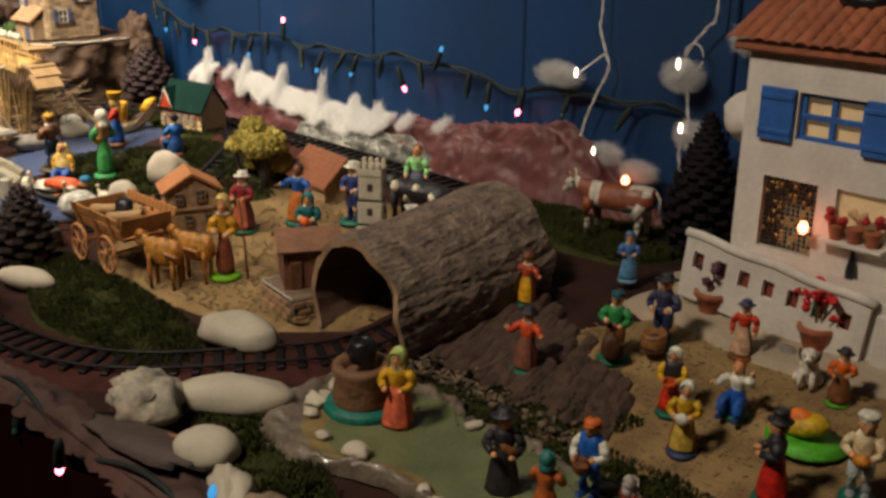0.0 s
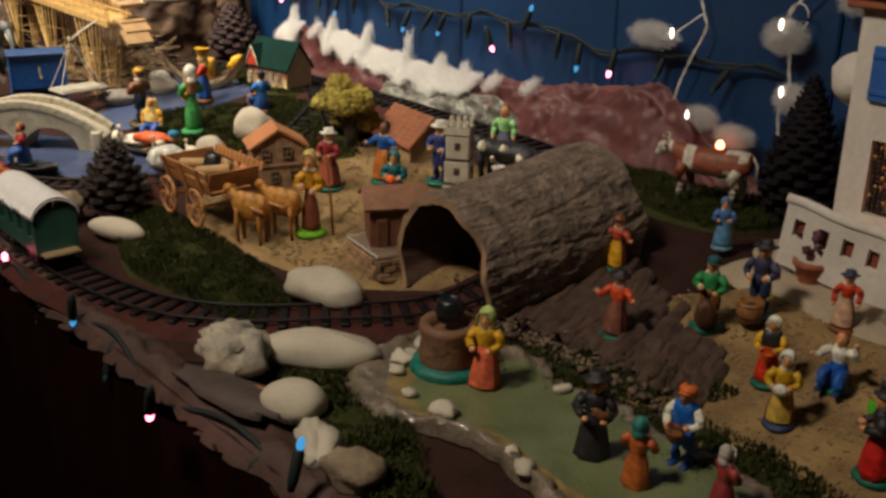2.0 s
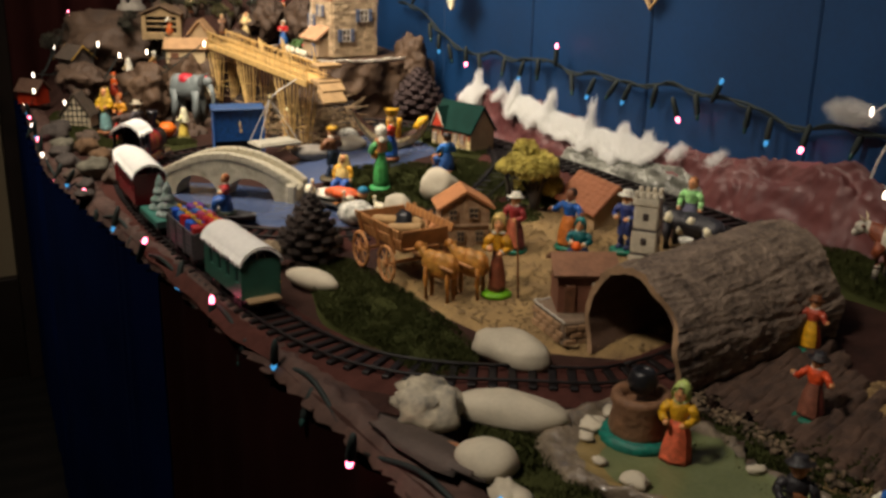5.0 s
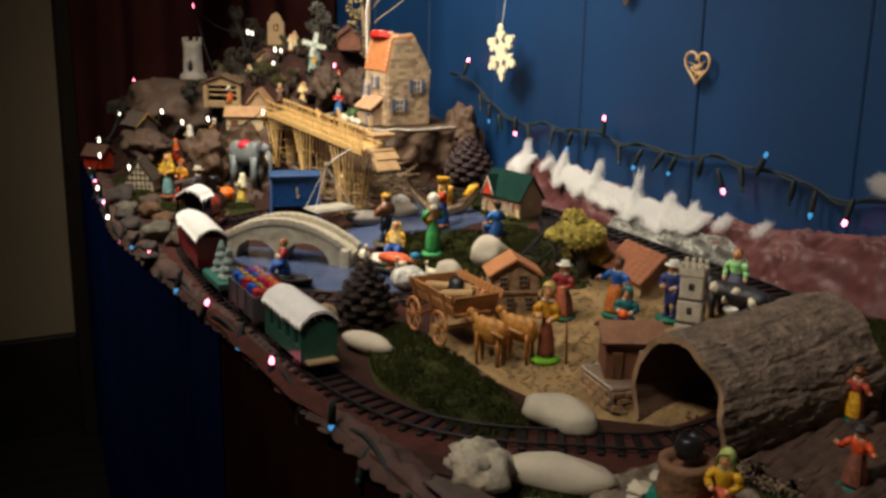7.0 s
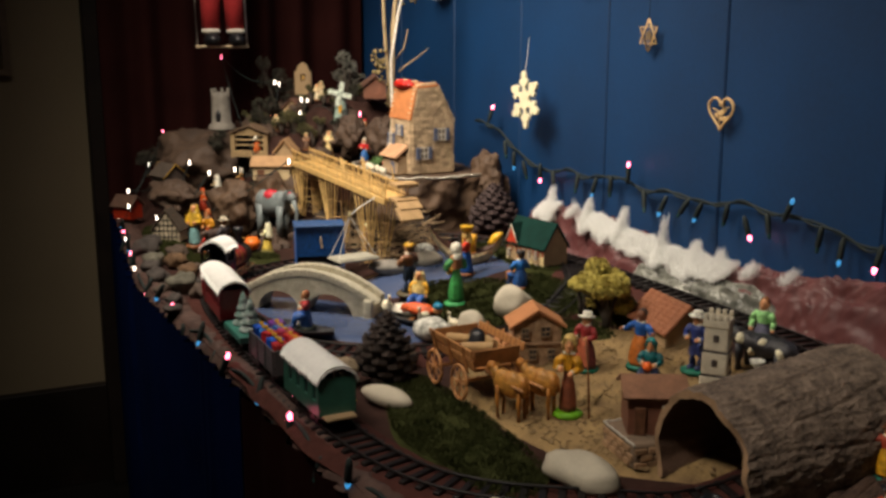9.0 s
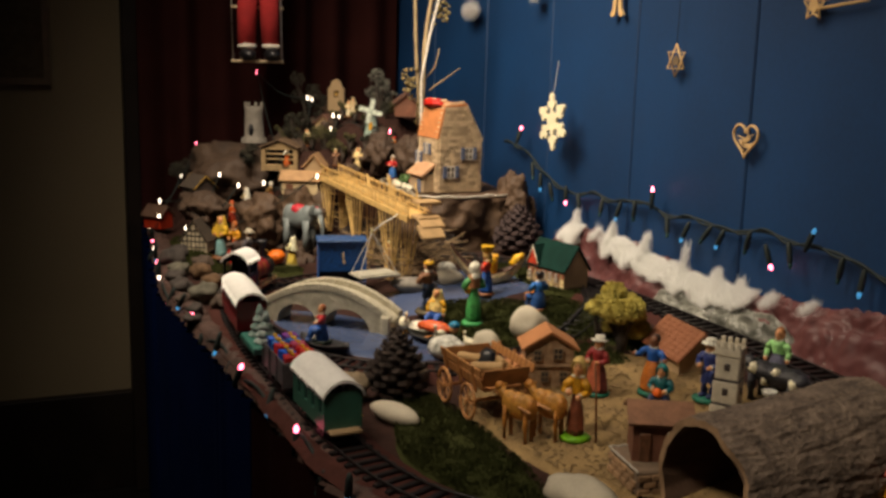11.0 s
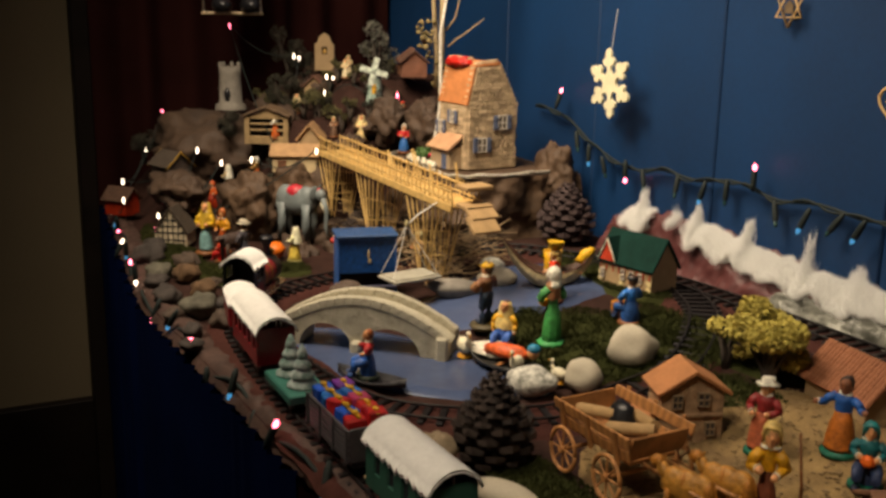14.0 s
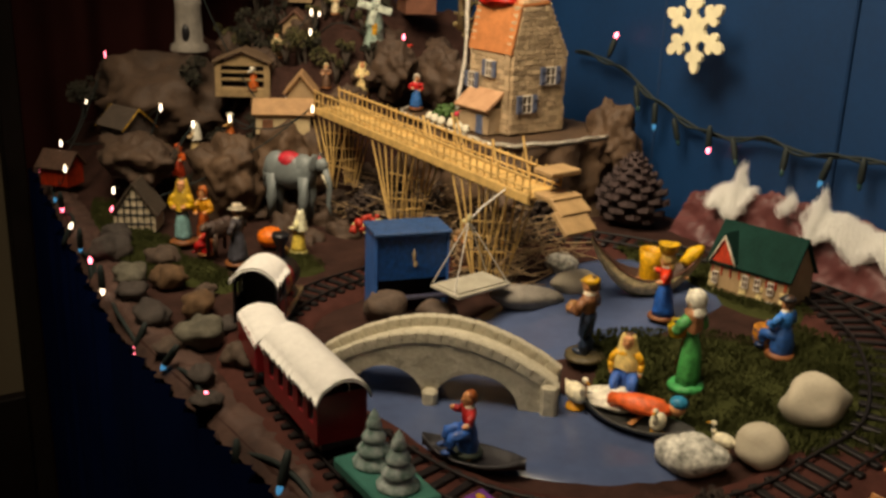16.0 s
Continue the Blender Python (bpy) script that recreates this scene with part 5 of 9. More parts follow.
    part("red_backing", Shape().box((0.0875, 0.0066, 0.038), (0.166, 0.0012, 0.022), b=0.0003), mat("dull_red_cloth", (0.20, 0.045, 0.03), 0.9, var=0.3, scale=60), rail, "dull red cloth behind the openings")
    part("coping", Shape().tube([(-0.002 + 0.179 * q / 12, 0.0025, 0.0605 + 0.0012 * math.sin(q * 1.3)) for q in range(13)], 0.0045, 0, 8), WHITE_PLASTER, rail, "rounded plaster coping")
    for i in range(5):
        part("step", Shape().box((0.170 + i * 0.012, -0.028, 0.026 - i * 0.0055), (0.013, 0.040, 0.052 - i * 0.011), b=0.001), WHITE_PLASTER, h)
    return h


white_house()
# cat of dark resin on the roof
s = Shape().ball((0, 0, 0.012), (0.022, 0.010, 0.010), 0, 12, 8, rough=0.2, seed=2).ball((-0.020, 0, 0.022), 0.008, 0, 10, 7).tube([(0.02, 0, 0.012), (0.034, 0.004, 0.012), (0.044, 0, 0.016)], 0.003, 0, 6)
lone("cat_ornament", s, BLACK, "small dark resin cat lying on the tiled roof", "ornament", pose(-0.165, 0.975, 1.068))


def flower_pot(x, y, h, colour, label, seed):
    z = ground(x, y) + 0.006
    p = thing("potted_plant", label, "potted plant", pose(x, y, z))
    part("pot", Shape().lathe([(0.010, 0), (0.0145, 0.016), (0.0165, 0.017), (0.0165, 0.022), (0.013, 0.022), (0.012, 0.018)], 0, 14), TERRACOTTA, p, "terracotta pot")
    rnd = random.Random(seed)
    st, fl = Shape(), Shape()
    for k in range(16):
        a, r, t = rnd.uniform(0, 6.28), rnd.uniform(0.004, 0.018), rnd.uniform(0.55, 1.0) * h
        tip = (r * math.cos(a), r * math.sin(a), t)
        st.tube([(0, 0, 0.018), (tip[0] * 0.5, tip[1] * 0.5, t * 0.6), tip], 0.0008, 0, 5)
        for q in range(3):
            fl.ball((tip[0] + rnd.uniform(-0.004, 0.004), tip[1] + rnd.uniform(-0.004, 0.004), t + rnd.uniform(-0.003, 0.003)), (0.0045, 0.0045, 0.002), 0, 6, 4, rough=0.5, seed=k + q, rot=(rnd.uniform(-50, 50), rnd.uniform(-50, 50), 0))
    part("stem", st, paint(0.04, 0.07, 0.03), p)
    part("flower_head", fl, paint(*colour), p)


flower_pot(-0.227, 0.888, 0.055, (0.06, 0.02, 0.03), "dark leaved plant in a terracotta pot", 1)
flower_pot(-0.124, 0.886, 0.056, (0.34, 0.02, 0.02), "red flowering plant in a terracotta pot", 2)


def stone_house():
    m = pose(-1.647, 0.886, 0.902, 0, 0, 94)
    h = thing("stone_house", "tall stone model house with orange roof and blue shutters", "model house", m)
    D = 0.088
    prof = [(0, 0), (0.098, 0), (0.098, 0.102), (0.058, 0.176), (0.014, 0.172), (0.0, 0.110)]
    body = Shape().prism([(x, z) for x, z in prof], -D, 0.0, m=pose(0, 0, 0, 90))
    part("wall_core", body, MORTAR, h)
    unit = Shape().box((0, 0, 0), (1, 1, 1), b=0.14)
    mesh = None
    rnd = random.Random(8)

    def width(z):
        x0 = 0.0 if z < 0.110 else 0.014 * (z - 0.110) / 0.062
        x1 = 0.098 if z < 0.102 else 0.098 - 0.040 * (z - 0.102) / 0.074
        return x0, x1

    z = 0.002
    while z < 0.168:
        hgt = rnd.uniform(0.0055, 0.0080)
        a, b = width(z + hgt / 2)
        x = a
        while x < b - 0.003:
            w = min(rnd.uniform(0.008, 0.017), b - x)
            if w > 0.003:
                mm = pose(x + w / 2, -0.0010, z + hgt / 2, rnd.uniform(-3, 3), rnd.uniform(-3, 3), rnd.uniform(-3, 3)) @ Matrix.Diagonal((w - 0.0006, 0.005 + rnd.uniform(0, 0.002), hgt - 0.0005, 1))
                if mesh is None:
                    mesh = part("stone_block", unit, STONE_WALL, h, "", mm).data
                else:
                    share("stone_block", mesh, h, mm)
            x += w
        if z < 0.104:
            y = 0.0
            while y < D - 0.004:
                w = min(rnd.uniform(0.008, 0.017), D - y)
                share("stone_block", mesh, h, pose(-0.0010, y + w / 2, z + hgt / 2, 0, 0, rnd.uniform(-3, 3)) @ Matrix.Diagonal((0.005, w - 0.0006, hgt - 0.0005, 1)))
                y += w
        z += hgt
    part("roof", Shape().box((0.004, D / 2, 0.141), (0.0635, D + 0.006, 0.005), rot=(0, -77.3, 0), b=0.001), TERRA_ORANGE, h, "steep orange plastered roof slope")
    part("roof_top", Shape().box((0.036, D / 2, 0.177), (0.050, D + 0.006, 0.005), rot=(0, -5, 0), b=0.001), TERRA_ORANGE, h)
    for y in (0.004, D - 0.004):
        for (xa, za), (xb, zb) in (((0.0, 0.106), (0.014, 0.172)), ((0.014, 0.174), (0.058, 0.179)), ((0.058, 0.176), (0.098, 0.102))):
            nn = max(3, int(math.hypot(xb - xa, zb - za) / 0.009))
            for q in range(nn):
                u = (q + 0.5) / nn
                share("stone_block", mesh, h, pose(xa + (xb - xa) * u, y, za + (zb - za) * u + 0.002, rnd.uniform(-6, 6), rnd.uniform(-8, 8), rnd.uniform(-6, 6)) @ Matrix.Diagonal((0.0105, 0.012, 0.0105, 1)))
    part("chimney", Shape().box((0.018, D - 0.016, 0.181), (0.020, 0.020, 0.016), b=0.002), STONE_WALL, h, "square stone chimney")
    part("roof_flowers", Shape().ball((0.010, 0.050, 0.180), (0.011, 0.034, 0.008), 0, 20, 12, rough=0.8, seed=4, freq=4), paint(0.36, 0.03, 0.03), h, "red flowers along the roof edge")
    white = mat("white_window_paint", (0.55, 0.5, 0.42), 0.6)
    for x, z in ((0.066, 0.080), (0.026, 0.043)):
        shuttered_window(h, pose(x, -0.0045, z), 0.017, 0.023, white, paint(0.10, 0.08, 0.06), SHUTTER_GREY)
    for y, z in ((0.040, 0.088), (0.078, 0.068)):
        shuttered_window(h, pose(-0.0045, y, z, 0, 0, -90), 0.014, 0.021, white, paint(0.10, 0.08, 0.06), SHUTTER_GREY)
    part("porch_roof", Shape().box((-0.017, 0.046, 0.046), (0.040, 0.074, 0.005), rot=(0, -38, 0), b=0.001), mat("faded_rose_tile", (0.36, 0.19, 0.095), 0.75, scale=60, bump=0.5, col2=(0.52, 0.31, 0.17)), h, "small faded lean-to roof")
    part("porch_wall", Shape().box((-0.014, 0.046, 0.019), (0.026, 0.066, 0.038), b=0.002), STONE_WALL, h)
    part("door", Shape().box((-0.0275, 0.030, 0.014), (0.002, 0.014, 0.026), b=0.0005), paint(0.08, 0.10, 0.16), h, "small blue grey door")


stone_house()


def crumpled_rock(name, c, r, label, seed, material=None, rough=0.34, seg=66):
    """A lump of packing paper: a soft mass broken by sharp creases and flat facets."""
    s = Shape().ball((0, 0, 0), r, 0, seg, seg * 2 // 3, rough=rough, seed=seed, freq=1.9)
    out = []
    off = Vector((seed * 3.1, seed, 0))
    size = max(r)
    for p in s.v:
        v = Vector(p)
        q = v * (1.5 / size) + off
        q += 0.35 * noise.noise_vector(q * 1.3)
        crease = sum((1 - abs(noise.noise(q * f))) ** 7 * a for f, a in ((1.0, 0.085), (2.1, 0.060), (4.3, 0.038)))
        dent = sum(abs(noise.noise(q * f + Vector((7, 2, 1)))) * a for f, a in ((1.6, 0.16), (3.4, 0.09)))
        out.append(tuple(v * (0.98 + crease - dent + 0.05 * noise.noise(q * 3.0))))
    s.v = out
    return lone(name, s, material or ROCK_PAPER, label, "rock", Matrix.Translation(c), "crumpled paper rocks")


def rock_ledge():
    """Crumpled paper cliff with a flat top that carries the stone house."""
    out = [(-1.89, 1.075), (-1.89, 0.95), (-1.87, 0.850), (-1.76, 0.830), (-1.66, 0.832), (-1.595, 0.838), (-1.575, 0.89), (-1.580, 0.98), (-1.592, 1.075)]
    pts = [p for p in spline(out, False, 0.009)]
    n, rows = len(pts), 26
    cx, cy = -1.72, 1.0
    vs, fs = [], []
    for r in range(rows + 1):
        u = r / rows
        for p in pts:
            v = Vector((p.x * 30, p.y * 30, u * 4))
            e = (0.012 * noise.noise(v) + 0.014 * (1 - abs(noise.noise(v * 0.9 + Vector((3, 1, 5))))) ** 6 + 0.007 * (1 - abs(noise.noise(v * 2.1))) ** 5 - 0.006) * (1 if r < rows else 0.2)
            d = Vector((p.x - cx, p.y - cy, 0)).normalized()
            vs.append((p.x + d.x * (e + 0.018 * (1 - u)), min(p.y + d.y * (e + 0.018 * (1 - u)), 1.085), 0.75 + 0.150 * u))
    for r in range(rows):
        for i in range(n - 1):
            a = r * n + i
            fs.append((a, a + 1, a + n + 1, a + n))
    ledge = thing("rock_ledge", "crumpled brown paper cliff under the stone house", "rock", pose(0, 0, 0))
    part("cliff_face", Shape().add(vs, fs), ROCK_PAPER, ledge)
    rim_v = vs[rows * n:] + [(cx, cy + 0.05, 0.902)]
    part("ledge_top", Shape().add(rim_v, [(i, i + 1, n) for i in range(n - 1)]), ROCK_PAPER, ledge, "flat brown paper top of the cliff")
    rim = [(p.x, p.y - 0.004, 0.904 + 0.003 * noise.noise(Vector((p.x * 60, p.y * 60, 0)))) for p in pts[22:-6]]
    lone("silver_garland", Shape().tube(rim, 0.0032, 0, 6), mat("silver_tinsel", (0.62, 0.58, 0.48), 0.35, 0.7, var=0.3, scale=300, bump=0.9, fine=900), "thin silver trim along the cliff edge", "garland")


rock_ledge()
DARK_ROCK = mat("dark_rock_paper", (0.026, 0.0145, 0.0085), 0.75, scale=18, bump=0.7, fine=120, col2=(0.074, 0.043, 0.024))
crumpled_rock("paper_rock", (-1.605, 1.035, 0.893), (0.044, 0.032, 0.052), "rounded lump of crumpled brown paper rock by the wall", 3.0, None, 0.3)
crumpled_rock("paper_rock", (-1.945, 0.590, 0.808), (0.070, 0.050, 0.066), "large brown crumpled paper boulder on the hillside", 5.0)
crumpled_rock("paper_rock", (-1.945, 0.690, 0.822), (0.078, 0.062, 0.068), "large brown crumpled paper boulder behind the elephant", 6.0)
crumpled_rock("paper_rock", (-2.01, 0.475, 0.835), (0.090, 0.05, 0.035), "brown crumpled paper overhang above the timbered hut", 7.0, DARK_ROCK)
crumpled_rock("paper_rock", (-2.24, 0.595, 0.872), (0.15, 0.115, 0.082), "dark crumpled paper slope below the tower", 8.0, DARK_ROCK)
crumpled_rock("paper_rock", (-1.93, 0.86, 0.955), (0.05, 0.03, 0.045), "dark rock behind the terrace figures", 9.0, DARK_ROCK)
crumpled_rock("paper_rock", (-1.85, 0.90, 0.955), (0.06, 0.03, 0.045), "dark round rock below the windmill", 10.0, DARK_ROCK)


def gable_hut(name, label, x, y, z, rz, w, d, hw, hr, wall_m, roof_m, tiles=None, windows=(), over=0.006, door=True, flat=None):
    """A small gabled model house; its ridge runs along local x."""
    h = thing(name, label, "model house", pose(x, y, z, 0, 0, rz))
    prof = [(-d / 2, 0), (d / 2, 0), (d / 2, hw), (0, hw + hr), (-d / 2, hw)]
    part("wall", Shape().prism(prof, -w / 2, w / 2, m=Matrix(((0, 0, 1, 0), (1, 0, 0, 0), (0, 1, 0, 0), (0, 0, 0, 1)))), wall_m, h)
    L = math.hypot(d / 2, hr)
    ang = math.degrees(math.atan2(hr, d / 2))
    for sgn in (-1, 1):
        r = part("roof", Shape().box((0, sgn * (d / 4 + over * 0.4), hw + hr / 2 + 0.0015 - over * 0.25), (w + 2 * over, L + over * 1.3, 0.0035), rot=(-sgn * ang, 0, 0), b=0.0006), roof_m, h)
    if tiles:
        nx, ny = tiles
        e = over
        tiled_slope(h, (-w / 2 - e, -d / 2 - e * 0.8, hw + 0.003 - e * 0.8 * hr / (d / 2)), (w + 2 * e, 0, 0), (0, d / 2 + e * 0.8, hr + e * 0.8 * hr / (d / 2)), nx, ny, roof_m)
    for wx, wz, ww, wh in windows:
        shuttered_window(h, pose(wx, -d / 2 - 0.001, wz), ww, wh, mat("white_window_paint", (0.55, 0.5, 0.42), 0.6), paint(0.09, 0.06, 0.05), SHUTTER_GREY, shutters=False)
    if door:
        part("door", Shape().box((-w * 0.28, -d / 2 - 0.001, hw * 0.36), (w * 0.2, 0.003, hw * 0.7), b=0.0005), paint(0.10, 0.05, 0.03), h)
    return h


# house with the green roof by the railway
g = gable_hut("green_roof_house", "beige timbered model house with dark green roof", -1.230, 0.936, 0.782, 12, 0.142, 0.072, 0.050, 0.034, CARD, GREEN_ROOF, None, ((-0.060, 0.032, 0.010, 0.012), (-0.004, 0.036, 0.010, 0.012), (0.018, 0.036, 0.010, 0.012), (0.042, 0.036, 0.010, 0.012), (0.042, 0.016, 0.010, 0.012)), door=False)
for i in range(9):
    part("timber", Shape().box((-0.066 + i * 0.0165, -0.037, 0.043), (0.003, 0.002, 0.014), b=0.0003), paint(0.26, 0.05, 0.03), g)
part("timber", Shape().box((0, -0.037, 0.0495), (0.140, 0.0025, 0.003), b=0.0003), paint(0.26, 0.05, 0.03), g)
part("door", Shape().prism([(0.0075 * math.cos(a * 0.2618), 0.0075 * math.sin(a * 0.2618) + 0.014) for a in range(13)] + [(-0.0075, 0), (0.0075, 0)], 0, 0.003, m=pose(-0.036, -0.0345, 0.001, 90)), paint(0.15, 0.10, 0.06), g, "rounded arched door")
part("gable_panel", Shape().prism([(-0.022, 0.0), (0.022, 0.0), (0, 0.026)], -0.003, 0.004, m=pose(-0.046, -0.038, 0.050, 90)), paint(0.34, 0.06, 0.04), g, "red gable panel over the door")
part("gable_trim", Shape().tube([(-0.070, -0.043, 0.049), (-0.046, -0.043, 0.078), (-0.022, -0.043, 0.049)], 0.0019, 0, 6), paint(0.62, 0.55, 0.45), g, "white trim round the gable")
for sx in (-1, 1):
    part("gable_roof", Shape().box((-0.046 + sx * 0.0125, -0.020, 0.066), (0.036, 0.046, 0.003), rot=(0, sx * 50, 0), b=0.0005), GREEN_ROOF, g)
for z in (0.008, 0.016, 0.024, 0.032):
    for x in (-0.066, -0.008, 0.022, 0.064):
        part("quoin_stone", Shape().box((x, -0.0365, z), (0.012, 0.002, 0.006), b=0.0005), paint(0.52, 0.44, 0.26), g)

g.scale = (0.66, 0.72, 1.08)

# small stone cottage by the cart, and the long tiled one
sc = gable_hut("stone_cottage", "small stone cottage with an orange brown roof", -0.862, 0.718, 0.760, -20, 0.040, 0.062, 0.060, 0.019, mat("painted_stone_card", (0.20, 0.115, 0.062), 0.8, scale=110, bump=0.5, fine=300, col2=(0.46, 0.30, 0.165)), mat("faded_roof_card", (0.42, 0.175, 0.062), 0.75, var=0.2, scale=50, bump=0.3), None, (), door=False)
for y_, z_, w_ in ((-0.016, 0.050, 0.009), (0.010, 0.052, 0.011), (-0.006, 0.022, 0.009), (0.018, 0.022, 0.009)):
    shuttered_window(sc, pose(0.021, y_, z_, 0, 0, 90), w_, 0.013, mat("tan_window_paint", (0.24, 0.17, 0.10), 0.6), paint(0.05, 0.04, 0.04), SHUTTER_GREY, shutters=False)
part("ledge", Shape().box((0.0215, 0, 0.036), (0.004, 0.060, 0.003), b=0.0006), mat("painted_stone_card", (0.20, 0.115, 0.062)), sc)
part("lower_wing", Shape().box((0.006, -0.043, 0.016), (0.030, 0.022, 0.032), b=0.001), mat("painted_stone_card", (0.20, 0.115, 0.062)), sc, "low stone wing")
part("wing_roof", Shape().box((0.006, -0.044, 0.036), (0.036, 0.030, 0.004), rot=(16, 0, 0), b=0.001), mat("faded_roof_card", (0.42, 0.175, 0.062)), sc)
gable_hut("tiled_cottage", "low cottage with a terracotta tiled gable roof", -0.797, 0.882, 0.789, -6, 0.084, 0.060, 0.028, 0.028, CARD, mat("brown_roof_tile", (0.30, 0.115, 0.05), 0.75, var=0.25, scale=60, bump=0.3, objrand=0.2), (20, 7), (), over=0.007, door=False)
gable_hut("brown_shed", "dark brown flat-roofed clay hut on a brick base", -0.580, 0.694, 0.783, 62, 0.056, 0.052, 0.042, 0.012, mat("brown_clay", (0.16, 0.062, 0.032), 0.7, var=0.3, scale=50, bump=0.5), mat("brown_clay_roof", (0.22, 0.105, 0.055), 0.7, var=0.3, scale=60, bump=0.6), None, ((0.012, 0.026, 0.011, 0.012),))
pb = thing("brick_base", "pale brick base with a snowy rim under the brown hut", "base", pose(-0.572, 0.684, 0.757, 0, 0, -8))
part("core", Shape().box((0, 0, 0.013), (0.068, 0.066, 0.026), b=0.002), mat("brick_mortar", (0.16, 0.11, 0.07), 0.85, var=0.3, scale=60, bump=0.4), pb)
unit = Shape().box((0, 0, 0), (0.0135, 0.003, 0.0062), b=0.0008)
mesh = None
for side, w, d in ((0, 0.068, 0.066), (90, 0.066, 0.068), (-90, 0.066, 0.068)):
    for r in range(3):
        nb = int(w / 0.0150)
        for i in range(nb):
            m = pose(0, 0, 0, 0, 0, side) @ pose((i - (nb - 1) / 2 + (0.22 if r % 2 else -0.22)) * 0.0150, -d / 2 - 0.0006, 0.0045 + r * 0.0072)
            if mesh is None:
                mesh = part("brick", unit, mat("pale_toy_brick", (0.30, 0.18, 0.09), 0.8, var=0.3, scale=70, bump=0.3, objrand=0.4), pb, "", m).data
            else:
                share("brick", mesh, pb, m)
for a, b in (((-0.034, -0.033), (0.034, -0.033)), ((-0.034, -0.033), (-0.034, 0.033))):
    pts = [(a[0] + (b[0] - a[0]) * q / 14, a[1] + (b[1] - a[1]) * q / 14, 0.0262 + 0.0008 * math.sin(q * 2.1)) for q in range(15)]
    part("snow_rim", Shape().tube(pts, 0.0012, 0, 7), mat("old_snow_paint", (0.40, 0.37, 0.31), 0.8, var=0.3, scale=90, bump=0.5), pb, "snow along the base's rim")


def tower():
    t = thing("white_tower", "narrow white block tower with dark windows and a jagged top", "model tower", pose(-0.622, 0.813, 0.784, 0, 0, 38))
    stone_paint, dark = mat("painted_white_block", (0.50, 0.45, 0.34), 0.6, var=0.2, scale=120, bump=0.35, fine=420), paint(0.04, 0.032, 0.028)
    for k, (z, w, h) in enumerate(((0.0, 0.030, 0.026), (0.0275, 0.0285, 0.026), (0.055, 0.027, 0.027))):
        blk = part("tower_block", Shape().box((0.0006 * (k - 1), 0, z + h / 2), (w, w * 0.92, h), b=0.0016), stone_paint, t)
        part("window", Shape().box((0.0006 * (k - 1), -w * 0.46, z + h * 0.55), (0.0065, 0.0022, 0.0085), b=0.0008), dark, blk, "dark window opening")
        part("window", Shape().box((w * 0.5, 0.0, z + h * 0.55), (0.0022, 0.0065, 0.0085), b=0.0008), dark, blk, "dark window opening")
        if k:
            part("string_course", Shape().box((0, 0, z - 0.0008), (w + 0.0012, w * 0.96, 0.0022), b=0.0005), dark, t)
    part("parapet", Shape().box((0, 0, 0.0865), (0.0295, 0.0275, 0.009), b=0.0012), stone_paint, t)
    for i in range(4):
        for j in (-1, 1):
            part("merlon", Shape().box((-0.0112 + i * 0.0075, j * 0.0115, 0.0945), (0.0046, 0.0046, 0.008), b=0.001), stone_paint, t)


tower()

# arched stone bridge over the pond
def arched_bridge():
    a, b = Vector((-1.345, 0.462, 0)), Vector((-1.196, 0.632, 0))
    L, d = (b - a).length, (b - a).normalized()
    m = pose(a.x, a.y, 0.753, 0, 0, math.degrees(math.atan2(d.y, d.x)))
    br = thing("stone_bridge", "cast grey stone model bridge with two arches", "model bridge", m)

    def deck(x):
        return 0.020 + 0.041 * math.sin(math.pi * min(max(x / L, 0), 1)) ** 0.9

    def under(x):
        for c, r in ((0.068, 0.036), (0.152, 0.040)):
            if abs(x - c) < r:
                return min(0.034 * math.sqrt(max(0, 1 - ((x - c) / r) ** 2)), deck(x) - 0.012)
        return -0.004

    n, vs, fs = 64, [], []
    wd = 0.024
    for i in range(n + 1):
        x = L * i / n
        for y in (-wd, wd):
            vs += [(x, y, under(x)), (x, y, deck(x))]
    for i in range(n):
        o, p = i * 4, (i + 1) * 4
        fs += [(o, p, p + 1, o + 1), (o + 2, o + 3, p + 3, p + 2), (o + 1, p + 1, p + 3, o + 3), (o, o + 2, p + 2, p)]
    fs += [(0, 1, 3, 2), (n * 4, n * 4 + 2, n * 4 + 3, n * 4 + 1)]
    part("arched_span", Shape().add(vs, fs, 0, False), GREY_BRIDGE, br)
    for y in (-wd + 0.003, wd - 0.003):
        for i in range(19):
            x0, x1 = L * i / 19, L * (i + 1) / 19
            slope = math.degrees(math.atan2(deck(x1) - deck(x0), x1 - x0))
            jog = 0.0007 * math.sin(i * 2.7 + y * 300)
            part("parapet_stone", Shape().box((0, 0, 0), (math.hypot(x1 - x0, deck(x1) - deck(x0)) + 0.0006, 0.0085, 0.0115 + 0.4 * jog), b=0.0012), GREY_BRIDGE, br, "", pose((x0 + x1) / 2, y + 0.4 * jog, (deck(x0) + deck(x1)) / 2 + 0.005, 0, -slope))
    for x in (0.006, L - 0.006):
        for y in (-wd, wd):
            part("end_post", Shape().box((x, y, 0.014), (0.016, 0.012, 0.034), b=0.003), GREY_BRIDGE, br)
    part("pier_foot", Shape().box((0.110, -wd - 0.002, 0.004), (0.014, 0.014, 0.024), b=0.003), GREY_BRIDGE, br)


arched_bridge()


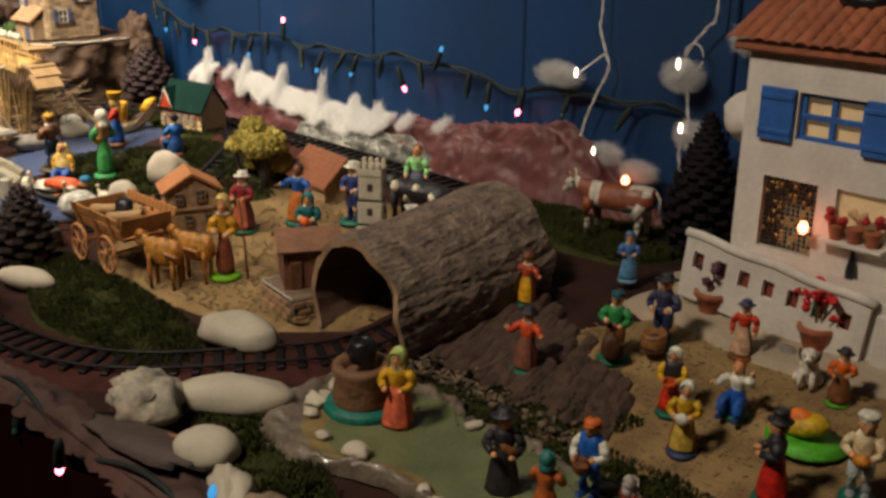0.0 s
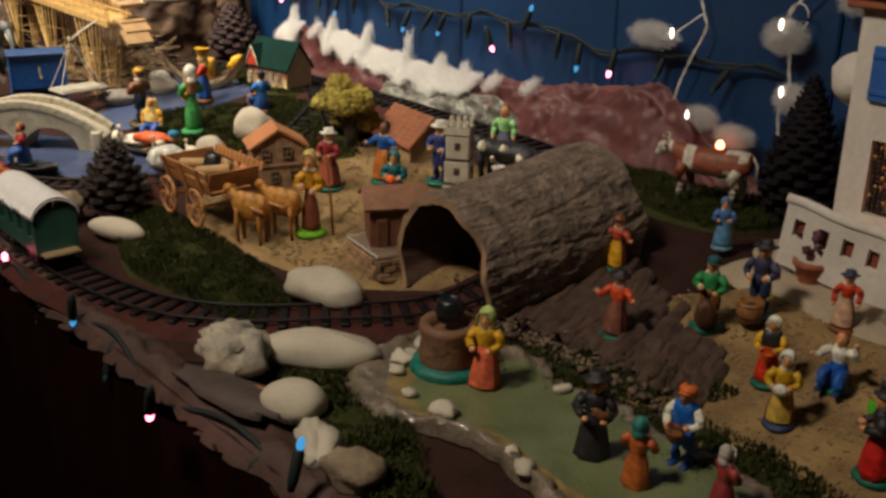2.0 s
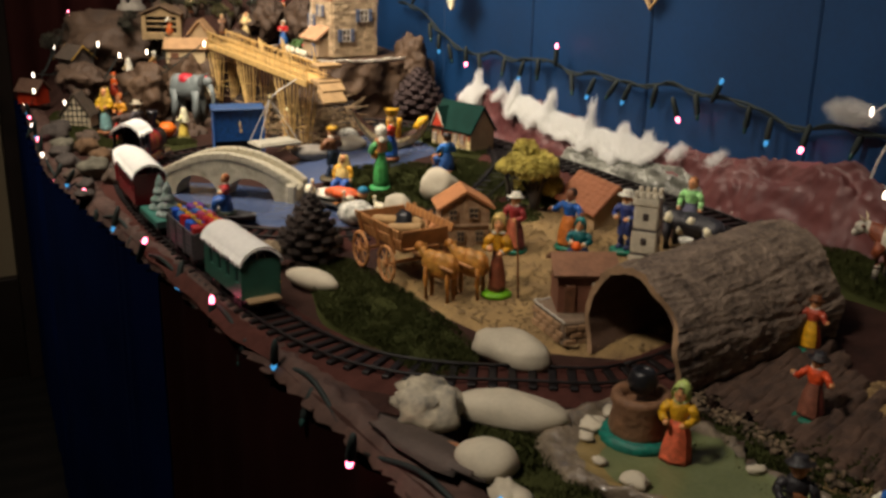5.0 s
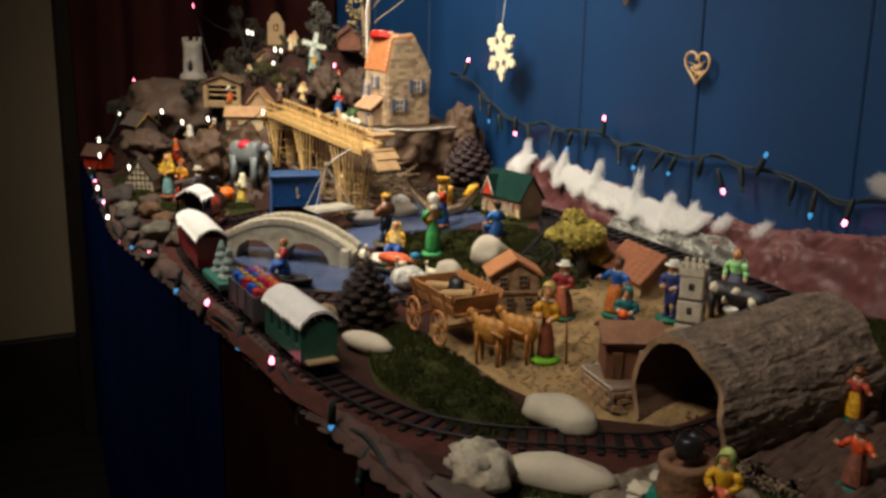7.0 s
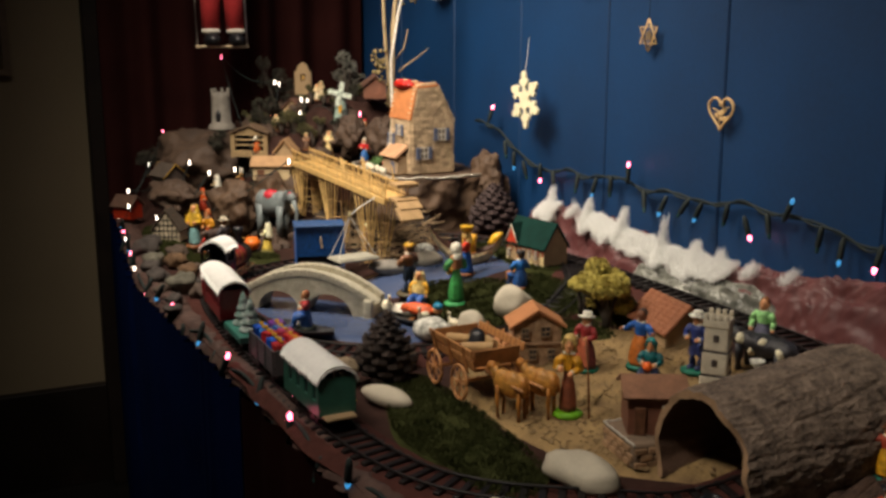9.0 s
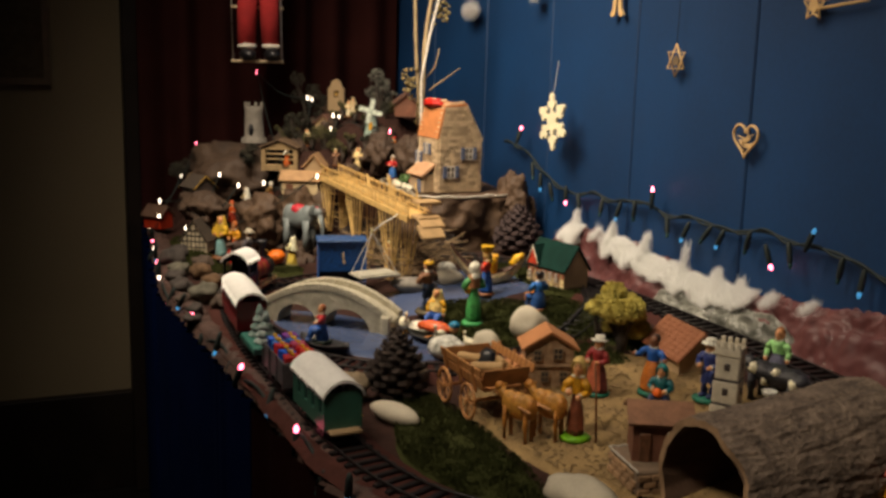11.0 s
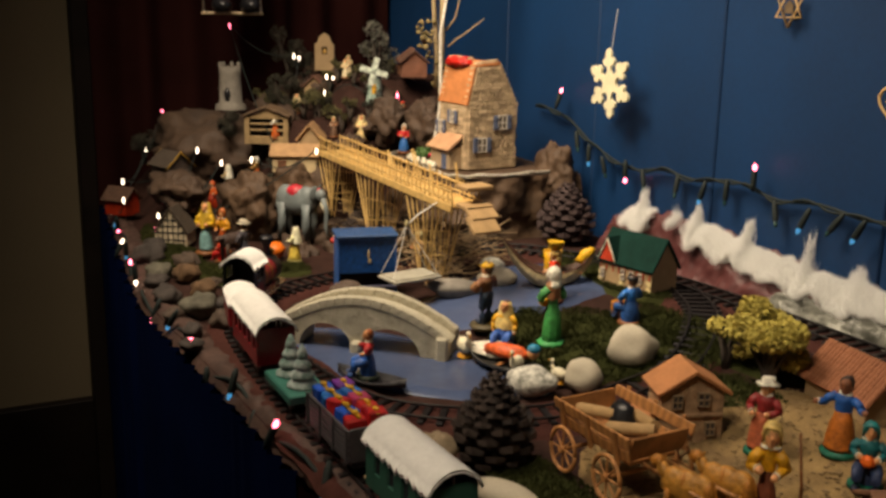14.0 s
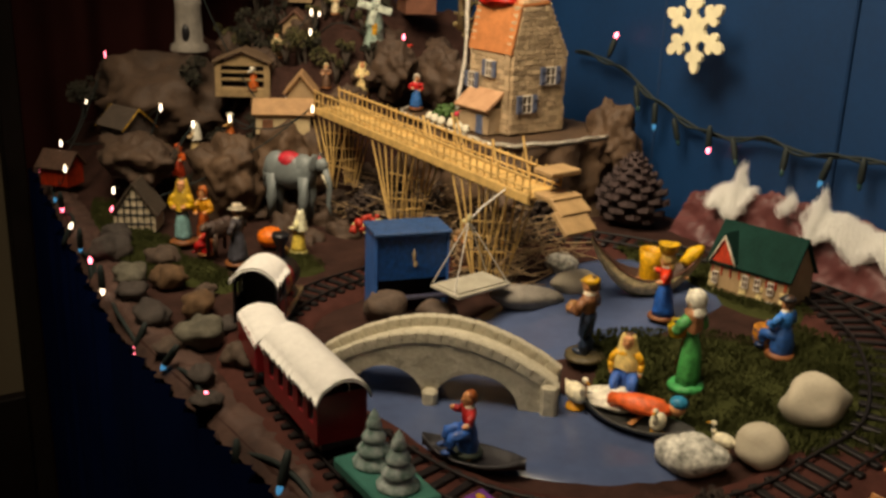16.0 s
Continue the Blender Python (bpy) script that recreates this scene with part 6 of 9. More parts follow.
# ---- rowing boat, quay group ----
def rowing_boat(x, y, rz, size, colour, label):
    prof = []
    s = Shape()
    n = 16
    vs, fs = [], []
    for i in range(n + 1):
        u = -1 + 2 * i / n
        w = (1 - abs(u) ** 2.4) * 0.40 + 0.012
        z = 0.16 + 0.16 * abs(u) ** 2.5
        for k, (yy, zz) in enumerate(((-w, z), (-w * 0.85, z * 0.45), (0, 0.02 + 0.05 * u * u), (w * 0.85, z * 0.45), (w, z), (w * 0.86, z), (w * 0.7, z * 0.5), (0, 0.06 + 0.05 * u * u), (-w * 0.7, z * 0.5), (-w * 0.86, z))):
            vs.append((u * size, yy * size, zz * size))
    for i in range(n):
        for k in range(10):
            a, b = i * 10 + k, i * 10 + (k + 1) % 10
            fs.append((a, b, b + 10, a + 10))
    boat = thing("rowing_boat", label, "boat", pose(x, y, ground(x, y) + 0.0035, 0, 0, rz))
    part("hull", s.add(vs, fs), colour, boat)
    part("seat", Shape().box((0, 0, 0.13 * size), (0.10 * size, 0.46 * size, 0.03 * size), b=0.001), WOOD, boat)


rowing_boat(-1.142, 0.502, 33, 0.047, paint(0.014, 0.016, 0.013), "small dark green rowing boat on the pond")
figure("seated clay rower in red shirt and blue trousers", -1.148, 0.500, 0.068, -20, (0.04, 0.09, 0.28), (0.26, 0.03, 0.03), skirt=False, sit=True, hair=(0.16, 0.06, 0.025), arms="out", base=(0.03, 0.04, 0.03), z=0.757)
rowing_boat(-1.120, 0.662, 20, 0.055, paint(0.02, 0.02, 0.018), "dark low wash board boat by the pond's edge")
s = Shape().ball((0, 0, 0.010), (0.026, 0.012, 0.009), 0, 12, 8, rough=0.2, seed=3).ball((0.030, 0.004, 0.012), 0.008, 1, 10, 8).ball((0.031, 0.004, 0.017), (0.0085, 0.0085, 0.006), 2, 10, 6).tube([(-0.01, 0, 0.012), (-0.03, 0.006, 0.006)], 0.007, 0, 7)
lone("baby_figurine", s, [paint(0.50, 0.12, 0.06), paint(0.50, 0.27, 0.15), paint(0.04, 0.16, 0.26)], "lying clay child in orange with a blue cap", "figurine", pose(-1.120, 0.668, 0.768, 0, 0, 35), "clay figurines")
s = Shape().ball((0, 0, 0), (0.030, 0.020, 0.006), 0, 14, 8, rough=0.4, seed=5)
lone("white_cloth", s, paint(0.60, 0.56, 0.48), "white washing spread on the bank", "cloth", pose(-1.155, 0.665, 0.770, 8, 0, 30))


def goose(x, y, rz, h, label):
    s = Shape().ball((0, 0, 0.42), (0.42, 0.24, 0.27), 0, 12, 8).tube([(0.30, 0, 0.5), (0.40, 0, 0.72), (0.38, 0, 0.90)], 0.10, 0, 8, r1=0.075).ball((0.40, 0, 0.93), (0.11, 0.085, 0.09), 0, 9, 7).cone((0.48, 0, 0.92), (0.66, 0, 0.88), 0.04, 0.01, 1, 7).cone((-0.36, 0, 0.45), (-0.58, 0, 0.55), 0.12, 0.02, 0, 8).lathe([(0.26, 0), (0.24, 0.08), (0.02, 0.2)], 1, 10)
    s.v = [(a * h, b * h, c * h) for a, b, c in s.v]
    lone("goose_figurine", s, [paint(0.58, 0.54, 0.42), paint(0.42, 0.22, 0.05)], label, "figurine", pose(x, y, ground(x, y) + 0.004, 0, 0, rz), "goose figurines")


goose(-1.178, 0.640, -10, 0.036, "white clay goose with raised neck")
goose(-1.098, 0.667, -60, 0.030, "small white clay goose at the water")
goose(-1.043, 0.690, 200, 0.026, "small white clay goose between stones")


def beast(name, label, x, y, rz, L, H, body_m, spots_m, z=None, horns=False, trunk=False, long_neck=False, extra=None, category="figurine"):
    """A four-legged animal ornament in one mesh, nose to local +x."""
    s = Shape()
    s.ball((0, 0, 0.66 * H), (0.44 * L, 0.16 * L, 0.245 * H), 0, 20, 12, rough=0.12, seed=L * 40)
    s.ball((0.22 * L, 0, 0.69 * H), (0.22 * L, 0.14 * L, 0.225 * H), 0, 14, 10)
    s.ball((-0.23 * L, 0, 0.68 * H), (0.22 * L, 0.15 * L, 0.235 * H), 0, 14, 10)
    if not trunk:
        s.ball((-0.02 * L, 0, 0.56 * H), (0.30 * L, 0.145 * L, 0.17 * H), 1, 14, 8)
        s.ball((-0.33 * L, 0, 0.66 * H), (0.125 * L, 0.150 * L, 0.215 * H), 1, 14, 8)
        s.ball((0.04 * L, 0, 0.74 * H), (0.07 * L, 0.162 * L, 0.17 * H), 1, 12, 8)
    fat = 0.075 if trunk else 0.045
    for sx in (0.27, -0.28):
        for sy in (-1, 1):
            s.tube([(sx * L, sy * 0.10 * L, 0.62 * H), (sx * L + 0.01 * L, sy * 0.105 * L, 0.30 * H), (sx * L, sy * 0.105 * L, 0.0)], fat * L * 1.25, 0 if trunk else 1, 8, r1=fat * L)
    hx, hz = (0.47 * L, 0.92 * H) if long_neck else (0.47 * L, 0.80 * H)
    s.tube([(0.30 * L, 0, 0.74 * H), (0.40 * L, 0, 0.80 * H), (hx, 0, hz)], 0.10 * L, 0, 9, r1=0.085 * L)
    s.ball((hx + 0.05 * L, 0, hz), (0.12 * L, 0.085 * L, 0.10 * H), 1 if not trunk else 0, 12, 8, rot=(0, 25, 0))
    for sy in (-1, 1):
        s.ball((hx - 0.02 * L, sy * 0.10 * L, hz + 0.03 * H), (0.02 * L, 0.11 * L if trunk else 0.05 * L, 0.13 * H if trunk else 0.03 * H), 0, 9, 6, rot=(sy * 15, 0, sy * 20))
        if horns:
            s.tube([(hx, sy * 0.05 * L, hz + 0.06 * H), (hx + 0.02 * L, sy * 0.11 * L, hz + 0.12 * H)], 0.012 * L, 2, 6, r1=0.004 * L)
    if trunk:
        s.tube([(hx + 0.10 * L, 0, hz - 0.02 * H), (hx + 0.19 * L, 0, 0.55 * H), (hx + 0.17 * L, 0, 0.25 * H), (hx + 0.22 * L, 0, 0.12 * H)], 0.055 * L, 0, 9, r1=0.022 * L)
        for sy in (-1, 1):
            s.tube([(hx + 0.10 * L, sy * 0.06 * L, hz - 0.12 * H), (hx + 0.20 * L, sy * 0.07 * L, 0.50 * H)], 0.014 * L, 2, 6, r1=0.005 * L)
        s.ball((-0.02 * L, 0, 0.80 * H), (0.20 * L, 0.155 * L, 0.13 * H), 3, 14, 8)
        s.ball((hx + 0.02 * L, 0, hz + 0.07 * H), (0.06 * L, 0.05 * L, 0.04 * H), 3, 10, 6)
    for px, pz, pr in extra or ():
        s.ball((px * L, 0.118 * L, pz * H), (pr * L, 0.055 * L, pr * 1.1 * L), 2, 10, 7, rough=0.5, seed=px * 9)
    s.tube([(-0.42 * L, 0, 0.80 * H), (-0.48 * L, 0, 0.6 * H), (-0.47 * L, 0, 0.35 * H)], 0.014 * L, 1, 6)
    lone(name, s, [body_m, spots_m, paint(0.6, 0.55, 0.42), paint(0.34, 0.04, 0.05)], label, category, pose(x, y, (ground(x, y) if z is None else z) + 0.003, 0, 0, rz), "animal ornaments")


def standing_cow():
    """Nose to local +x; brown coat, white head, belly, back line and legs."""
    s = Shape()
    L, H = 0.094, 0.062
    rows = ((-0.47, 0.72, 0.06, 0.12), (-0.44, 0.70, 0.13, 0.19), (-0.34, 0.68, 0.165, 0.235), (-0.18, 0.66, 0.165, 0.235), (0.0, 0.645, 0.170, 0.235), (0.16, 0.65, 0.160, 0.235), (0.28, 0.68, 0.140, 0.225), (0.37, 0.74, 0.100, 0.175), (0.44, 0.80, 0.075, 0.125), (0.50, 0.83, 0.062, 0.105))
    v, f, mi, seg = [], [], [], 20
    for x, zc, ry, rz in rows:
        for i in range(seg):
            a = 2 * math.pi * i / seg
            v.append((x * L, ry * L * math.cos(a) * (1.0 if math.sin(a) < 0 else 0.86), (zc + rz * math.sin(a)) * H))
    for q in range(len(rows) - 1):
        for i in range(seg):
            k = (i + 1) % seg
            f.append((q * seg + i, q * seg + k, (q + 1) * seg + k, (q + 1) * seg + i))
    f += [tuple(reversed(range(seg))), tuple(range((len(rows) - 1) * seg, len(rows) * seg))]
    s.add(v, f)
    for q in range(len(f)):
        c = [v[k] for k in f[q]]
        x, zz = sum(p[0] for p in c) / len(c) / L, sum(p[2] for p in c) / len(c) / H
        b = noise.noise(Vector((x * 4.5, zz * 3, 1.0)))
        if x > 0.42 or zz < 0.50 + 0.06 * b or b > 0.34 or abs(x - 0.20 - 0.25 * (zz - 0.7) - 0.08 * b) < 0.03:
            s.mi[q] = 1
    for sx in (0.27, -0.33):
        for sy in (-1, 1):
            st = 0.03 * sy
            s.tube([(sx * L, sy * 0.095 * L, 0.62 * H), ((sx + 0.02 + st) * L, sy * 0.105 * L, 0.42 * H), ((sx - 0.01 + st) * L, sy * 0.10 * L, 0.20 * H), ((sx + st) * L, sy * 0.10 * L, 0.03 * H)], 0.075 * L, 0 if sx > 0 else 1, 9, r1=0.030 * L)
            s.tube([((sx - 0.01 + st) * L, sy * 0.10 * L, 0.24 * H), ((sx + st) * L, sy * 0.10 * L, 0.03 * H)], 0.036 * L, 1, 8, r1=0.032 * L)
            s.cone(((sx + st) * L, sy * 0.10 * L, 0.0), ((sx + st) * L, sy * 0.10 * L, 0.05 * H), 0.040 * L, 0.034 * L, 3, 8)
    s.ball((0.545 * L, 0, 0.80 * H), (0.085 * L, 0.062 * L, 0.115 * H), 1, 12, 9, rot=(0, 35, 0))
    s.ball((0.600 * L, 0, 0.70 * H), (0.052 * L, 0.046 * L, 0.070 * H), 1, 10, 8, rot=(0, 35, 0))
    for sy in (-1, 1):
        s.ball((0.50 * L, sy * 0.095 * L, 0.86 * H), (0.022 * L, 0.050 * L, 0.026 * H), 0, 8, 6, rot=(sy * 18, 0, 0))
        s.tube([(0.51 * L, sy * 0.035 * L, 0.92 * H), (0.52 * L, sy * 0.085 * L, 0.98 * H), (0.55 * L, sy * 0.100 * L, 1.04 * H)], 0.014 * L, 2, 6, r1=0.005 * L)
        s.ball((0.565 * L, sy * 0.056 * L, 0.82 * H), (0.010 * L, 0.008 * L, 0.011 * L), 3, 6, 5)
    s.ball((-0.16 * L, 0, 0.40 * H), (0.075 * L, 0.07 * L, 0.07 * H), 1, 10, 7)
    s.tube([(-0.46 * L, 0, 0.84 * H), (-0.52 * L, 0, 0.70 * H), (-0.53 * L, 0.01 * L, 0.40 * H)], 0.016 * L, 1, 6)
    lone("cow_figurine", s, [paint(0.15, 0.050, 0.028), paint(0.42, 0.39, 0.33), paint(0.5, 0.44, 0.30), paint(0.02, 0.016, 0.014)], "brown and white plastic cow standing on the moss", "figurine", pose(-0.415, 0.985, 0.812, 0, 0, 200), "animal ornaments")


standing_cow()
beast("cow_figurine", "lying black and white plastic cow", -0.630, 0.888, 195, 0.094, 0.050, paint(0.012, 0.012, 0.013), paint(0.03, 0.03, 0.03), z=0.795, extra=((0.26, 0.76, 0.07), (-0.06, 0.80, 0.055), (-0.30, 0.62, 0.075), (0.08, 0.52, 0.05)))
for px, py in ((-0.606, 0.858), (-0.584, 0.850)):
    s = Shape().lathe([(0.003, 0), (0.008, 0.007), (0.009, 0.010), (0.007, 0.010), (0.002, 0.004)], 0, 12)
    lone("white_bowl", s, paint(0.62, 0.60, 0.54), "tiny white bowl beside the dark cow", "bowl", pose(px, py, ground(px, py) + 0.022))
beast("elephant_figurine", "grey resin elephant with a red saddle cloth", -1.856, 0.654, 34, 0.098, 0.106, ELEPHANT, ELEPHANT, trunk=True, z=0.757)
s = Shape().ball((0, 0.004, 0.011), (0.0085, 0.010, 0.012), 0, 12, 9).ball((0, -0.002, 0.018), (0.0070, 0.0070, 0.010), 0, 12, 9).ball((0, -0.006, 0.028), (0.0066, 0.0070, 0.0066), 0, 12, 9).ball((0, -0.0125, 0.0265), (0.0032, 0.0042, 0.0030), 0, 9, 7).ball((0, -0.0165, 0.0275), 0.0012, 1, 6, 5)
for sx in (-1, 1):
    s.tube([(sx * 0.0045, -0.006, 0.016), (sx * 0.0048, -0.0085, 0.008), (sx * 0.0048, -0.0095, 0.001)], 0.0026, 0, 8, r1=0.0020)
    s.ball((sx * 0.0085, 0.003, 0.005), (0.0034, 0.0062, 0.0045), 0, 9, 7)
    s.ball((sx * 0.0066, -0.004, 0.0275), (0.0020, 0.0034, 0.0056), 1, 8, 6, rot=(0, sx * 14, 0))
    s.ball((sx * 0.0027, -0.0118, 0.0298), 0.0010, 1, 6, 5)
lone("dog_figurine", s, [paint(0.56, 0.52, 0.45), paint(0.05, 0.03, 0.022)], "sitting white dog with drooping dark ears", "figurine", pose(-0.102, 0.834, ground(-0.102, 0.834) + 0.005, 0, 0, 20), "animal ornaments")
beast("camel_figurine", "dark brown resin beast kneeling on the hillside", -1.745, 0.505, -60, 0.06, 0.05, paint(0.05, 0.035, 0.03), paint(0.06, 0.04, 0.03), z=0.757)
for px, py in ((-0.722, 0.606), (-0.714, 0.640)):
    beast("horse_figurine", "light brown wooden cart horse", px, py, 205, 0.054, 0.062, paint(0.32, 0.17, 0.06), paint(0.28, 0.13, 0.045), long_neck=True)


# ---- farm cart ----
def cart():
    m = pose(-0.822, 0.611, ground(-0.822, 0.611) + 0.010, 0, 0, 2) @ Matrix.Diagonal((0.92, 0.90, 1.0, 1))
    c = thing("farm_cart", "light wooden farm cart loaded with small logs", "cart", m)
    part("floor_board", Shape().box((0, 0, 0.036), (0.100, 0.056, 0.004), b=0.0008), WOOD, c)
    for sgn in (-1, 1):
        for k in range(2):
            part("side_plank", Shape().box((0.002, sgn * (0.034 + 0.005 * k), 0.045 + 0.0145 * k), (0.110 + 0.008 * k, 0.003, 0.0105), rot=(-sgn * 14, 0, 0), b=0.0007), WOOD, c)
        for x in (-0.042, 0.0, 0.042):
            part("side_post", Shape().box((x, sgn * 0.040, 0.050), (0.005, 0.003, 0.034), rot=(-sgn * 14, 0, 0), b=0.0006), WOOD, c)
    for x in (-0.052, 0.056):
        part("end_plank", Shape().box((x, 0, 0.052), (0.003, 0.068, 0.022), rot=(0, -14 if x < 0 else 14, 0), b=0.0007), WOOD, c)
    for x in (-0.034, 0.036):
        part("axle", Shape().cone((x, -0.044, 0.021), (x, 0.044, 0.021), 0.002, 0.002), WOOD, c)
        for sgn in (-1, 1):
            w = Shape()
            pts = [(x + 0.0205 * math.cos(a * 0.3142), sgn * 0.044, 0.021 + 0.0205 * math.sin(a * 0.3142)) for a in range(21)]
            w.tube(pts, 0.0022, 0, 6)
            wheel = part("wheel", w, WOOD, c)
            for a in range(8):
                t = a * math.pi / 4
                part("spoke", Shape().cone((x, sgn * 0.044, 0.021), (x + 0.0195 * math.cos(t), sgn * 0.044, 0.021 + 0.0195 * math.sin(t)), 0.0012, 0.0009, 0, 5), WOOD, wheel)
            part("hub", Shape().cone((x, sgn * 0.041, 0.021), (x, sgn * 0.048, 0.021), 0.004, 0.0035), WOOD, wheel)
    for sgn in (-1, 1):
        part("shaft", Shape().tube([(0.050, sgn * 0.012, 0.034), (0.10, sgn * 0.014, 0.034), (0.145, sgn * 0.015, 0.036)], 0.002, 0, 6), WOOD, c)
    rnd = random.Random(3)
    for i, (x, y, z, a) in enumerate(((-0.028, -0.008, 0.050, 12), (0.024, 0.010, 0.056, -20), (0.030, -0.012, 0.054, 30))):
        dx, dy = 0.024 * math.cos(math.radians(a)), 0.024 * math.sin(math.radians(a))
        part("log", Shape().cone((x - dx, y - dy, z), (x + dx, y + dy, z + 0.008), 0.0062, 0.0058, 0, 10), mat("peeled_log", (0.38, 0.24, 0.10), 0.7, var=0.2, scale=60, bump=0.3), c, "short peeled log")
    part("dark_sack", Shape().ball((-0.004, 0.004, 0.056), (0.016, 0.014, 0.013), 0, 12, 8, rough=0.4, seed=3), BLACK, c, "small dark sack")


cart()


# ---- pine cones ----
def pine_cone(x, y, h, r, label, tilt=0.0, z=None, seed=1, skin=None):
    skin = skin or CONE_M
    c = thing("pine_cone", label, "pine cone", pose(x, y, (ground(x, y) if z is None else z), tilt, 0, seed * 40))
    part("core", Shape().lathe([(r * 0.35, 0), (r * 0.6, h * 0.12), (r * 0.62, h * 0.35), (r * 0.4, h * 0.7), (r * 0.12, h * 0.95), (0.001, h)], 0, 12), skin, c)
    v = [(-0.32, 0, 0.05), (0.32, 0, 0.05), (0.52, 0.85, 0.10), (0, 1.12, 0.16), (-0.52, 0.85, 0.10), (-0.28, 0, -0.07), (0.28, 0, -0.07), (0.46, 0.85, -0.06), (0, 1.05, -0.10), (-0.46, 0.85, -0.06)]
    f = [(0, 1, 2, 3, 4), (9, 8, 7, 6, 5), (1, 6, 7, 2), (2, 7, 8, 3), (3, 8, 9, 4), (4, 9, 5, 0)]
    mesh = None
    n = 84 if h < 0.12 else 150
    for i in range(n):
        u = (i + 0.5) / n
        zz = h * (0.04 + 0.92 * u)
        rr = r * (0.62 + 0.38 * math.sin(min(u * 3.0 + 0.35, 1.57))) * (1 - 0.86 * max(0, u - 0.22) / 0.78) ** 0.85
        a = i * 2.39996
        sc = max(rr, 0.006) * (0.62 if h < 0.12 else 0.52)
        m = pose(math.cos(a) * rr * 0.42, math.sin(a) * rr * 0.42, zz, 0, 0, math.degrees(a) - 90) @ pose(0, 0, 0, 8 + 50 * u) @ Matrix.Diagonal((sc * 0.8, sc * 1.0, sc * 1.1, 1))
        if mesh is None:
            mesh = part("cone_scale", Shape().add(v, f, 0, False), skin, c, "", m).data
        else:
            share("cone_scale", mesh, c, m)


pine_cone(-0.910, 0.530, 0.092, 0.043, "dark upright pine cone standing like a fir tree")
pine_cone(-1.520, 1.008, 0.098, 0.052, "large open brown pine cone by the cliff", z=0.797, seed=2, skin=mat("mauve_cone_scale", (0.026, 0.015, 0.015), 0.8, scale=70, bump=0.5, col2=(0.095, 0.062, 0.058), island=0.4))
# the last cone here has its shade put into a near-black scale colour
pine_cone(-0.338, 1.036, 0.155, 0.050, "very large pine cone, coloured dark for shade, beside the white house", z=0.797, seed=3, skin=mat("shaded_cone_scale", (0.007, 0.006, 0.008), 0.85, scale=60, bump=0.4, col2=(0.020, 0.016, 0.018), spec=0.1))
pine_cone(-1.700, 0.800, 0.07, 0.036, "brown pine cone under the straw bridge", z=0.752, seed=4)
pine_cone(-1.660, 0.855, 0.06, 0.034, "brown pine cone under the straw bridge", z=0.76, seed=5)
pine_cone(-1.770, 0.735, 0.06, 0.034, "brown pine cone at the foot of the terrace", z=0.76, seed=6)

# broken rock faces on the hillside
rnd = random.Random(77)
for i in range(14):
    x, y = rnd.uniform(-2.0, -1.76), rnd.uniform(0.66, 0.90)
    x = -1.77 - 0.18 * (i % 4) / 3 - 0.02 * rnd.random()
    y = 0.64 + 0.035 * (i // 2) * 0.9
    zz = ground(x, y)
    crumpled_rock("hill_rock", (x, y, zz - 0.012), (rnd.uniform(0.022, 0.042), rnd.uniform(0.02, 0.032), rnd.uniform(0.018, 0.034)), "dark broken paper rock on the hillside", 30.0 + i, mat("dark_rock_paper", (0.024, 0.015, 0.011)), 0.6, 24)
pine_cone(-1.720, 0.835, 0.075, 0.040, "brown open pine cone under the bridge", z=0.757, seed=7)
pine_cone(-1.800, 0.790, 0.065, 0.036, "brown open pine cone beside the terrace wall", z=0.765, seed=8)
pine_cone(-1.590, 0.880, 0.070, 0.040, "brown open pine cone at the cliff foot", z=0.785, seed=9)


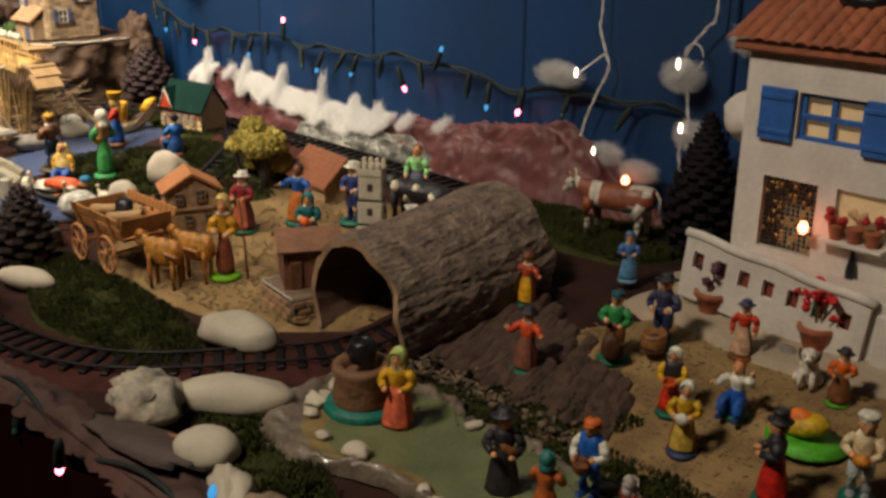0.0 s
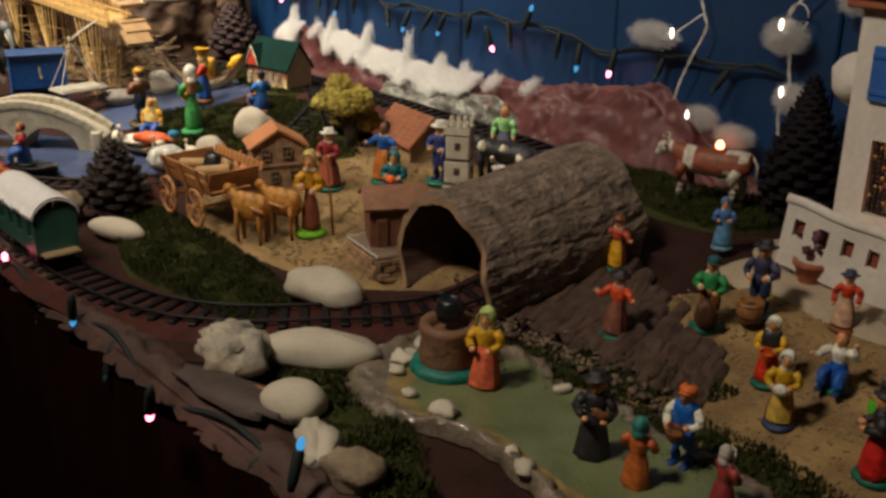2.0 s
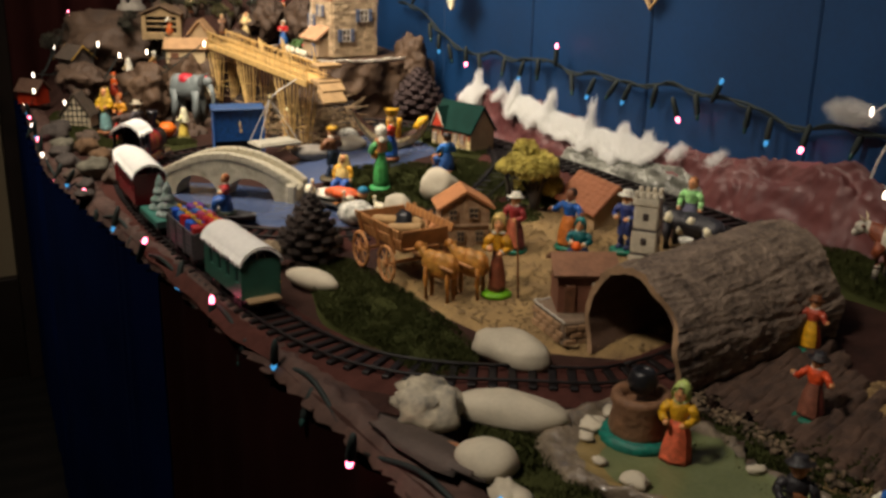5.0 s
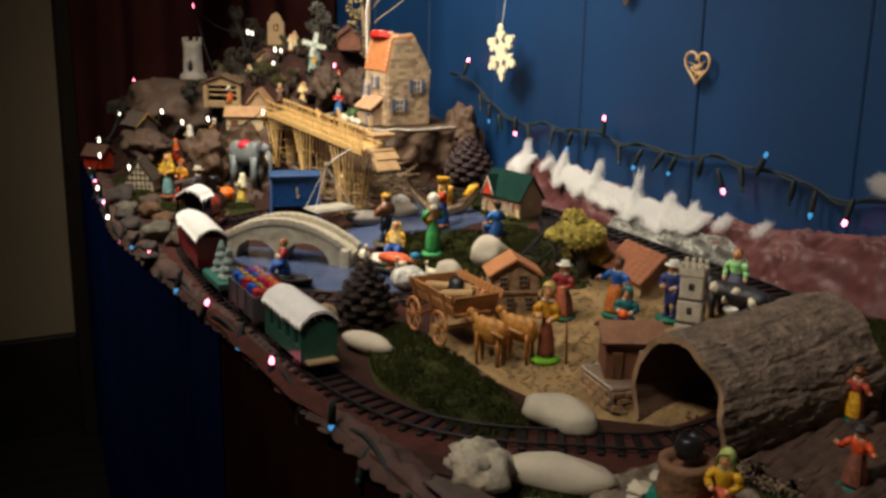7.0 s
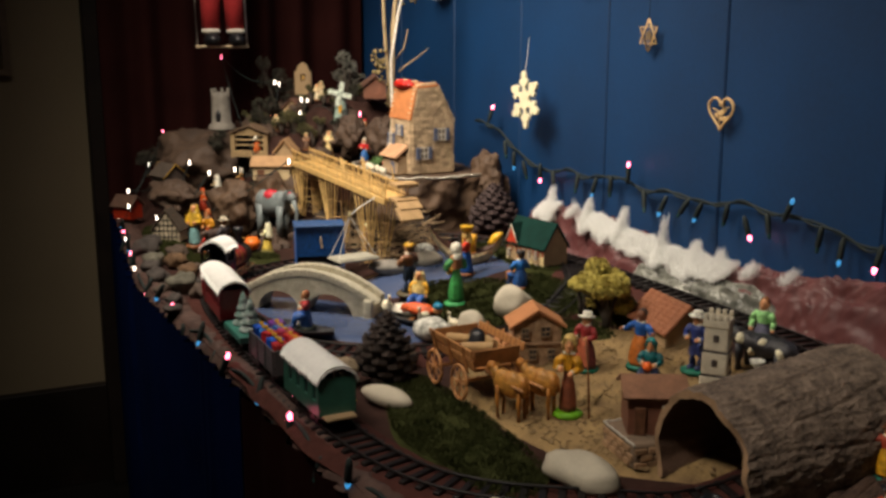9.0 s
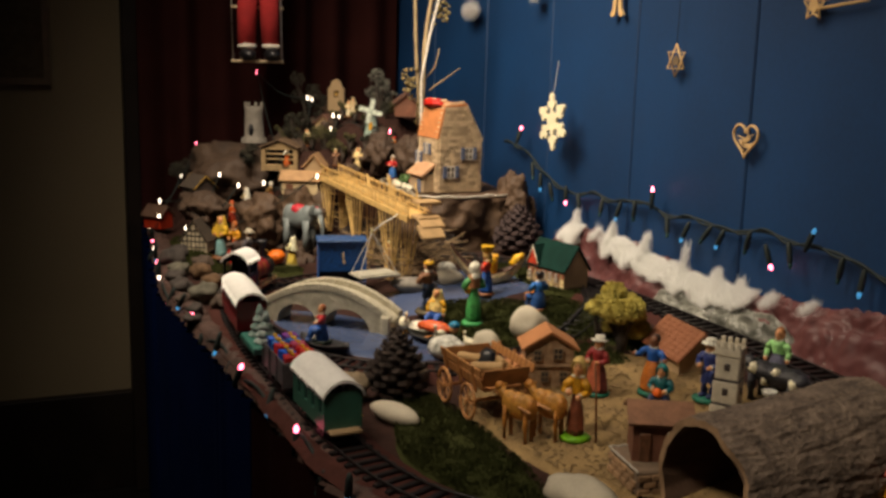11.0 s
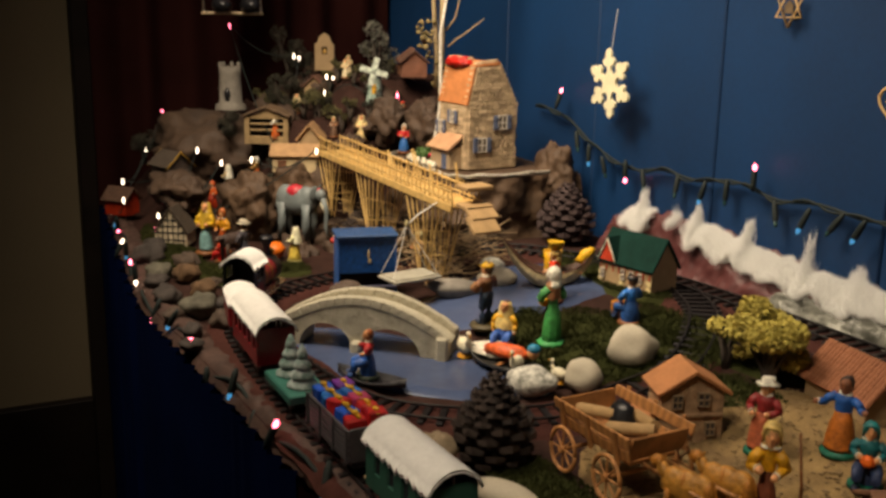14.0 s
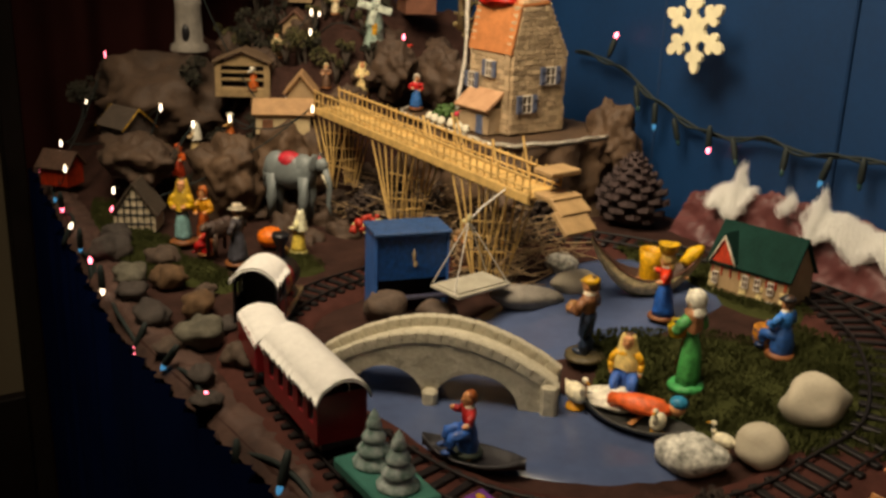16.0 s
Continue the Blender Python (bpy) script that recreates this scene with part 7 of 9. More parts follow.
# ---- straw trestle bridge ----
def straw_bridge():
    a, b = Vector((-1.905, 0.736, 0.908)), Vector((-1.365, 0.736, 0.902))
    br = thing("straw_bridge", "footbridge built of yellow straw with railings", "model bridge", pose(0, 0, 0))
    d = (b - a)
    n = Vector((-d.y, d.x, 0)).normalized()
    hw = 0.021
    rnd = random.Random(5)

    def straw(p, q, r=0.0013, name="straw", parent=br):
        return part(name, Shape().cone(p, q, r * rnd.uniform(0.85, 1.15), r, 0, 6), STRAW, parent)

    up = Vector((0, 0, 1))
    unit = Shape().box((0, 0, 0), (0.0085, 0.045, 0.0035), b=0.0006)
    ang = math.degrees(math.atan2(d.y, d.x))
    tilt = -math.degrees(math.atan2(d.z, math.hypot(d.x, d.y)))
    mesh = None
    for i in range(60):
        p = a + d * ((i + 0.5) / 60)
        m = pose(p.x, p.y, p.z + rnd.uniform(-0.0006, 0.0006), 0, tilt, ang + rnd.uniform(-2, 2))
        if mesh is None:
            mesh = part("deck_plank", unit, STRAW, br, "", m).data
        else:
            share("deck_plank", mesh, br, m)
    for sg in (-1, 1):
        o = n * hw * sg
        for k in range(3):
            straw(a + o - up * 0.003 * k, b + o - up * 0.003 * k, 0.0018, "beam")
        part("side_beam", Shape().box((0, 0, 0), (d.length, 0.003, 0.0105), b=0.0006), STRAW, br, "flat straw side beam", pose(*((a + b) / 2 + o * 1.08 - up * 0.001), 0, tilt, ang))
        straw(a + o + up * 0.026, b + o + up * 0.022, 0.0016, "handrail")
        straw(a + o + up * 0.012, b + o + up * 0.010, 0.0011, "handrail")
        for i in range(38):
            p = a + d * (i / 37) + o
            straw(p, p + up * rnd.uniform(0.026, 0.031) + n * rnd.uniform(-0.002, 0.002), 0.0011, "rail_post")
    for u, zb in ((0.09, 0.800), (0.44, 0.770), (0.82, 0.775)):
        p = a + d * u
        for i in range(7):
            for sg in (-1, 1):
                t = p + d.normalized() * (i - 3) * 0.020 + n * hw * sg
                q = p + d.normalized() * (i - 3) * 0.0035 + n * hw * sg * 0.7 + Vector((rnd.uniform(-0.004, 0.004), rnd.uniform(-0.004, 0.004), 0))
                straw(t, (q.x, q.y, zb + rnd.uniform(-0.004, 0.004)), 0.0013, "trestle_straw")
        for k in range(4):
            z = zb + 0.02 + k * 0.02
            straw((p.x - 0.020, p.y - 0.016, z + rnd.uniform(-0.01, 0.01)), (p.x + 0.020, p.y + 0.016, z + rnd.uniform(-0.01, 0.01)), 0.001, "brace")
    # wider lit portal half way and the ramp of boards at the end
    p = a + d * 0.62
    for sg in (-1, 1):
        straw(p + n * hw * sg, p + n * hw * sg + up * 0.048 - d.normalized() * 0.02, 0.0016, "portal_straw")
        straw(p + n * hw * sg + d * 0.03, p + n * hw * sg + up * 0.046 - d.normalized() * 0.01, 0.0016, "portal_straw")
        q = a + d * 0.90
        straw(q + n * hw * sg - up * 0.004, q + n * hw * sg + up * 0.050 - d.normalized() * 0.02, 0.0016, "portal_straw")
    for i, (x, y, z, rx) in enumerate(((-1.350, 0.742, 0.906, -16), (-1.362, 0.748, 0.930, -18), (-1.333, 0.743, 0.900, 12), (-1.316, 0.738, 0.886, 20))):
        part("ramp_board", Shape().box((0, 0, 0), (0.030, 0.044, 0.006), b=0.001), mat("pale_card_wood", (0.36, 0.23, 0.10), 0.7, var=0.2, scale=50, bump=0.3), br, "pale wooden ramp piece", pose(x, y, z, 0, 20 + rx, ang + 6))


straw_bridge()
# dry twigs heaped below the bridge
rnd = random.Random(17)
s = Shape()
for i in range(900):
    x, y = rnd.uniform(-1.86, -1.42), rnd.uniform(0.715, 0.85)
    a, L, e = rnd.uniform(0, 6.28), rnd.uniform(0.02, 0.05), rnd.uniform(-0.2, 0.5)
    z = ground(x, y) + 0.004 + rnd.uniform(0, 0.085) * rnd.random()
    s.cone((x, y, z), (x + L * math.cos(a), y + L * math.sin(a), z + L * e), 0.0011, 0.0006, 0, 5)
tagged(part("dry_twigs", s, mat("dry_pale_twig", (0.13, 0.085, 0.045), 0.8, scale=60, col2=(0.34, 0.235, 0.125), island=0.7)), "tangle of dry twigs under the straw bridge", "twigs", kind="stuff")

# blue booth and hanging tray
bo = thing("blue_booth", "bright blue wooden market booth open at the front", "booth", pose(-1.480, 0.632, 0.754, 0, 0, 76) @ Matrix.Diagonal((0.82, 0.85, 1.02, 1)))
part("back_panel", Shape().box((0, 0.030, 0.045), (0.104, 0.003, 0.090), b=0.0008), BLUE_PAINT, bo)
# shade on the front is put into a darker blue than BLUE_PAINT
part("front_panel", Shape().box((0, -0.025, 0.066), (0.099, 0.003, 0.052), b=0.0008), paint(0.008, 0.045, 0.15), bo, "recessed front in blue darkened for shade")
part("hung_ornament", Shape().ball((0.002, -0.028, 0.068), (0.0022, 0.0015, 0.008), 0, 9, 7, rough=0.3, seed=5).ball((0.004, -0.028, 0.058), (0.003, 0.0014, 0.004), 0, 8, 6), paint(0.42, 0.34, 0.22), bo, "small cream ornament on the front")
for x in (-0.051, 0.051):
    part("side_panel", Shape().box((x, 0, 0.046), (0.003, 0.058, 0.092), b=0.0008), BLUE_PAINT, bo)
part("counter", Shape().box((0, -0.030, 0.020), (0.104, 0.010, 0.004), b=0.0008), paint(0.03, 0.03, 0.05), bo)
part("roof", Shape().box((0, 0, 0.094), (0.110, 0.066, 0.004), b=0.001), paint(0.03, 0.06, 0.14), bo)
# black sheet standing in for the shade inside the open booth
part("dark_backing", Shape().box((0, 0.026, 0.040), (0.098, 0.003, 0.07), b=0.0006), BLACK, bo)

sw = thing("hanging_tray", "pale tray hung on strings from the straw bridge", "swing", pose(-1.400, 0.668, 0.757))
part("tray", Shape().box((0, 0, 0.043), (0.048, 0.078, 0.004), rot=(0, 0, 8), b=0.001).box((0, 0, 0.046), (0.040, 0.070, 0.002), rot=(0, 0, 8), b=0.0005), mat("pale_grey_card", (0.36, 0.34, 0.27), 0.7, var=0.2, scale=60), sw)
for x, y in ((-0.022, -0.036), (0.022, -0.036), (0.022, 0.036), (-0.022, 0.036)):
    part("string", Shape().cone((x, y, 0.045), (0, -0.006, 0.118), 0.0007, 0.0007, 0, 5), WHITE_WIRE, sw)
part("cord", Shape().tube([(0, -0.006, 0.118), (-0.002, 0.012, 0.131), (-0.006, 0.046, 0.147)], 0.0012, 0, 6), WHITE_WIRE, sw)
part("knot", Shape().ball((0, -0.006, 0.120), (0.0030, 0.0030, 0.0055), 0, 10, 7, rough=0.3, seed=3), mat("cream_string", (0.42, 0.36, 0.18), 0.8, var=0.2), sw, "cream string knot")


# fishing boat with figures' gear behind the pond
def fishing_boat():
    b = thing("fishing_boat", "pale wooden fishing boat with a yellow barrel aboard", "boat", pose(-1.310, 0.842, 0.784, 0, 0, 62) @ Matrix.Diagonal((0.92, 1, 1, 1)))
    vs, fs = [], []
    n = 18
    for i in range(n + 1):
        u = -1 + 2 * i / n
        w = (1 - abs(u) ** 1.7) * 0.020 + 0.0012
        z = 0.030 + (0.046 * max(0, -u) ** 2.0 if u < 0 else 0.032 * u ** 2.6)
        x = u * 0.070
        base = z - 0.007 - 0.020 * (1 - u * u) ** 0.6
        vs += [(x, -w, z), (x, -w * 0.82, base + (z - base) * 0.38), (x, 0, base), (x, w * 0.82, base + (z - base) * 0.38), (x, w, z), (x, w * 0.8, z - 0.001), (x, 0, base + 0.006), (x, -w * 0.8, z - 0.001)]
    for i in range(n):
        for k in range(8):
            a, c = i * 8 + k, i * 8 + (k + 1) % 8
            fs.append((a, c, c + 8, a + 8))
    hull = Shape().add(vs, fs)
    hull.mi = [1 if k % 8 > 3 else 0 for k in range(len(fs))]
    part("hull", hull, [paint(0.50, 0.42, 0.27), paint(0.045, 0.024, 0.016)], b)
    for sy in (-1, 1):
        part("rubbing_strip", Shape().tube([(u * 0.070, sy * ((1 - abs(u) ** 1.7) * 0.020 + 0.0016), 0.029 + (0.046 * max(0, -u) ** 2.0 if u < 0 else 0.032 * u ** 2.6)) for u in [-1 + 0.1 * k for k in range(21)]], 0.0011, 0, 6), paint(0.07, 0.03, 0.018), b, "dark strip along the hull's rim")
    part("thwart", Shape().box((-0.026, 0, 0.027), (0.012, 0.030, 0.002), b=0.0005), paint(0.30, 0.27, 0.20), b, "pale seat board")
    part("barrel", Shape().lathe([(0.010, 0), (0.013, 0.012), (0.013, 0.03), (0.0145, 0.046), (0.012, 0.046), (0.011, 0.036)], 0, 14, pose(0.006, 0.004, 0.012)), paint(0.46, 0.27, 0.04), b, "yellow barrel")
    part("folded_net", Shape().ball((0.055, 0.0, 0.053), (0.017, 0.007, 0.008), 0, 14, 9, rough=0.4, seed=2, rot=(0, -42, 0)), paint(0.52, 0.33, 0.03), b, "yellow folded net")
    part("oar", Shape().cone((-0.04, 0.010, 0.022), (0.05, -0.012, 0.030), 0.0016, 0.0012, 0, 6), WOOD, b)


fishing_boat()

# ---- pebbles ----
stone("pebble", -0.545, 0.585, (0.088, 0.050, 0.036), STONE_W, "pale flat pebble beside the track", 20, 1.0, 0.25)
stone("pebble", -0.433, 0.512, (0.104, 0.040, 0.036), STONE_W, "long smooth pale pebble by the rails", 42, 2.0, 0.28)
stone("pebble", -0.405, 0.570, (0.045, 0.028, 0.012), STONE_W, "small flat pale pebble near the well", 40, 3.0, 0.2)
stone("pebble", -0.374, 0.452, (0.052, 0.040, 0.034), STONE_W, "egg shaped pale pebble", 30, 4.0, 0.12)
stone("pebble", -0.828, 0.497, (0.078, 0.030, 0.026), STONE_W, "narrow pale pebble on the moss", 25, 5.0, 0.06)
stone("pebble", -1.016, 0.778, (0.058, 0.038, 0.048), STONE_W, "large tilted pale pebble by the track bend", 50, 6.0, 0.30, ry=-18, lift=0.004)
stone("pebble", -1.015, 0.703, (0.044, 0.034, 0.040), STONE_W, "rounded pale pebble by the track bend", 30, 7.0, 0.2)
stone("speckled_pebble", -1.045, 0.655, (0.058, 0.042, 0.034), STONE_SPECK, "black and white speckled pebble on the bank", 30, 8.0, 0.25)
stone("rough_stone", -0.468, 0.452, (0.066, 0.056, 0.046), mat("mottled_cream_stone", (0.085, 0.085, 0.085), 0.75, scale=42, bump=0.5, fine=150, col2=(0.62, 0.54, 0.38)), "rough pale stone with dark moss spots", 10, 10.0, 0.4, seg=24, freq=2.6)
stone("rough_stone", -0.322, 0.440, (0.060, 0.030, 0.022), STONE_W, "pale rugged rock at the table's edge", -20, 11.0, 0.4, seg=24, freq=2.2)
stone("rough_stone", -0.272, 0.436, (0.044, 0.034, 0.030), mat("tan_rubble", (0.22, 0.165, 0.10), 0.8, var=0.3, scale=60, bump=0.6), "tan rounded rock at the table's edge", 20, 12.5, 0.35, seg=22, freq=1.8)
stone("rough_stone", -0.925, 0.478, (0.045, 0.036, 0.036), mat("tan_rubble", (0.30, 0.24, 0.15), 0.8, var=0.3, scale=60, bump=0.6), "tan rubble stone by the front track", 10, 12.0, 0.5, seg=22, freq=2.4)
stone("rough_stone", -0.960, 0.575, (0.035, 0.03, 0.026), mat("tan_rubble", (0.30, 0.24, 0.15)), "tan rubble stone behind the pine cone", 10, 13.0, 0.5, seg=22, freq=2.4)
stone("grey_stone", -1.385, 0.735, (0.078, 0.038, 0.030), STONE_G, "long grey stone at the rear pond", 60, 14.0, 0.25)
stone("grey_stone", -1.372, 0.795, (0.060, 0.034, 0.028), STONE_W, "pale stone at the rear pond", 60, 15.0, 0.25)
stone("grey_stone", -1.425, 0.815, (0.044, 0.034, 0.026), STONE_SPECK, "small round speckled stone by the twigs", 10, 16.0, 0.2)
stone("grey_stone", -1.455, 0.590, (0.050, 0.044, 0.040), mat("brown_stone", (0.075, 0.050, 0.034), 0.8, var=0.35, scale=50, bump=0.5), "brown stone behind the bridge", 10, 17.0, 0.4)
stone("grey_stone", -1.420, 0.640, (0.050, 0.034, 0.028), mat("brown_stone", (0.16, 0.11, 0.075)), "brown stone beside the hanging tray", 40, 18.0, 0.4)
EDGE_STONES = ((-1.564, 0.360, 0.044), (-1.669, 0.412, 0.042), (-1.481, 0.388, 0.044), (-1.477, 0.352, 0.030), (-1.394, 0.358, 0.030), (-1.411, 0.404, 0.038), (-1.344, 0.345, 0.028), (-1.644, 0.362, 0.036), (-1.564, 0.412, 0.040), (-1.70, 0.375, 0.046), (-1.745, 0.430, 0.040), (-1.80, 0.380, 0.045), (-1.62, 0.440, 0.026), (-1.505, 0.425, 0.024), (-1.86, 0.40, 0.04))
EDGE_SHADES = (((0.031, 0.020, 0.014), (0.093, 0.062, 0.041), "brown"), ((0.053, 0.028, 0.011), (0.130, 0.071, 0.029), "orange brown"), ((0.046, 0.042, 0.028), (0.136, 0.124, 0.090), "olive grey"), ((0.020, 0.015, 0.012), (0.053, 0.041, 0.034), "dark grey brown"))
for i, (x, y, sz) in enumerate(EDGE_STONES):
    lo, hi, shade = EDGE_SHADES[(3, 1, 2, 0, 3, 0, 3)[i % 7]]
    stone("brown_stone", x, y, (sz * 1.1, sz * 0.85, sz * (0.62 + 0.10 * (i % 3))), mat("edge_stone_" + shade.replace(" ", "_"), lo, 0.85, scale=45, bump=0.6, fine=160, col2=hi), shade + " rounded stone along the table's edge", i * 40, 20.0 + i, 0.42, seg=26, freq=1.7, group="edge stones")
stone("dark_stone", -0.140, 0.868, (0.026, 0.02, 0.012), STONE_G, "small dark grey stone on the pavement", 0, 30.0, 0.3)

# slate slab and twig at the front edge
s = Shape().ball((0, 0, 0), (0.070, 0.022, 0.006), 0, 20, 8, rough=0.5, seed=6, freq=1.8)
lone("slate_slab", s, mat("grey_brown_slate", (0.06, 0.042, 0.034), 0.75, var=0.3, scale=40, bump=0.5), "thin grey brown slate slab on the edge", "stone", pose(-0.420, 0.430, 0.760, -6, 0, 12))
lone("short_twig", Shape().tube([(0, 0, 0), (0.02, 0.002, 0.002), (0.045, 0, 0.006)], 0.0042, 0, 8, r1=0.003), mat("orange_bark", (0.26, 0.11, 0.045), 0.8, var=0.3), "short reddish twig between the pebbles", "twig", pose(-0.425, 0.438, 0.760, 0, 0, 20))

# painted tray with the well
def painted_tray():
    t = thing("painted_base", "green painted base with a rocky rim", "base", pose(0, 0, 0))
    rim = [(-0.421, 0.601), (-0.404, 0.533), (-0.376, 0.508), (-0.328, 0.501), (-0.280, 0.526), (-0.24, 0.533), (-0.19, 0.525), (-0.12, 0.522), (-0.065, 0.545), (-0.055, 0.60), (-0.10, 0.640), (-0.17, 0.640), (-0.22, 0.643), (-0.275, 0.638), (-0.327, 0.652), (-0.375, 0.640)]
    out = [(p.x, p.y) for p in spline(rim, True, 0.006)]
    vs, fs = [], []
    cx, cy = -0.235, 0.585
    rows = ((1.05, 0.000), (1.04, 0.006), (1.0, 0.012), (0.95, 0.015), (0.90, 0.012), (0.82, 0.0105), (0.70, 0.0098), (0.4, 0.0095), (0.001, 0.0095))
    for u, z in rows:
        for i, (x, y) in enumerate(out):
            q = Vector((x * 75, y * 75, u * 6))
            r = (0.005 * noise.noise(q) + 0.003 * noise.noise(q * 2.7)) * smooth01(0.72, 0.92, u)
            front = 0.5 + 0.5 * smooth01(0.62, 0.56, y)
            px, py = cx + (x - cx) * u + r, cy + (y - cy) * u + r
            vs.append((px, py, 0.752 + 0.0095 + (z - 0.0095) * (front if u < 1.0 else 1) + (r * 1.3 if u < 1.03 else 0)))
    n = len(out)
    for r in range(len(rows) - 1):
        for i in range(n):
            fs.append((r * n + i, r * n + (i + 1) % n, (r + 1) * n + (i + 1) % n, (r + 1) * n + i))
    s = Shape().add(vs, fs)
    s.mi = [0 if k < 5 * n - (n if out[k % n][0] > -0.30 else 0) else 2 if k < 6 * n and out[k % n][1] < 0.57 else 1 for k in range(len(fs))]
    part("base_plate", s, [TRAY_ROCK, TRAY_GREEN, TRAY_OCHRE], t)
    rnd = random.Random(2)
    for x, y, a in ((-0.386, 0.560, 0.012), (-0.372, 0.545, 0.008), (-0.335, 0.530, 0.007), (-0.300, 0.534, 0.013), (-0.226, 0.537, 0.007), (-0.205, 0.530, 0.010), (-0.398, 0.590, 0.009), (-0.268, 0.628, 0.008)):
        part("rim_stone", Shape().ball((x, y, 0.765), (a, a * 0.7, a * 0.45), 0, 12, 8, rough=0.5, seed=a * 900 + x, freq=2.0, rot=(0, 0, rnd.uniform(0, 180))), STONE_W, t, "pale stone chip set in the rim")


painted_tray()
w = thing("well", "brown clay well with an iron pot on a green base", "well", pose(-0.355, 0.585, 0.760))
part("base", Shape().lathe([(0.031, 0), (0.033, 0.004), (0.030, 0.009), (0.02, 0.0095)], 0, 20), paint(0.02, 0.11, 0.085), w, "dark green base disc")
part("drum", Shape().lathe([(0.024, 0.008), (0.0255, 0.014), (0.0225, 0.030), (0.025, 0.037), (0.024, 0.042), (0.017, 0.042), (0.015, 0.034)], 0, 20), mat("brown_clay_well", (0.17, 0.085, 0.04), 0.7, var=0.3, scale=80, bump=0.6), w)
part("iron_pot", Shape().lathe([(0.004, 0.040), (0.010, 0.044), (0.0125, 0.052), (0.010, 0.060), (0.0075, 0.063), (0.006, 0.060)], 0, 14), BLACK, w)

lone("pumpkin_basket", Shape().lathe([(0.030, 0), (0.031, 0.003), (0.01, 0.004)], 0, 18).ball((-0.004, 0, 0.013), (0.020, 0.014, 0.009), 1, 12, 8, rot=(0, -14, 0)).ball((-0.006, -0.002, 0.019), (0.010, 0.008, 0.006), 2, 10, 7), [paint(0.10, 0.30, 0.05), paint(0.44, 0.30, 0.05), paint(0.52, 0.16, 0.02)], "bright green plate with an orange pumpkin in straw", "ornament", pose(-0.066, 0.772, ground(-0.066, 0.772) + 0.006))
lone("orange_pumpkin", Shape().ball((0, 0, 0.014), (0.019, 0.018, 0.014), 0, 16, 10, rough=0.12, seed=4, freq=3), paint(0.58, 0.16, 0.02), "round orange pumpkin ornament", "ornament", pose(-1.757, 0.580, 0.753))


# ---- lichen trees ----
def lichen_tree(x, y, h, spread, label, seed, leaf=None, count=520, z=None, lobes=5, low=0.34):
    t = thing("lichen_tree", label, "tree", pose(x, y, ground(x, y) if z is None else z))
    rnd = random.Random(seed)
    tr, lf = Shape(), Shape()
    tips = []
    for k in range(lobes):
        a = 6.283 * k / lobes + rnd.uniform(-0.4, 0.4)
        r = spread * rnd.uniform(0.35, 0.75)
        tip = (r * math.cos(a), r * math.sin(a) * 0.7, h * rnd.uniform(low, 0.90))
        tips.append(tip)
        tr.tube([(0, 0, -0.004), (tip[0] * 0.25, tip[1] * 0.25, h * 0.28), (tip[0] * 0.7, tip[1] * 0.7, h * 0.5), tip], 0.0042 + 0.0016 * (low > 0.5), 0, 7, r1=0.0016)
        for b in range(3):
            tr.tube([(tip[0] * 0.7, tip[1] * 0.7, h * 0.5), (tip[0] + rnd.uniform(-1, 1) * spread * 0.3, tip[1] + rnd.uniform(-1, 1) * spread * 0.3, tip[2] + rnd.uniform(-0.1, 0.1) * h)], 0.0014, 0, 5, r1=0.0006)
    for i in range(count):
        tx, ty, tz = rnd.choice(tips)
        v = Vector((rnd.gauss(0, 1), rnd.gauss(0, 1), rnd.gauss(0, 1)))
        v = v.normalized() * rnd.uniform(0.35, 1.0) ** 0.5 * spread * 0.44
        c = (tx + v.x, ty + v.y * 0.8, tz + v.z * 0.75)
        r = rnd.uniform(0.0016, 0.0038)
        v, f = [], []
        for q in range(5):
            w = Matrix.Rotation(rnd.uniform(0, 6.28), 3, Vector((rnd.gauss(0, 1), rnd.gauss(0, 1), rnd.gauss(0, 1))).normalized())
            o = Vector(c) + w @ Vector((0, 0, r * 0.5))
            b = len(v)
            v += [o + w @ Vector((-r * 0.7, 0, 0)), o + w @ Vector((0, -r * 0.45, 0.2 * r)), o + w @ Vector((r * 0.9, 0, 0)), o + w @ Vector((0, r * 0.5, 0.3 * r))]
            f.append((b, b + 1, b + 2, b + 3))
        lf.add(v, f)
    part("trunk", tr, TWIG, t)
    part("crown", lf, leaf or LEAF_Y, t)


lichen_tree(-0.874, 0.838, 0.090, 0.046, "small tree of yellow green lichen", 1, count=4600, lobes=11, low=0.45)
lichen_tree(-0.948, 0.846, 0.066, 0.028, "low bush of yellow green lichen", 2, count=420, lobes=4)
stone("pale_rock", -0.850, 0.925, (0.030, 0.026, 0.034), STONE_W, "pale rock behind the lichen tree", 0, 41.0, 0.4)

# ---- train ----
LINE = MAIN
STEP = 0.0185


def along(s):
    """Place and heading on the main line at s metres from the tunnel, running towards the pond."""
    i = s / STEP
    k = int(i)
    a, b = LINE[k % len(LINE)], LINE[(k + 1) % len(LINE)]
    p = a.lerp(b, i - k)
    q = LINE[(k + 2) % len(LINE)] - LINE[(k - 1) % len(LINE)]
    return pose(p.x, p.y, ground(p.x, p.y) + TRACK_Z + 0.0075, 0, 0, math.degrees(math.atan2(q.y, q.x)))


def s_at(x):
    return next(i * STEP for i, p in enumerate(LINE) if p.x < x)


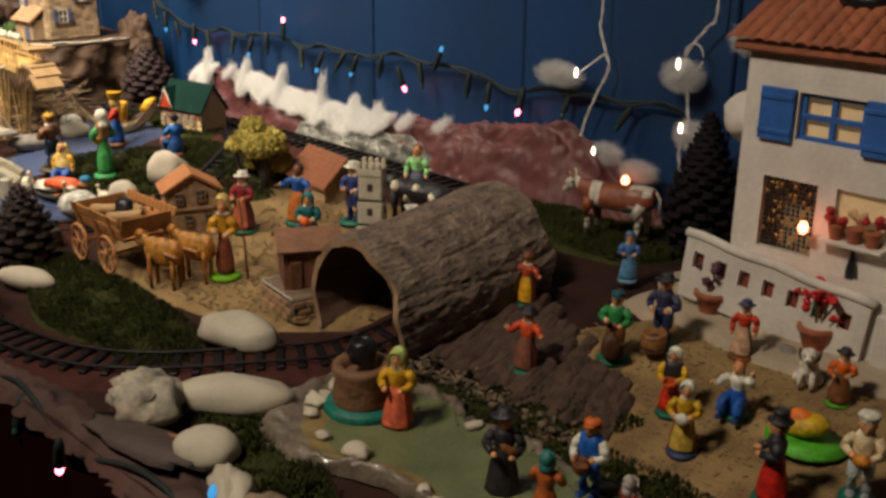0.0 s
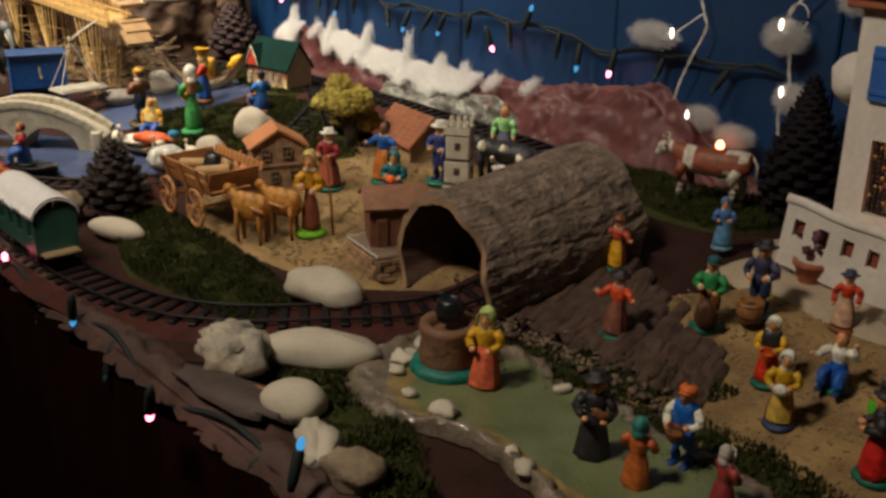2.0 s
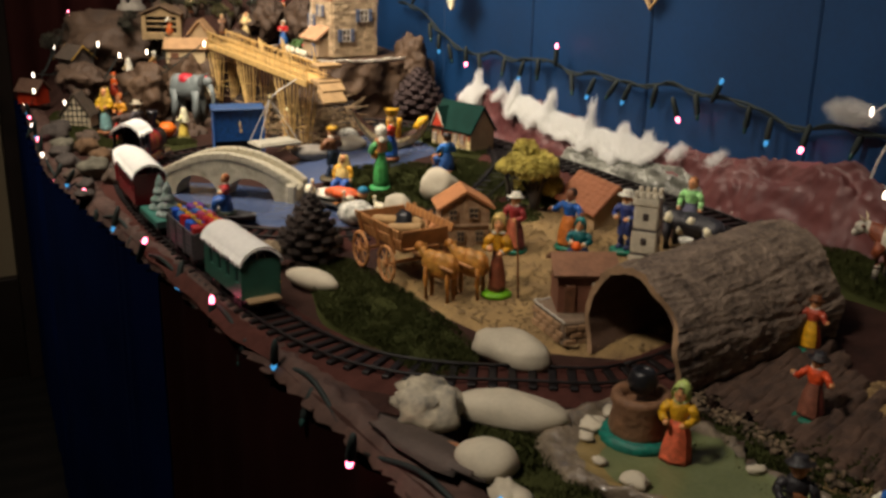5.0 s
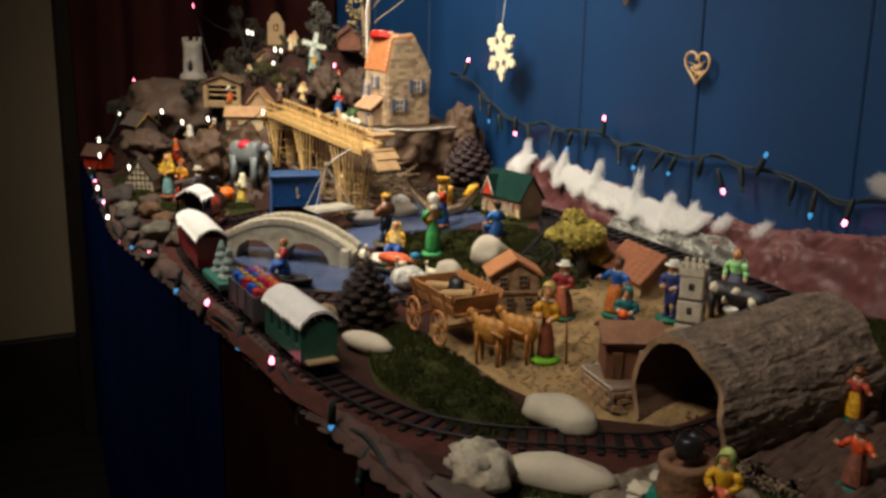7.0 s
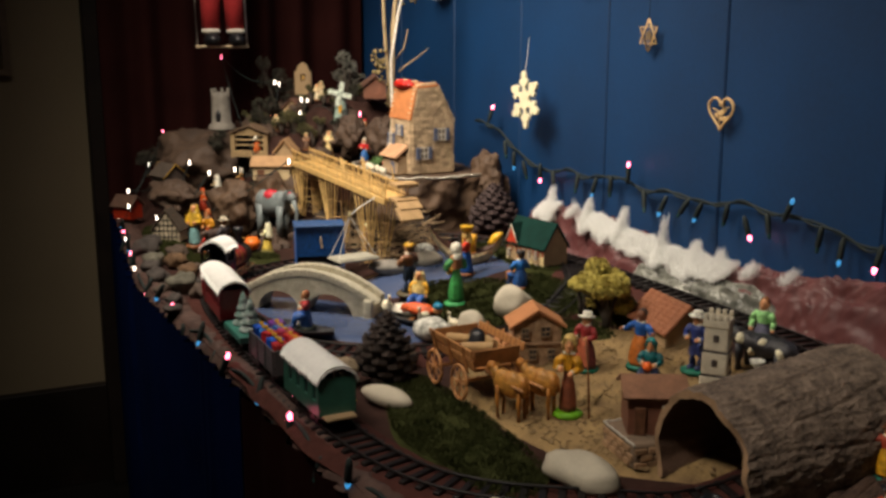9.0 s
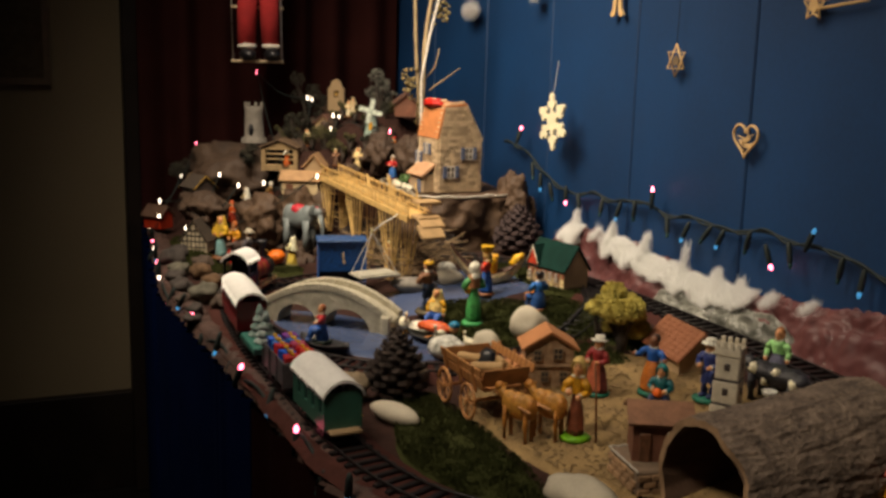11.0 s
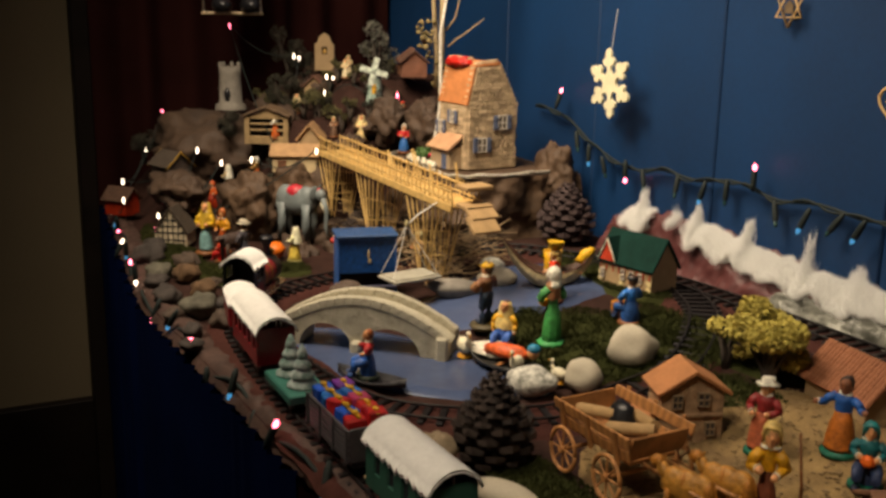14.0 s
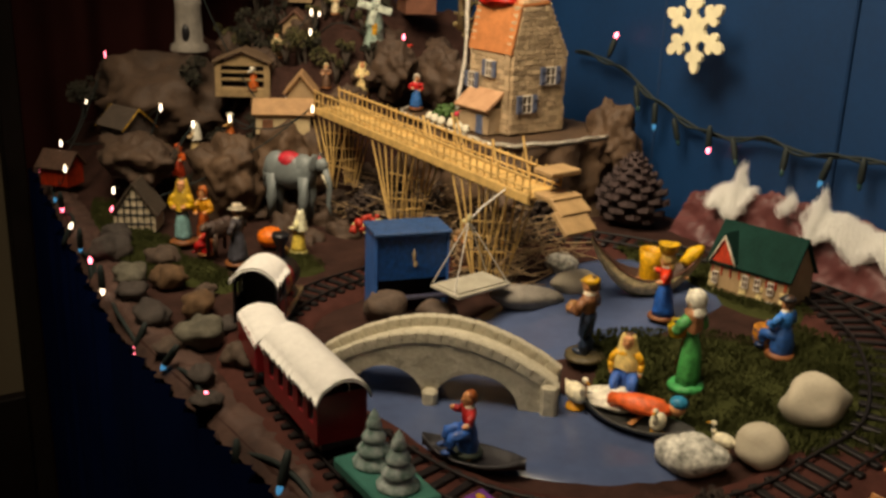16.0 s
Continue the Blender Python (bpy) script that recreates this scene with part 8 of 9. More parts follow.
def wheels(root, xs, r=0.0075, mat_=None):
    for x in xs:
        for sy in (-1, 1):
            wh = part("wheel", Shape().cone((x, sy * 0.0145, r), (x, sy * 0.0185, r), r, r * 0.96, 0, 14), mat_ or BLACK, root)
            part("hub", Shape().cone((x, sy * 0.0185, r), (x, sy * 0.0195, r), r * 0.35, r * 0.3, 0, 8), CHROME, wh)


def snow_roof(root, L, W_, z, arch, name="roof"):
    """An arched roof with a snow cover that drips unevenly over its eaves."""
    s = Shape()
    n, k = 30, 12
    vs, fs = [], []
    for i in range(n + 1):
        x = -L / 2 + L * i / n
        for j in range(k + 1):
            t = -1 + 2 * j / k
            drip = (0.003 + 0.0045 * noise.noise(Vector((x * 130, 5.0 if t > 0 else 9.0, z * 90))) + 0.002 * math.sin(i * 2.3)) * (abs(t) > 0.98) + 0.0006 * noise.noise(Vector((x * 160, t * 5, 1)))
            vs.append((x, t * W_ / 2, z + arch * (1 - t * t) - drip))
    for i in range(n):
        for j in range(k):
            a = i * (k + 1) + j
            fs.append((a, a + 1, a + k + 2, a + k + 1))
    o = len(vs)
    vs += [(x * 0.995, y * 0.97, zz - 0.003) for x, y, zz in vs]
    fs += [tuple(q + o for q in reversed(f)) for f in fs]
    ring = [j for j in range(k + 1)] + [i * (k + 1) + k for i in range(1, n + 1)] + [n * (k + 1) + j for j in range(k - 1, -1, -1)] + [i * (k + 1) for i in range(n - 1, 0, -1)]
    for q in range(len(ring)):
        a, b = ring[q], ring[(q + 1) % len(ring)]
        fs.append((a, b, b + o, a + o))
    return part(name, s.add(vs, fs), SNOW_ROOF, root, "roof with white snow cover")


def carriage(s, L, label, body_m, name="railway_carriage", trim=GOLD, H=0.043):
    c = thing(name, label, "toy train", along(s), "toy train")
    part("chassis", Shape().box((0, 0, 0.009), (L, 0.036, 0.006), b=0.001), BLACK, c)
    n = max(3, int(L / 0.024))
    holes = [(0.008 + i * (L - 0.010) / n, 0.008 + i * (L - 0.010) / n + 0.0115, 0.016, 0.033) for i in range(n)]
    for sy in (-1, 1):
        part("side_wall", panel(L, H, 0.002, holes), body_m, c, "", pose(-L / 2, sy * 0.021 - (0.001 if sy > 0 else 0.001), 0.012))
        for h in holes:
            part("window_pane", Shape().box((-L / 2 + (h[0] + h[1]) / 2, sy * 0.0195, 0.012 + 0.0245), (0.0112, 0.0008, 0.0168), b=0.0001), mat("dark_pane", (0.03, 0.035, 0.04), 0.2), c)
    for sx in (-1, 1):
        part("end_wall", Shape().box((sx * (L / 2 - 0.001), 0, 0.012 + H / 2), (0.002, 0.040, H), b=0.0004), body_m, c)
    part("waist_trim", Shape().box((0, -0.0226, 0.025), (L, 0.001, 0.0015), b=0.0002), trim, c)
    wheels(c, (-L * 0.34, -L * 0.22, L * 0.22, L * 0.34))
    snow_roof(c, L + 0.008, 0.050, 0.012 + H, 0.014)
    part("coupling", Shape().box((L / 2 + 0.006, 0, 0.009), (0.014, 0.006, 0.003), b=0.0006), BLACK, c)
    return c


S0 = s_at(-0.815)


def green_carriage():
    c = carriage(S0, 0.112, "dark green toy carriage with snow covered roof", TRAIN_GREEN, trim=paint(0.4, 0.3, 0.1))
    for sx in (-1, 1):
        part("platform", Shape().box((sx * 0.062, 0, 0.012), (0.014, 0.036, 0.003), b=0.0006), CARD, c)


green_carriage()


def gift_wagon(s):
    c = thing("gift_wagon", "grey toy wagon heaped with wrapped presents", "toy train", along(s), "toy train")
    part("chassis", Shape().box((0, 0, 0.009), (0.104, 0.036, 0.006), b=0.001), BLACK, c)
    for sy in (-1, 1):
        for k in range(5):
            part("side_slat", Shape().box((0, sy * 0.021, 0.0155 + k * 0.0062), (0.104, 0.003, 0.0052), b=0.0007), TRAIN_GREY, c)
        for x in (-0.05, -0.017, 0.017, 0.05):
            part("stake", Shape().box((x, sy * 0.0232, 0.028), (0.004, 0.002, 0.033), b=0.0005), TRAIN_GREY, c)
    for sx in (-1, 1):
        part("end_wall", Shape().box((sx * 0.051, 0, 0.028), (0.003, 0.040, 0.032), b=0.0006), TRAIN_GREY, c)
    part("badge", Shape().ball((0, -0.0245, 0.027), (0.009, 0.0018, 0.008), 0, 12, 8), paint(0.36, 0.22, 0.08), c, "cream and brown round ornament")
    rnd = random.Random(6)
    cols = [(0.30, 0.03, 0.03), (0.02, 0.07, 0.34), (0.10, 0.03, 0.16), (0.34, 0.12, 0.03), (0.03, 0.10, 0.30), (0.28, 0.05, 0.10)]
    for i in range(10):
        x, y = -0.040 + (i % 5) * 0.0195, -0.010 + (i // 5) * 0.020
        g = part("present", Shape().box((x, y, 0.044 + rnd.uniform(-0.002, 0.004)), (0.018, 0.018, 0.016), rot=(rnd.uniform(-8, 8), rnd.uniform(-8, 8), rnd.uniform(-15, 15)), b=0.0012), paint(*rnd.choice(cols)), c, "present in coloured wrapping")
        part("ribbon", Shape().box((x, y, 0.0535), (0.019, 0.003, 0.002), rot=(0, 0, rnd.uniform(-15, 15)), b=0.0003).ball((x, y, 0.0555), (0.005, 0.003, 0.002), 0, 8, 5), paint(0.40, 0.25, 0.05), g)
    wheels(c, (-0.032, 0.032))


gift_wagon(S0 + 0.148)


def fir_wagon(s):
    c = thing("fir_tree_wagon", "teal flat wagon carrying two snowy toy fir trees", "toy train", along(s), "toy train")
    part("flat_bed", Shape().box((0, 0, 0.014), (0.088, 0.046, 0.010), b=0.0015), TRAIN_TEAL, c)
    for x in (-0.018, 0.020):
        f = Shape()
        for k in range(4):
            z = 0.020 + k * 0.0105
            r = 0.0165 - k * 0.0035
            f.lathe([(r, z), (r * 1.02, z + 0.002), (r * 0.45, z + 0.011), (r * 0.2, z + 0.013)], 0, 13, pose(x, 0, 0))
        f.cone((x, 0, 0.058), (x, 0, 0.066), 0.004, 0.0005, 0, 8)
        part("fir_tree", f, FIR_SNOW, c, "snow dusted plastic fir tree")
    wheels(c, (-0.028, 0.028))


fir_wagon(S0 + 0.295)
carriage(S0 + 0.432, 0.124, "red toy passenger carriage with snow covered roof", TRAIN_RED)


def tender(s):
    c = thing("train_tender", "red toy tender with a snow covered load", "toy train", along(s), "toy train")
    part("chassis", Shape().box((0, 0, 0.009), (0.084, 0.036, 0.006), b=0.001), BLACK, c)
    part("tank", Shape().box((0, 0, 0.027), (0.084, 0.042, 0.030), b=0.002), TRAIN_RED, c)
    part("scroll_ornament", Shape().tube([(0.026 * math.cos(t * 0.5) * (1 - t * 0.04), -0.0215, 0.027 + 0.007 * math.sin(t * 0.9)) for t in range(14)], 0.0014, 0, 6), GOLD, c, "gilt scroll ornament")
    snow_roof(c, 0.084, 0.043, 0.042, 0.008)
    wheels(c, (-0.028, 0.0, 0.028))


tender(S0 + 0.560)


def locomotive(s):
    c = thing("steam_locomotive", "black and red toy steam locomotive with snowy cab", "toy train", along(s), "toy train")
    part("chassis", Shape().box((0.005, 0, 0.0115), (0.132, 0.032, 0.007), b=0.001), BLACK, c)
    part("boiler", Shape().cone((-0.012, 0, 0.034), (0.040, 0, 0.034), 0.0185, 0.0185, 0, 22), TRAIN_RED, c, "red boiler")
    part("smokebox", Shape().cone((0.040, 0, 0.034), (0.062, 0, 0.034), 0.0192, 0.0192, 0, 22), BLACK, c)
    part("boiler_front", Shape().ball((0.062, 0, 0.034), (0.005, 0.0175, 0.0175), 0, 16, 10), paint(0.46, 0.40, 0.28), c, "cream boiler front")
    for x in (0.002, 0.022):
        part("boiler_band", Shape().cone((x, 0, 0.034), (x + 0.002, 0, 0.034), 0.0192, 0.0192, 0, 22), GOLD, c)
    part("chimney", Shape().lathe([(0.005, 0.050), (0.0045, 0.066), (0.010, 0.078), (0.0095, 0.082), (0.005, 0.080)], 0, 14, pose(0.050, 0, 0)), BLACK, c)
    part("steam_dome", Shape().lathe([(0.0065, 0.050), (0.006, 0.058), (0.003, 0.062)], 0, 12, pose(0.012, 0, 0)), GOLD, c)
    part("cab_front", Shape().box((-0.016, 0, 0.040), (0.003, 0.044, 0.050), b=0.0005), BLACK, c)
    for sy in (-1, 1):
        part("cab_side", panel(0.040, 0.050, 0.002, [(0.008, 0.018, 0.026, 0.042), (0.021, 0.031, 0.026, 0.042)]), BLACK, c, "", pose(-0.056, sy * 0.022 - 0.001, 0.015))
        part("cab_door", Shape().box((-0.036, sy * 0.0234, 0.026), (0.022, 0.001, 0.018), b=0.0003), TRAIN_RED, c)
        part("window_frame", Shape().tube([(-0.049, sy * 0.0235, 0.040), (-0.024, sy * 0.0235, 0.040), (-0.024, sy * 0.0235, 0.058), (-0.049, sy * 0.0235, 0.058), (-0.049, sy * 0.0235, 0.040)], 0.0007, 0, 5), CHROME, c)
        part("drive_rod", Shape().box((0.014, sy * 0.0215, 0.009), (0.070, 0.0016, 0.003), b=0.0004), CHROME, c)
        part("cylinder", Shape().cone((0.044, sy * 0.018, 0.011), (0.064, sy * 0.018, 0.011), 0.0055, 0.0055, 0, 12), CHROME, c)
        part("running_board", Shape().box((0.022, sy * 0.019, 0.0175), (0.078, 0.010, 0.0016), b=0.0004), CHROME, c)
    snow_roof(c, 0.050, 0.052, 0.064, 0.015).location.x = -0.036
    wheels(c, (-0.036, -0.008, 0.014, 0.034), 0.010, paint(0.10, 0.012, 0.012))
    part("cow_catcher", Shape().prism([(0.068, -0.016), (0.084, 0.0), (0.068, 0.016)], 0.003, 0.014), BLACK, c)
    part("headlamp", Shape().cone((0.060, 0, 0.056), (0.068, 0, 0.056), 0.005, 0.0055, 0, 12), GOLD, c)


locomotive(S0 + 0.684)

# ---- village on the hill ----
def hz(x, y):
    return ground(x, y) - 0.002


ht = gable_hut("timbered_hut", "small half timbered hut with a steep gable", -1.915, 0.448, 0.756, -31, 0.062, 0.075, 0.032, 0.050, paint(0.46, 0.40, 0.30), mat("dark_thatch", (0.05, 0.035, 0.022), 0.85, var=0.35, scale=60, bump=0.8), None, (), door=False)
for z in (0.014, 0.030, 0.044, 0.058):
    w_ = 0.036 * (1 if z < 0.031 else (0.080 - z) / 0.05)
    part("timber", Shape().box((0.0318, 0, z), (0.002, w_ * 2, 0.0026), b=0.0003), BLACK, ht)
    part("timber", Shape().box((-0.0318, 0, z), (0.002, w_ * 2, 0.0026), b=0.0003), BLACK, ht)
ht.scale = (0.76, 0.76, 0.80)
for y in (-0.030, -0.018, -0.006, 0.006, 0.018, 0.030):
    t_ = 0.028 + 0.05 * (1 - abs(y) / 0.0375)
    for sx in (-1, 1):
        part("timber", Shape().box((sx * 0.0322, y, t_ / 2), (0.002, 0.0024, t_), b=0.0003), BLACK, ht)


def market_stall(x, y, z, rz):
    t = thing("wooden_stall", "ochre wooden stall with a pitched roof and shelves", "model stall", pose(x, y, z, 0, 0, rz))
    board = mat("ochre_stall_board", (0.27, 0.185, 0.085), 0.75, var=0.3, scale=50, bump=0.3)
    for sx in (-1, 1):
        part("side_board", Shape().box((sx * 0.040, 0.002, 0.028), (0.006, 0.040, 0.056), b=0.0006), board, t)
        part("corner_post", Shape().box((sx * 0.038, -0.020, 0.027), (0.010, 0.005, 0.054), b=0.0008), board, t)
        part("roof", Shape().box((sx * 0.022, 0, 0.065), (0.052, 0.056, 0.004), rot=(0, sx * 22, 0), b=0.0008), mat("brown_roof_board", (0.10, 0.062, 0.032), 0.75, var=0.3, scale=50, bump=0.3), t)
    part("gable_board", Shape().prism([(-0.042, 0.050), (0.042, 0.050), (0, 0.070)], 0, 0.003, m=pose(0, -0.018, 0, 90)), board, t)
    for z_ in (0.014, 0.028, 0.040):
        part("shelf", Shape().box((0, -0.012, z_), (0.076, 0.016, 0.0035), b=0.0005), board, t)
    part("front_board", Shape().box((0, -0.020, 0.008), (0.072, 0.003, 0.014), b=0.0006), board, t)
    part("back_board", Shape().box((0, 0.006, 0.028), (0.076, 0.003, 0.054), b=0.0006), mat("dark_stall_back", (0.035, 0.022, 0.014), 0.8, var=0.3), t, "dark inner back")


market_stall(-2.065, 0.668, 0.905, 60)
gable_hut("village_house", "small ochre house with an orange roof on the terrace", -1.958, 0.718, 0.900, -28, 0.045, 0.040, 0.028, 0.024, CARD, mat("tan_card_roof", (0.34, 0.20, 0.09), 0.75, var=0.25, scale=60, bump=0.35), None, ((0.0, 0.014, 0.008, 0.010),))
gable_hut("village_house", "long low ochre house beside the straw bridge", -1.945, 0.682, 0.868, 64, 0.080, 0.040, 0.032, 0.016, mat("cream_card", (0.46, 0.36, 0.20), 0.75, var=0.2, scale=40, bump=0.2), mat("tan_card_roof", (0.34, 0.20, 0.09)), None, ((0.01, 0.010, 0.008, 0.008),))
gable_hut("village_house", "dark brown house high on the hill", -2.02, 0.955, 1.035, -20, 0.085, 0.05, 0.030, 0.020, mat("brown_clay", (0.13, 0.055, 0.032)), mat("dark_hill_tile", (0.11, 0.050, 0.030), 0.75, var=0.3, scale=60, bump=0.3, objrand=0.3), (12, 5), ())
yellow_hut = gable_hut("village_house", "small dark hut with a yellow edged roof", -2.055, 0.475, 0.850, 20, 0.055, 0.05, 0.026, 0.022, paint(0.05, 0.04, 0.035), mat("dark_hut_roof", (0.045, 0.032, 0.022), 0.8, var=0.3, scale=50, bump=0.5), None, (), door=False)
for sx in (-1, 1):
    part("roof_edge", Shape().tube([(sx * 0.0335, -0.031, 0.022), (sx * 0.0335, 0, 0.051), (sx * 0.0335, 0.031, 0.022)], 0.0014, 0, 6), paint(0.30, 0.19, 0.05), yellow_hut, "yellow roof edge")
gable_hut("village_house", "small ochre hut among the trees", -2.16, 0.80, 0.985, -30, 0.05, 0.04, 0.024, 0.018, CARD, mat("dark_hill_tile", (0.11, 0.050, 0.030)), None, ())
tw = thing("ruined_tower", "round grey stone tower with an arched doorway", "model tower", pose(-2.275, 0.650, 0.952) @ Matrix.Diagonal((0.92, 0.92, 1.22, 1)))
part("shaft", Shape().lathe([(0.036, 0), (0.034, 0.008), (0.026, 0.012), (0.024, 0.060), (0.025, 0.072), (0.021, 0.073), (0.019, 0.066)], 0, 20), STONE_G, tw)
part("doorway", Shape().ball((0.019, -0.012, 0.026), (0.008, 0.008, 0.013), 0, 12, 8), BLACK, tw, "dark arched doorway")
for i in range(7):
    a = i * 0.898
    part("merlon", Shape().box((0.022 * math.cos(a), 0.022 * math.sin(a), 0.076), (0.007, 0.006, 0.009), rot=(0, 0, math.degrees(a)), b=0.001), STONE_G, tw)
bt = thing("bell_gable", "small ochre bell gable of a chapel", "model tower", pose(-2.280, 0.862, 1.030, 0, 0, 62) @ Matrix.Diagonal((1.05, 1.0, 1.16, 1)))
part("gable_wall", panel(0.040, 0.050, 0.012, [(0.014, 0.026, 0.030, 0.044)]), CARD, bt, "", pose(-0.020, 0, 0))
part("gable_top", Shape().prism([(-0.016, 0.050), (0.016, 0.050), (0.010, 0.064), (0, 0.070), (-0.010, 0.064)], -0.012, 0.0, m=pose(0, 0, 0, 90)), CARD, bt)
part("bell", Shape().lathe([(0.0045, 0), (0.0035, 0.004), (0.002, 0.008)], 0, 10, pose(0, 0.006, 0.033)), GOLD, bt)
wm = thing("windmill", "pale green windmill with four sails", "model windmill", pose(-1.985, 0.858, 0.984, 0, 0, 62))
part("mill_tower", Shape().lathe([(0.018, 0), (0.016, 0.014), (0.011, 0.060), (0.012, 0.063), (0.004, 0.074)], 0, 14), paint(0.24, 0.30, 0.26), wm)
for k in range(4):
    part("sail", Shape().box((0, -0.015, 0.016), (0.011, 0.0015, 0.022), b=0.0004).box((0, -0.0155, 0.014), (0.002, 0.002, 0.027), b=0.0004), paint(0.46, 0.50, 0.44), wm, "", pose(0, 0, 0.064) @ pose(0, 0, 0, 0, 14 + 90 * k, 0))
part("door", Shape().box((0, -0.0135, 0.030), (0.008, 0.003, 0.018), b=0.0006), paint(0.42, 0.24, 0.05), wm, "ochre door")

# bare pale branches and dark shrubs on the hill
rnd = random.Random(31)
tr = thing("birch_branches", "tall bare pale branches standing behind the house", "branches", pose(-1.800, 0.905, 0.93))
for pts, r0, r1, m_, lab in (
        ([(0, -0.004, 0.10), (0.004, -0.006, 0.16), (0, -0.009, 0.214), (-0.003, -0.013, 0.29), (0, -0.017, 0.372), (0.004, -0.02, 0.50)], 0.0052, 0.0036, BIRCH, ""),
        ([(0, 0.004, 0.10), (0.003, 0.004, 0.135), (0, 0.006, 0.255), (-0.004, 0.013, 0.31), (0, 0.022, 0.374), (0.004, 0.032, 0.50)], 0.0058, 0.0040, BIRCH, ""),
        ([(0.02, -0.019, -0.03), (0.02, -0.014, 0.014), (0.022, -0.007, 0.06), (0.02, -0.006, 0.105), (0.018, -0.006, 0.195), (0.01, 0.014, 0.29), (0.0, 0.039, 0.374), (0.0, 0.06, 0.48)], 0.0036, 0.0026, paint(0.55, 0.52, 0.46), "white curved birch twig"),
        ([(0.0, 0.018, 0.172), (0.0, 0.034, 0.185), (0.0, 0.051, 0.195), (0.004, 0.088, 0.222)], 0.0022, 0.0010, BIRCH, ""),
        ([(0.0, 0.013, 0.201), (0.002, 0.030, 0.222), (0.0, 0.036, 0.240), (0.0, 0.040, 0.262)], 0.0022, 0.0012, BIRCH, "")):
    part("branch", Shape().tube(pts, r0, 0, 8, r1=r1), m_, tr, lab)
lf = Shape()
for i in range(120):
    c = rnd.choice(((0.0, 0.043, 0.340), (0.0, -0.027, 0.189), (0.0, 0.006, 0.12)))
    lf.ball((c[0] + rnd.gauss(0, 0.012), c[1] + rnd.gauss(0, 0.008), c[2] + rnd.gauss(0, 0.014)), rnd.uniform(0.002, 0.005), 0, 6, 4, rough=0.6, seed=i, freq=3)
part("dry_leaves", lf, mat("brown_lichen", (0.12, 0.09, 0.035), 0.9, scale=60, col2=(0.26, 0.20, 0.08), island=0.5), tr)
lichen_tree(-2.17, 0.735, 0.115, 0.050, "dark olive shrub on the hill", 5, LEAF_D, 600, z=0.93)
lichen_tree(-2.055, 0.775, 0.110, 0.045, "olive green shrub before the windmill", 6, mat("olive_leaf", (0.035, 0.034, 0.012), 0.9, scale=50, col2=(0.14, 0.125, 0.045), island=0.5), 600, z=0.90)
lichen_tree(-2.20, 0.955, 0.115, 0.055, "frosted grey shrub at the top of the hill", 7, mat("frosted_leaf", (0.05, 0.052, 0.042), 0.9, scale=60, col2=(0.30, 0.29, 0.24), island=0.6), 700, z=1.02)
lichen_tree(-2.33, 0.80, 0.16, 0.06, "dark bare looking shrub by the curtain", 8, LEAF_D, 500, z=0.99)
lichen_tree(-2.12, 0.60, 0.07, 0.035, "dark shrub behind the small figures", 9, LEAF_D, 350, z=0.90)
lichen_tree(-2.30, 0.47, 0.06, 0.05, "low dark shrub on the far slope", 10, LEAF_D, 350, z=0.845)
for i, (x, y) in enumerate(((-2.10, 0.66), (-2.02, 0.665), (-1.90, 0.70), (-1.945, 0.655))):
    lichen_tree(x, y, 0.030, 0.022, "tiny dark bush between the huts", 20 + i, LEAF_D, 120, z=hz(x, y), lobes=3)
figure("small clay figure with a big cream bonnet by the twigs", -1.525, 0.740, 0.062, 20, (0.10, 0.06, 0.04), (0.24, 0.15, 0.08), hat="bonnet", hatcol=(0.62, 0.55, 0.34), base=BR)
figure("small clay figure in white with red basket", -2.045, 0.675, 0.050, -40, (0.36, 0.10, 0.04), W, hat="bonnet", hatcol=W, base=BR, z=0.912)
# red wall paint stands in for the bulb's glow on the hut front
gable_hut("lantern_hut", "tiny hut with a bulb's red glow painted into its walls", -2.17, 0.400, 0.765, 40, 0.05, 0.04, 0.03, 0.02, paint(0.20, 0.03, 0.015), paint(0.06, 0.035, 0.025), None, (), door=False)


# flowers, pots and shrubs on the ledge, clutter of the far slope
rnd = random.Random(91)


def flower_bush(x, y, z, r, leaf, bloom, label, n=60):
    b = thing("flower_bush", label, "bush", pose(x, y, z))
    lf, fl = Shape(), Shape()
    for i in range(n):
        v = Vector((rnd.gauss(0, 1), rnd.gauss(0, 1), abs(rnd.gauss(0, 1)))).normalized() * r * rnd.uniform(0.4, 1.0)
        (fl if i % 3 == 0 and bloom else lf).ball((v.x, v.y, v.z * 0.9), rnd.uniform(0.12, 0.24) * r, 0, 7, 5, rough=0.6, seed=i * 0.7, freq=2.5)
    part("leaves", lf, paint(*leaf), b)
    if bloom:
        part("flower_head", fl, paint(*bloom), b)


flower_bush(-1.775, 0.868, 0.905, 0.024, (0.05, 0.09, 0.03), None, "small round green bush on the cliff top")
flower_bush(-1.612, 0.655, 0.803, 0.026, (0.46, 0.40, 0.22), (0.30, 0.045, 0.035), "cream and red dried flowers behind the booth", 46)
flower_bush(-1.742, 0.880, 0.912, 0.017, (0.30, 0.03, 0.06), (0.55, 0.06, 0.10), "pink flowering bush beside the stone house")
for i in range(6):
    x, y = -1.79 + 0.020 * i + rnd.uniform(-0.004, 0.004), 0.845 + rnd.uniform(-0.004, 0.004)
    s = Shape().ball((0, 0, 0.006), (0.007, 0.006, 0.007), 0, 9, 7, rough=0.4, seed=i)
    lone("white_pebble", s, paint(0.60, 0.56, 0.46), "small white pebble on the cliff edge", "stone", pose(x, y, 0.902), "cliff edge pebbles")
s = Shape()
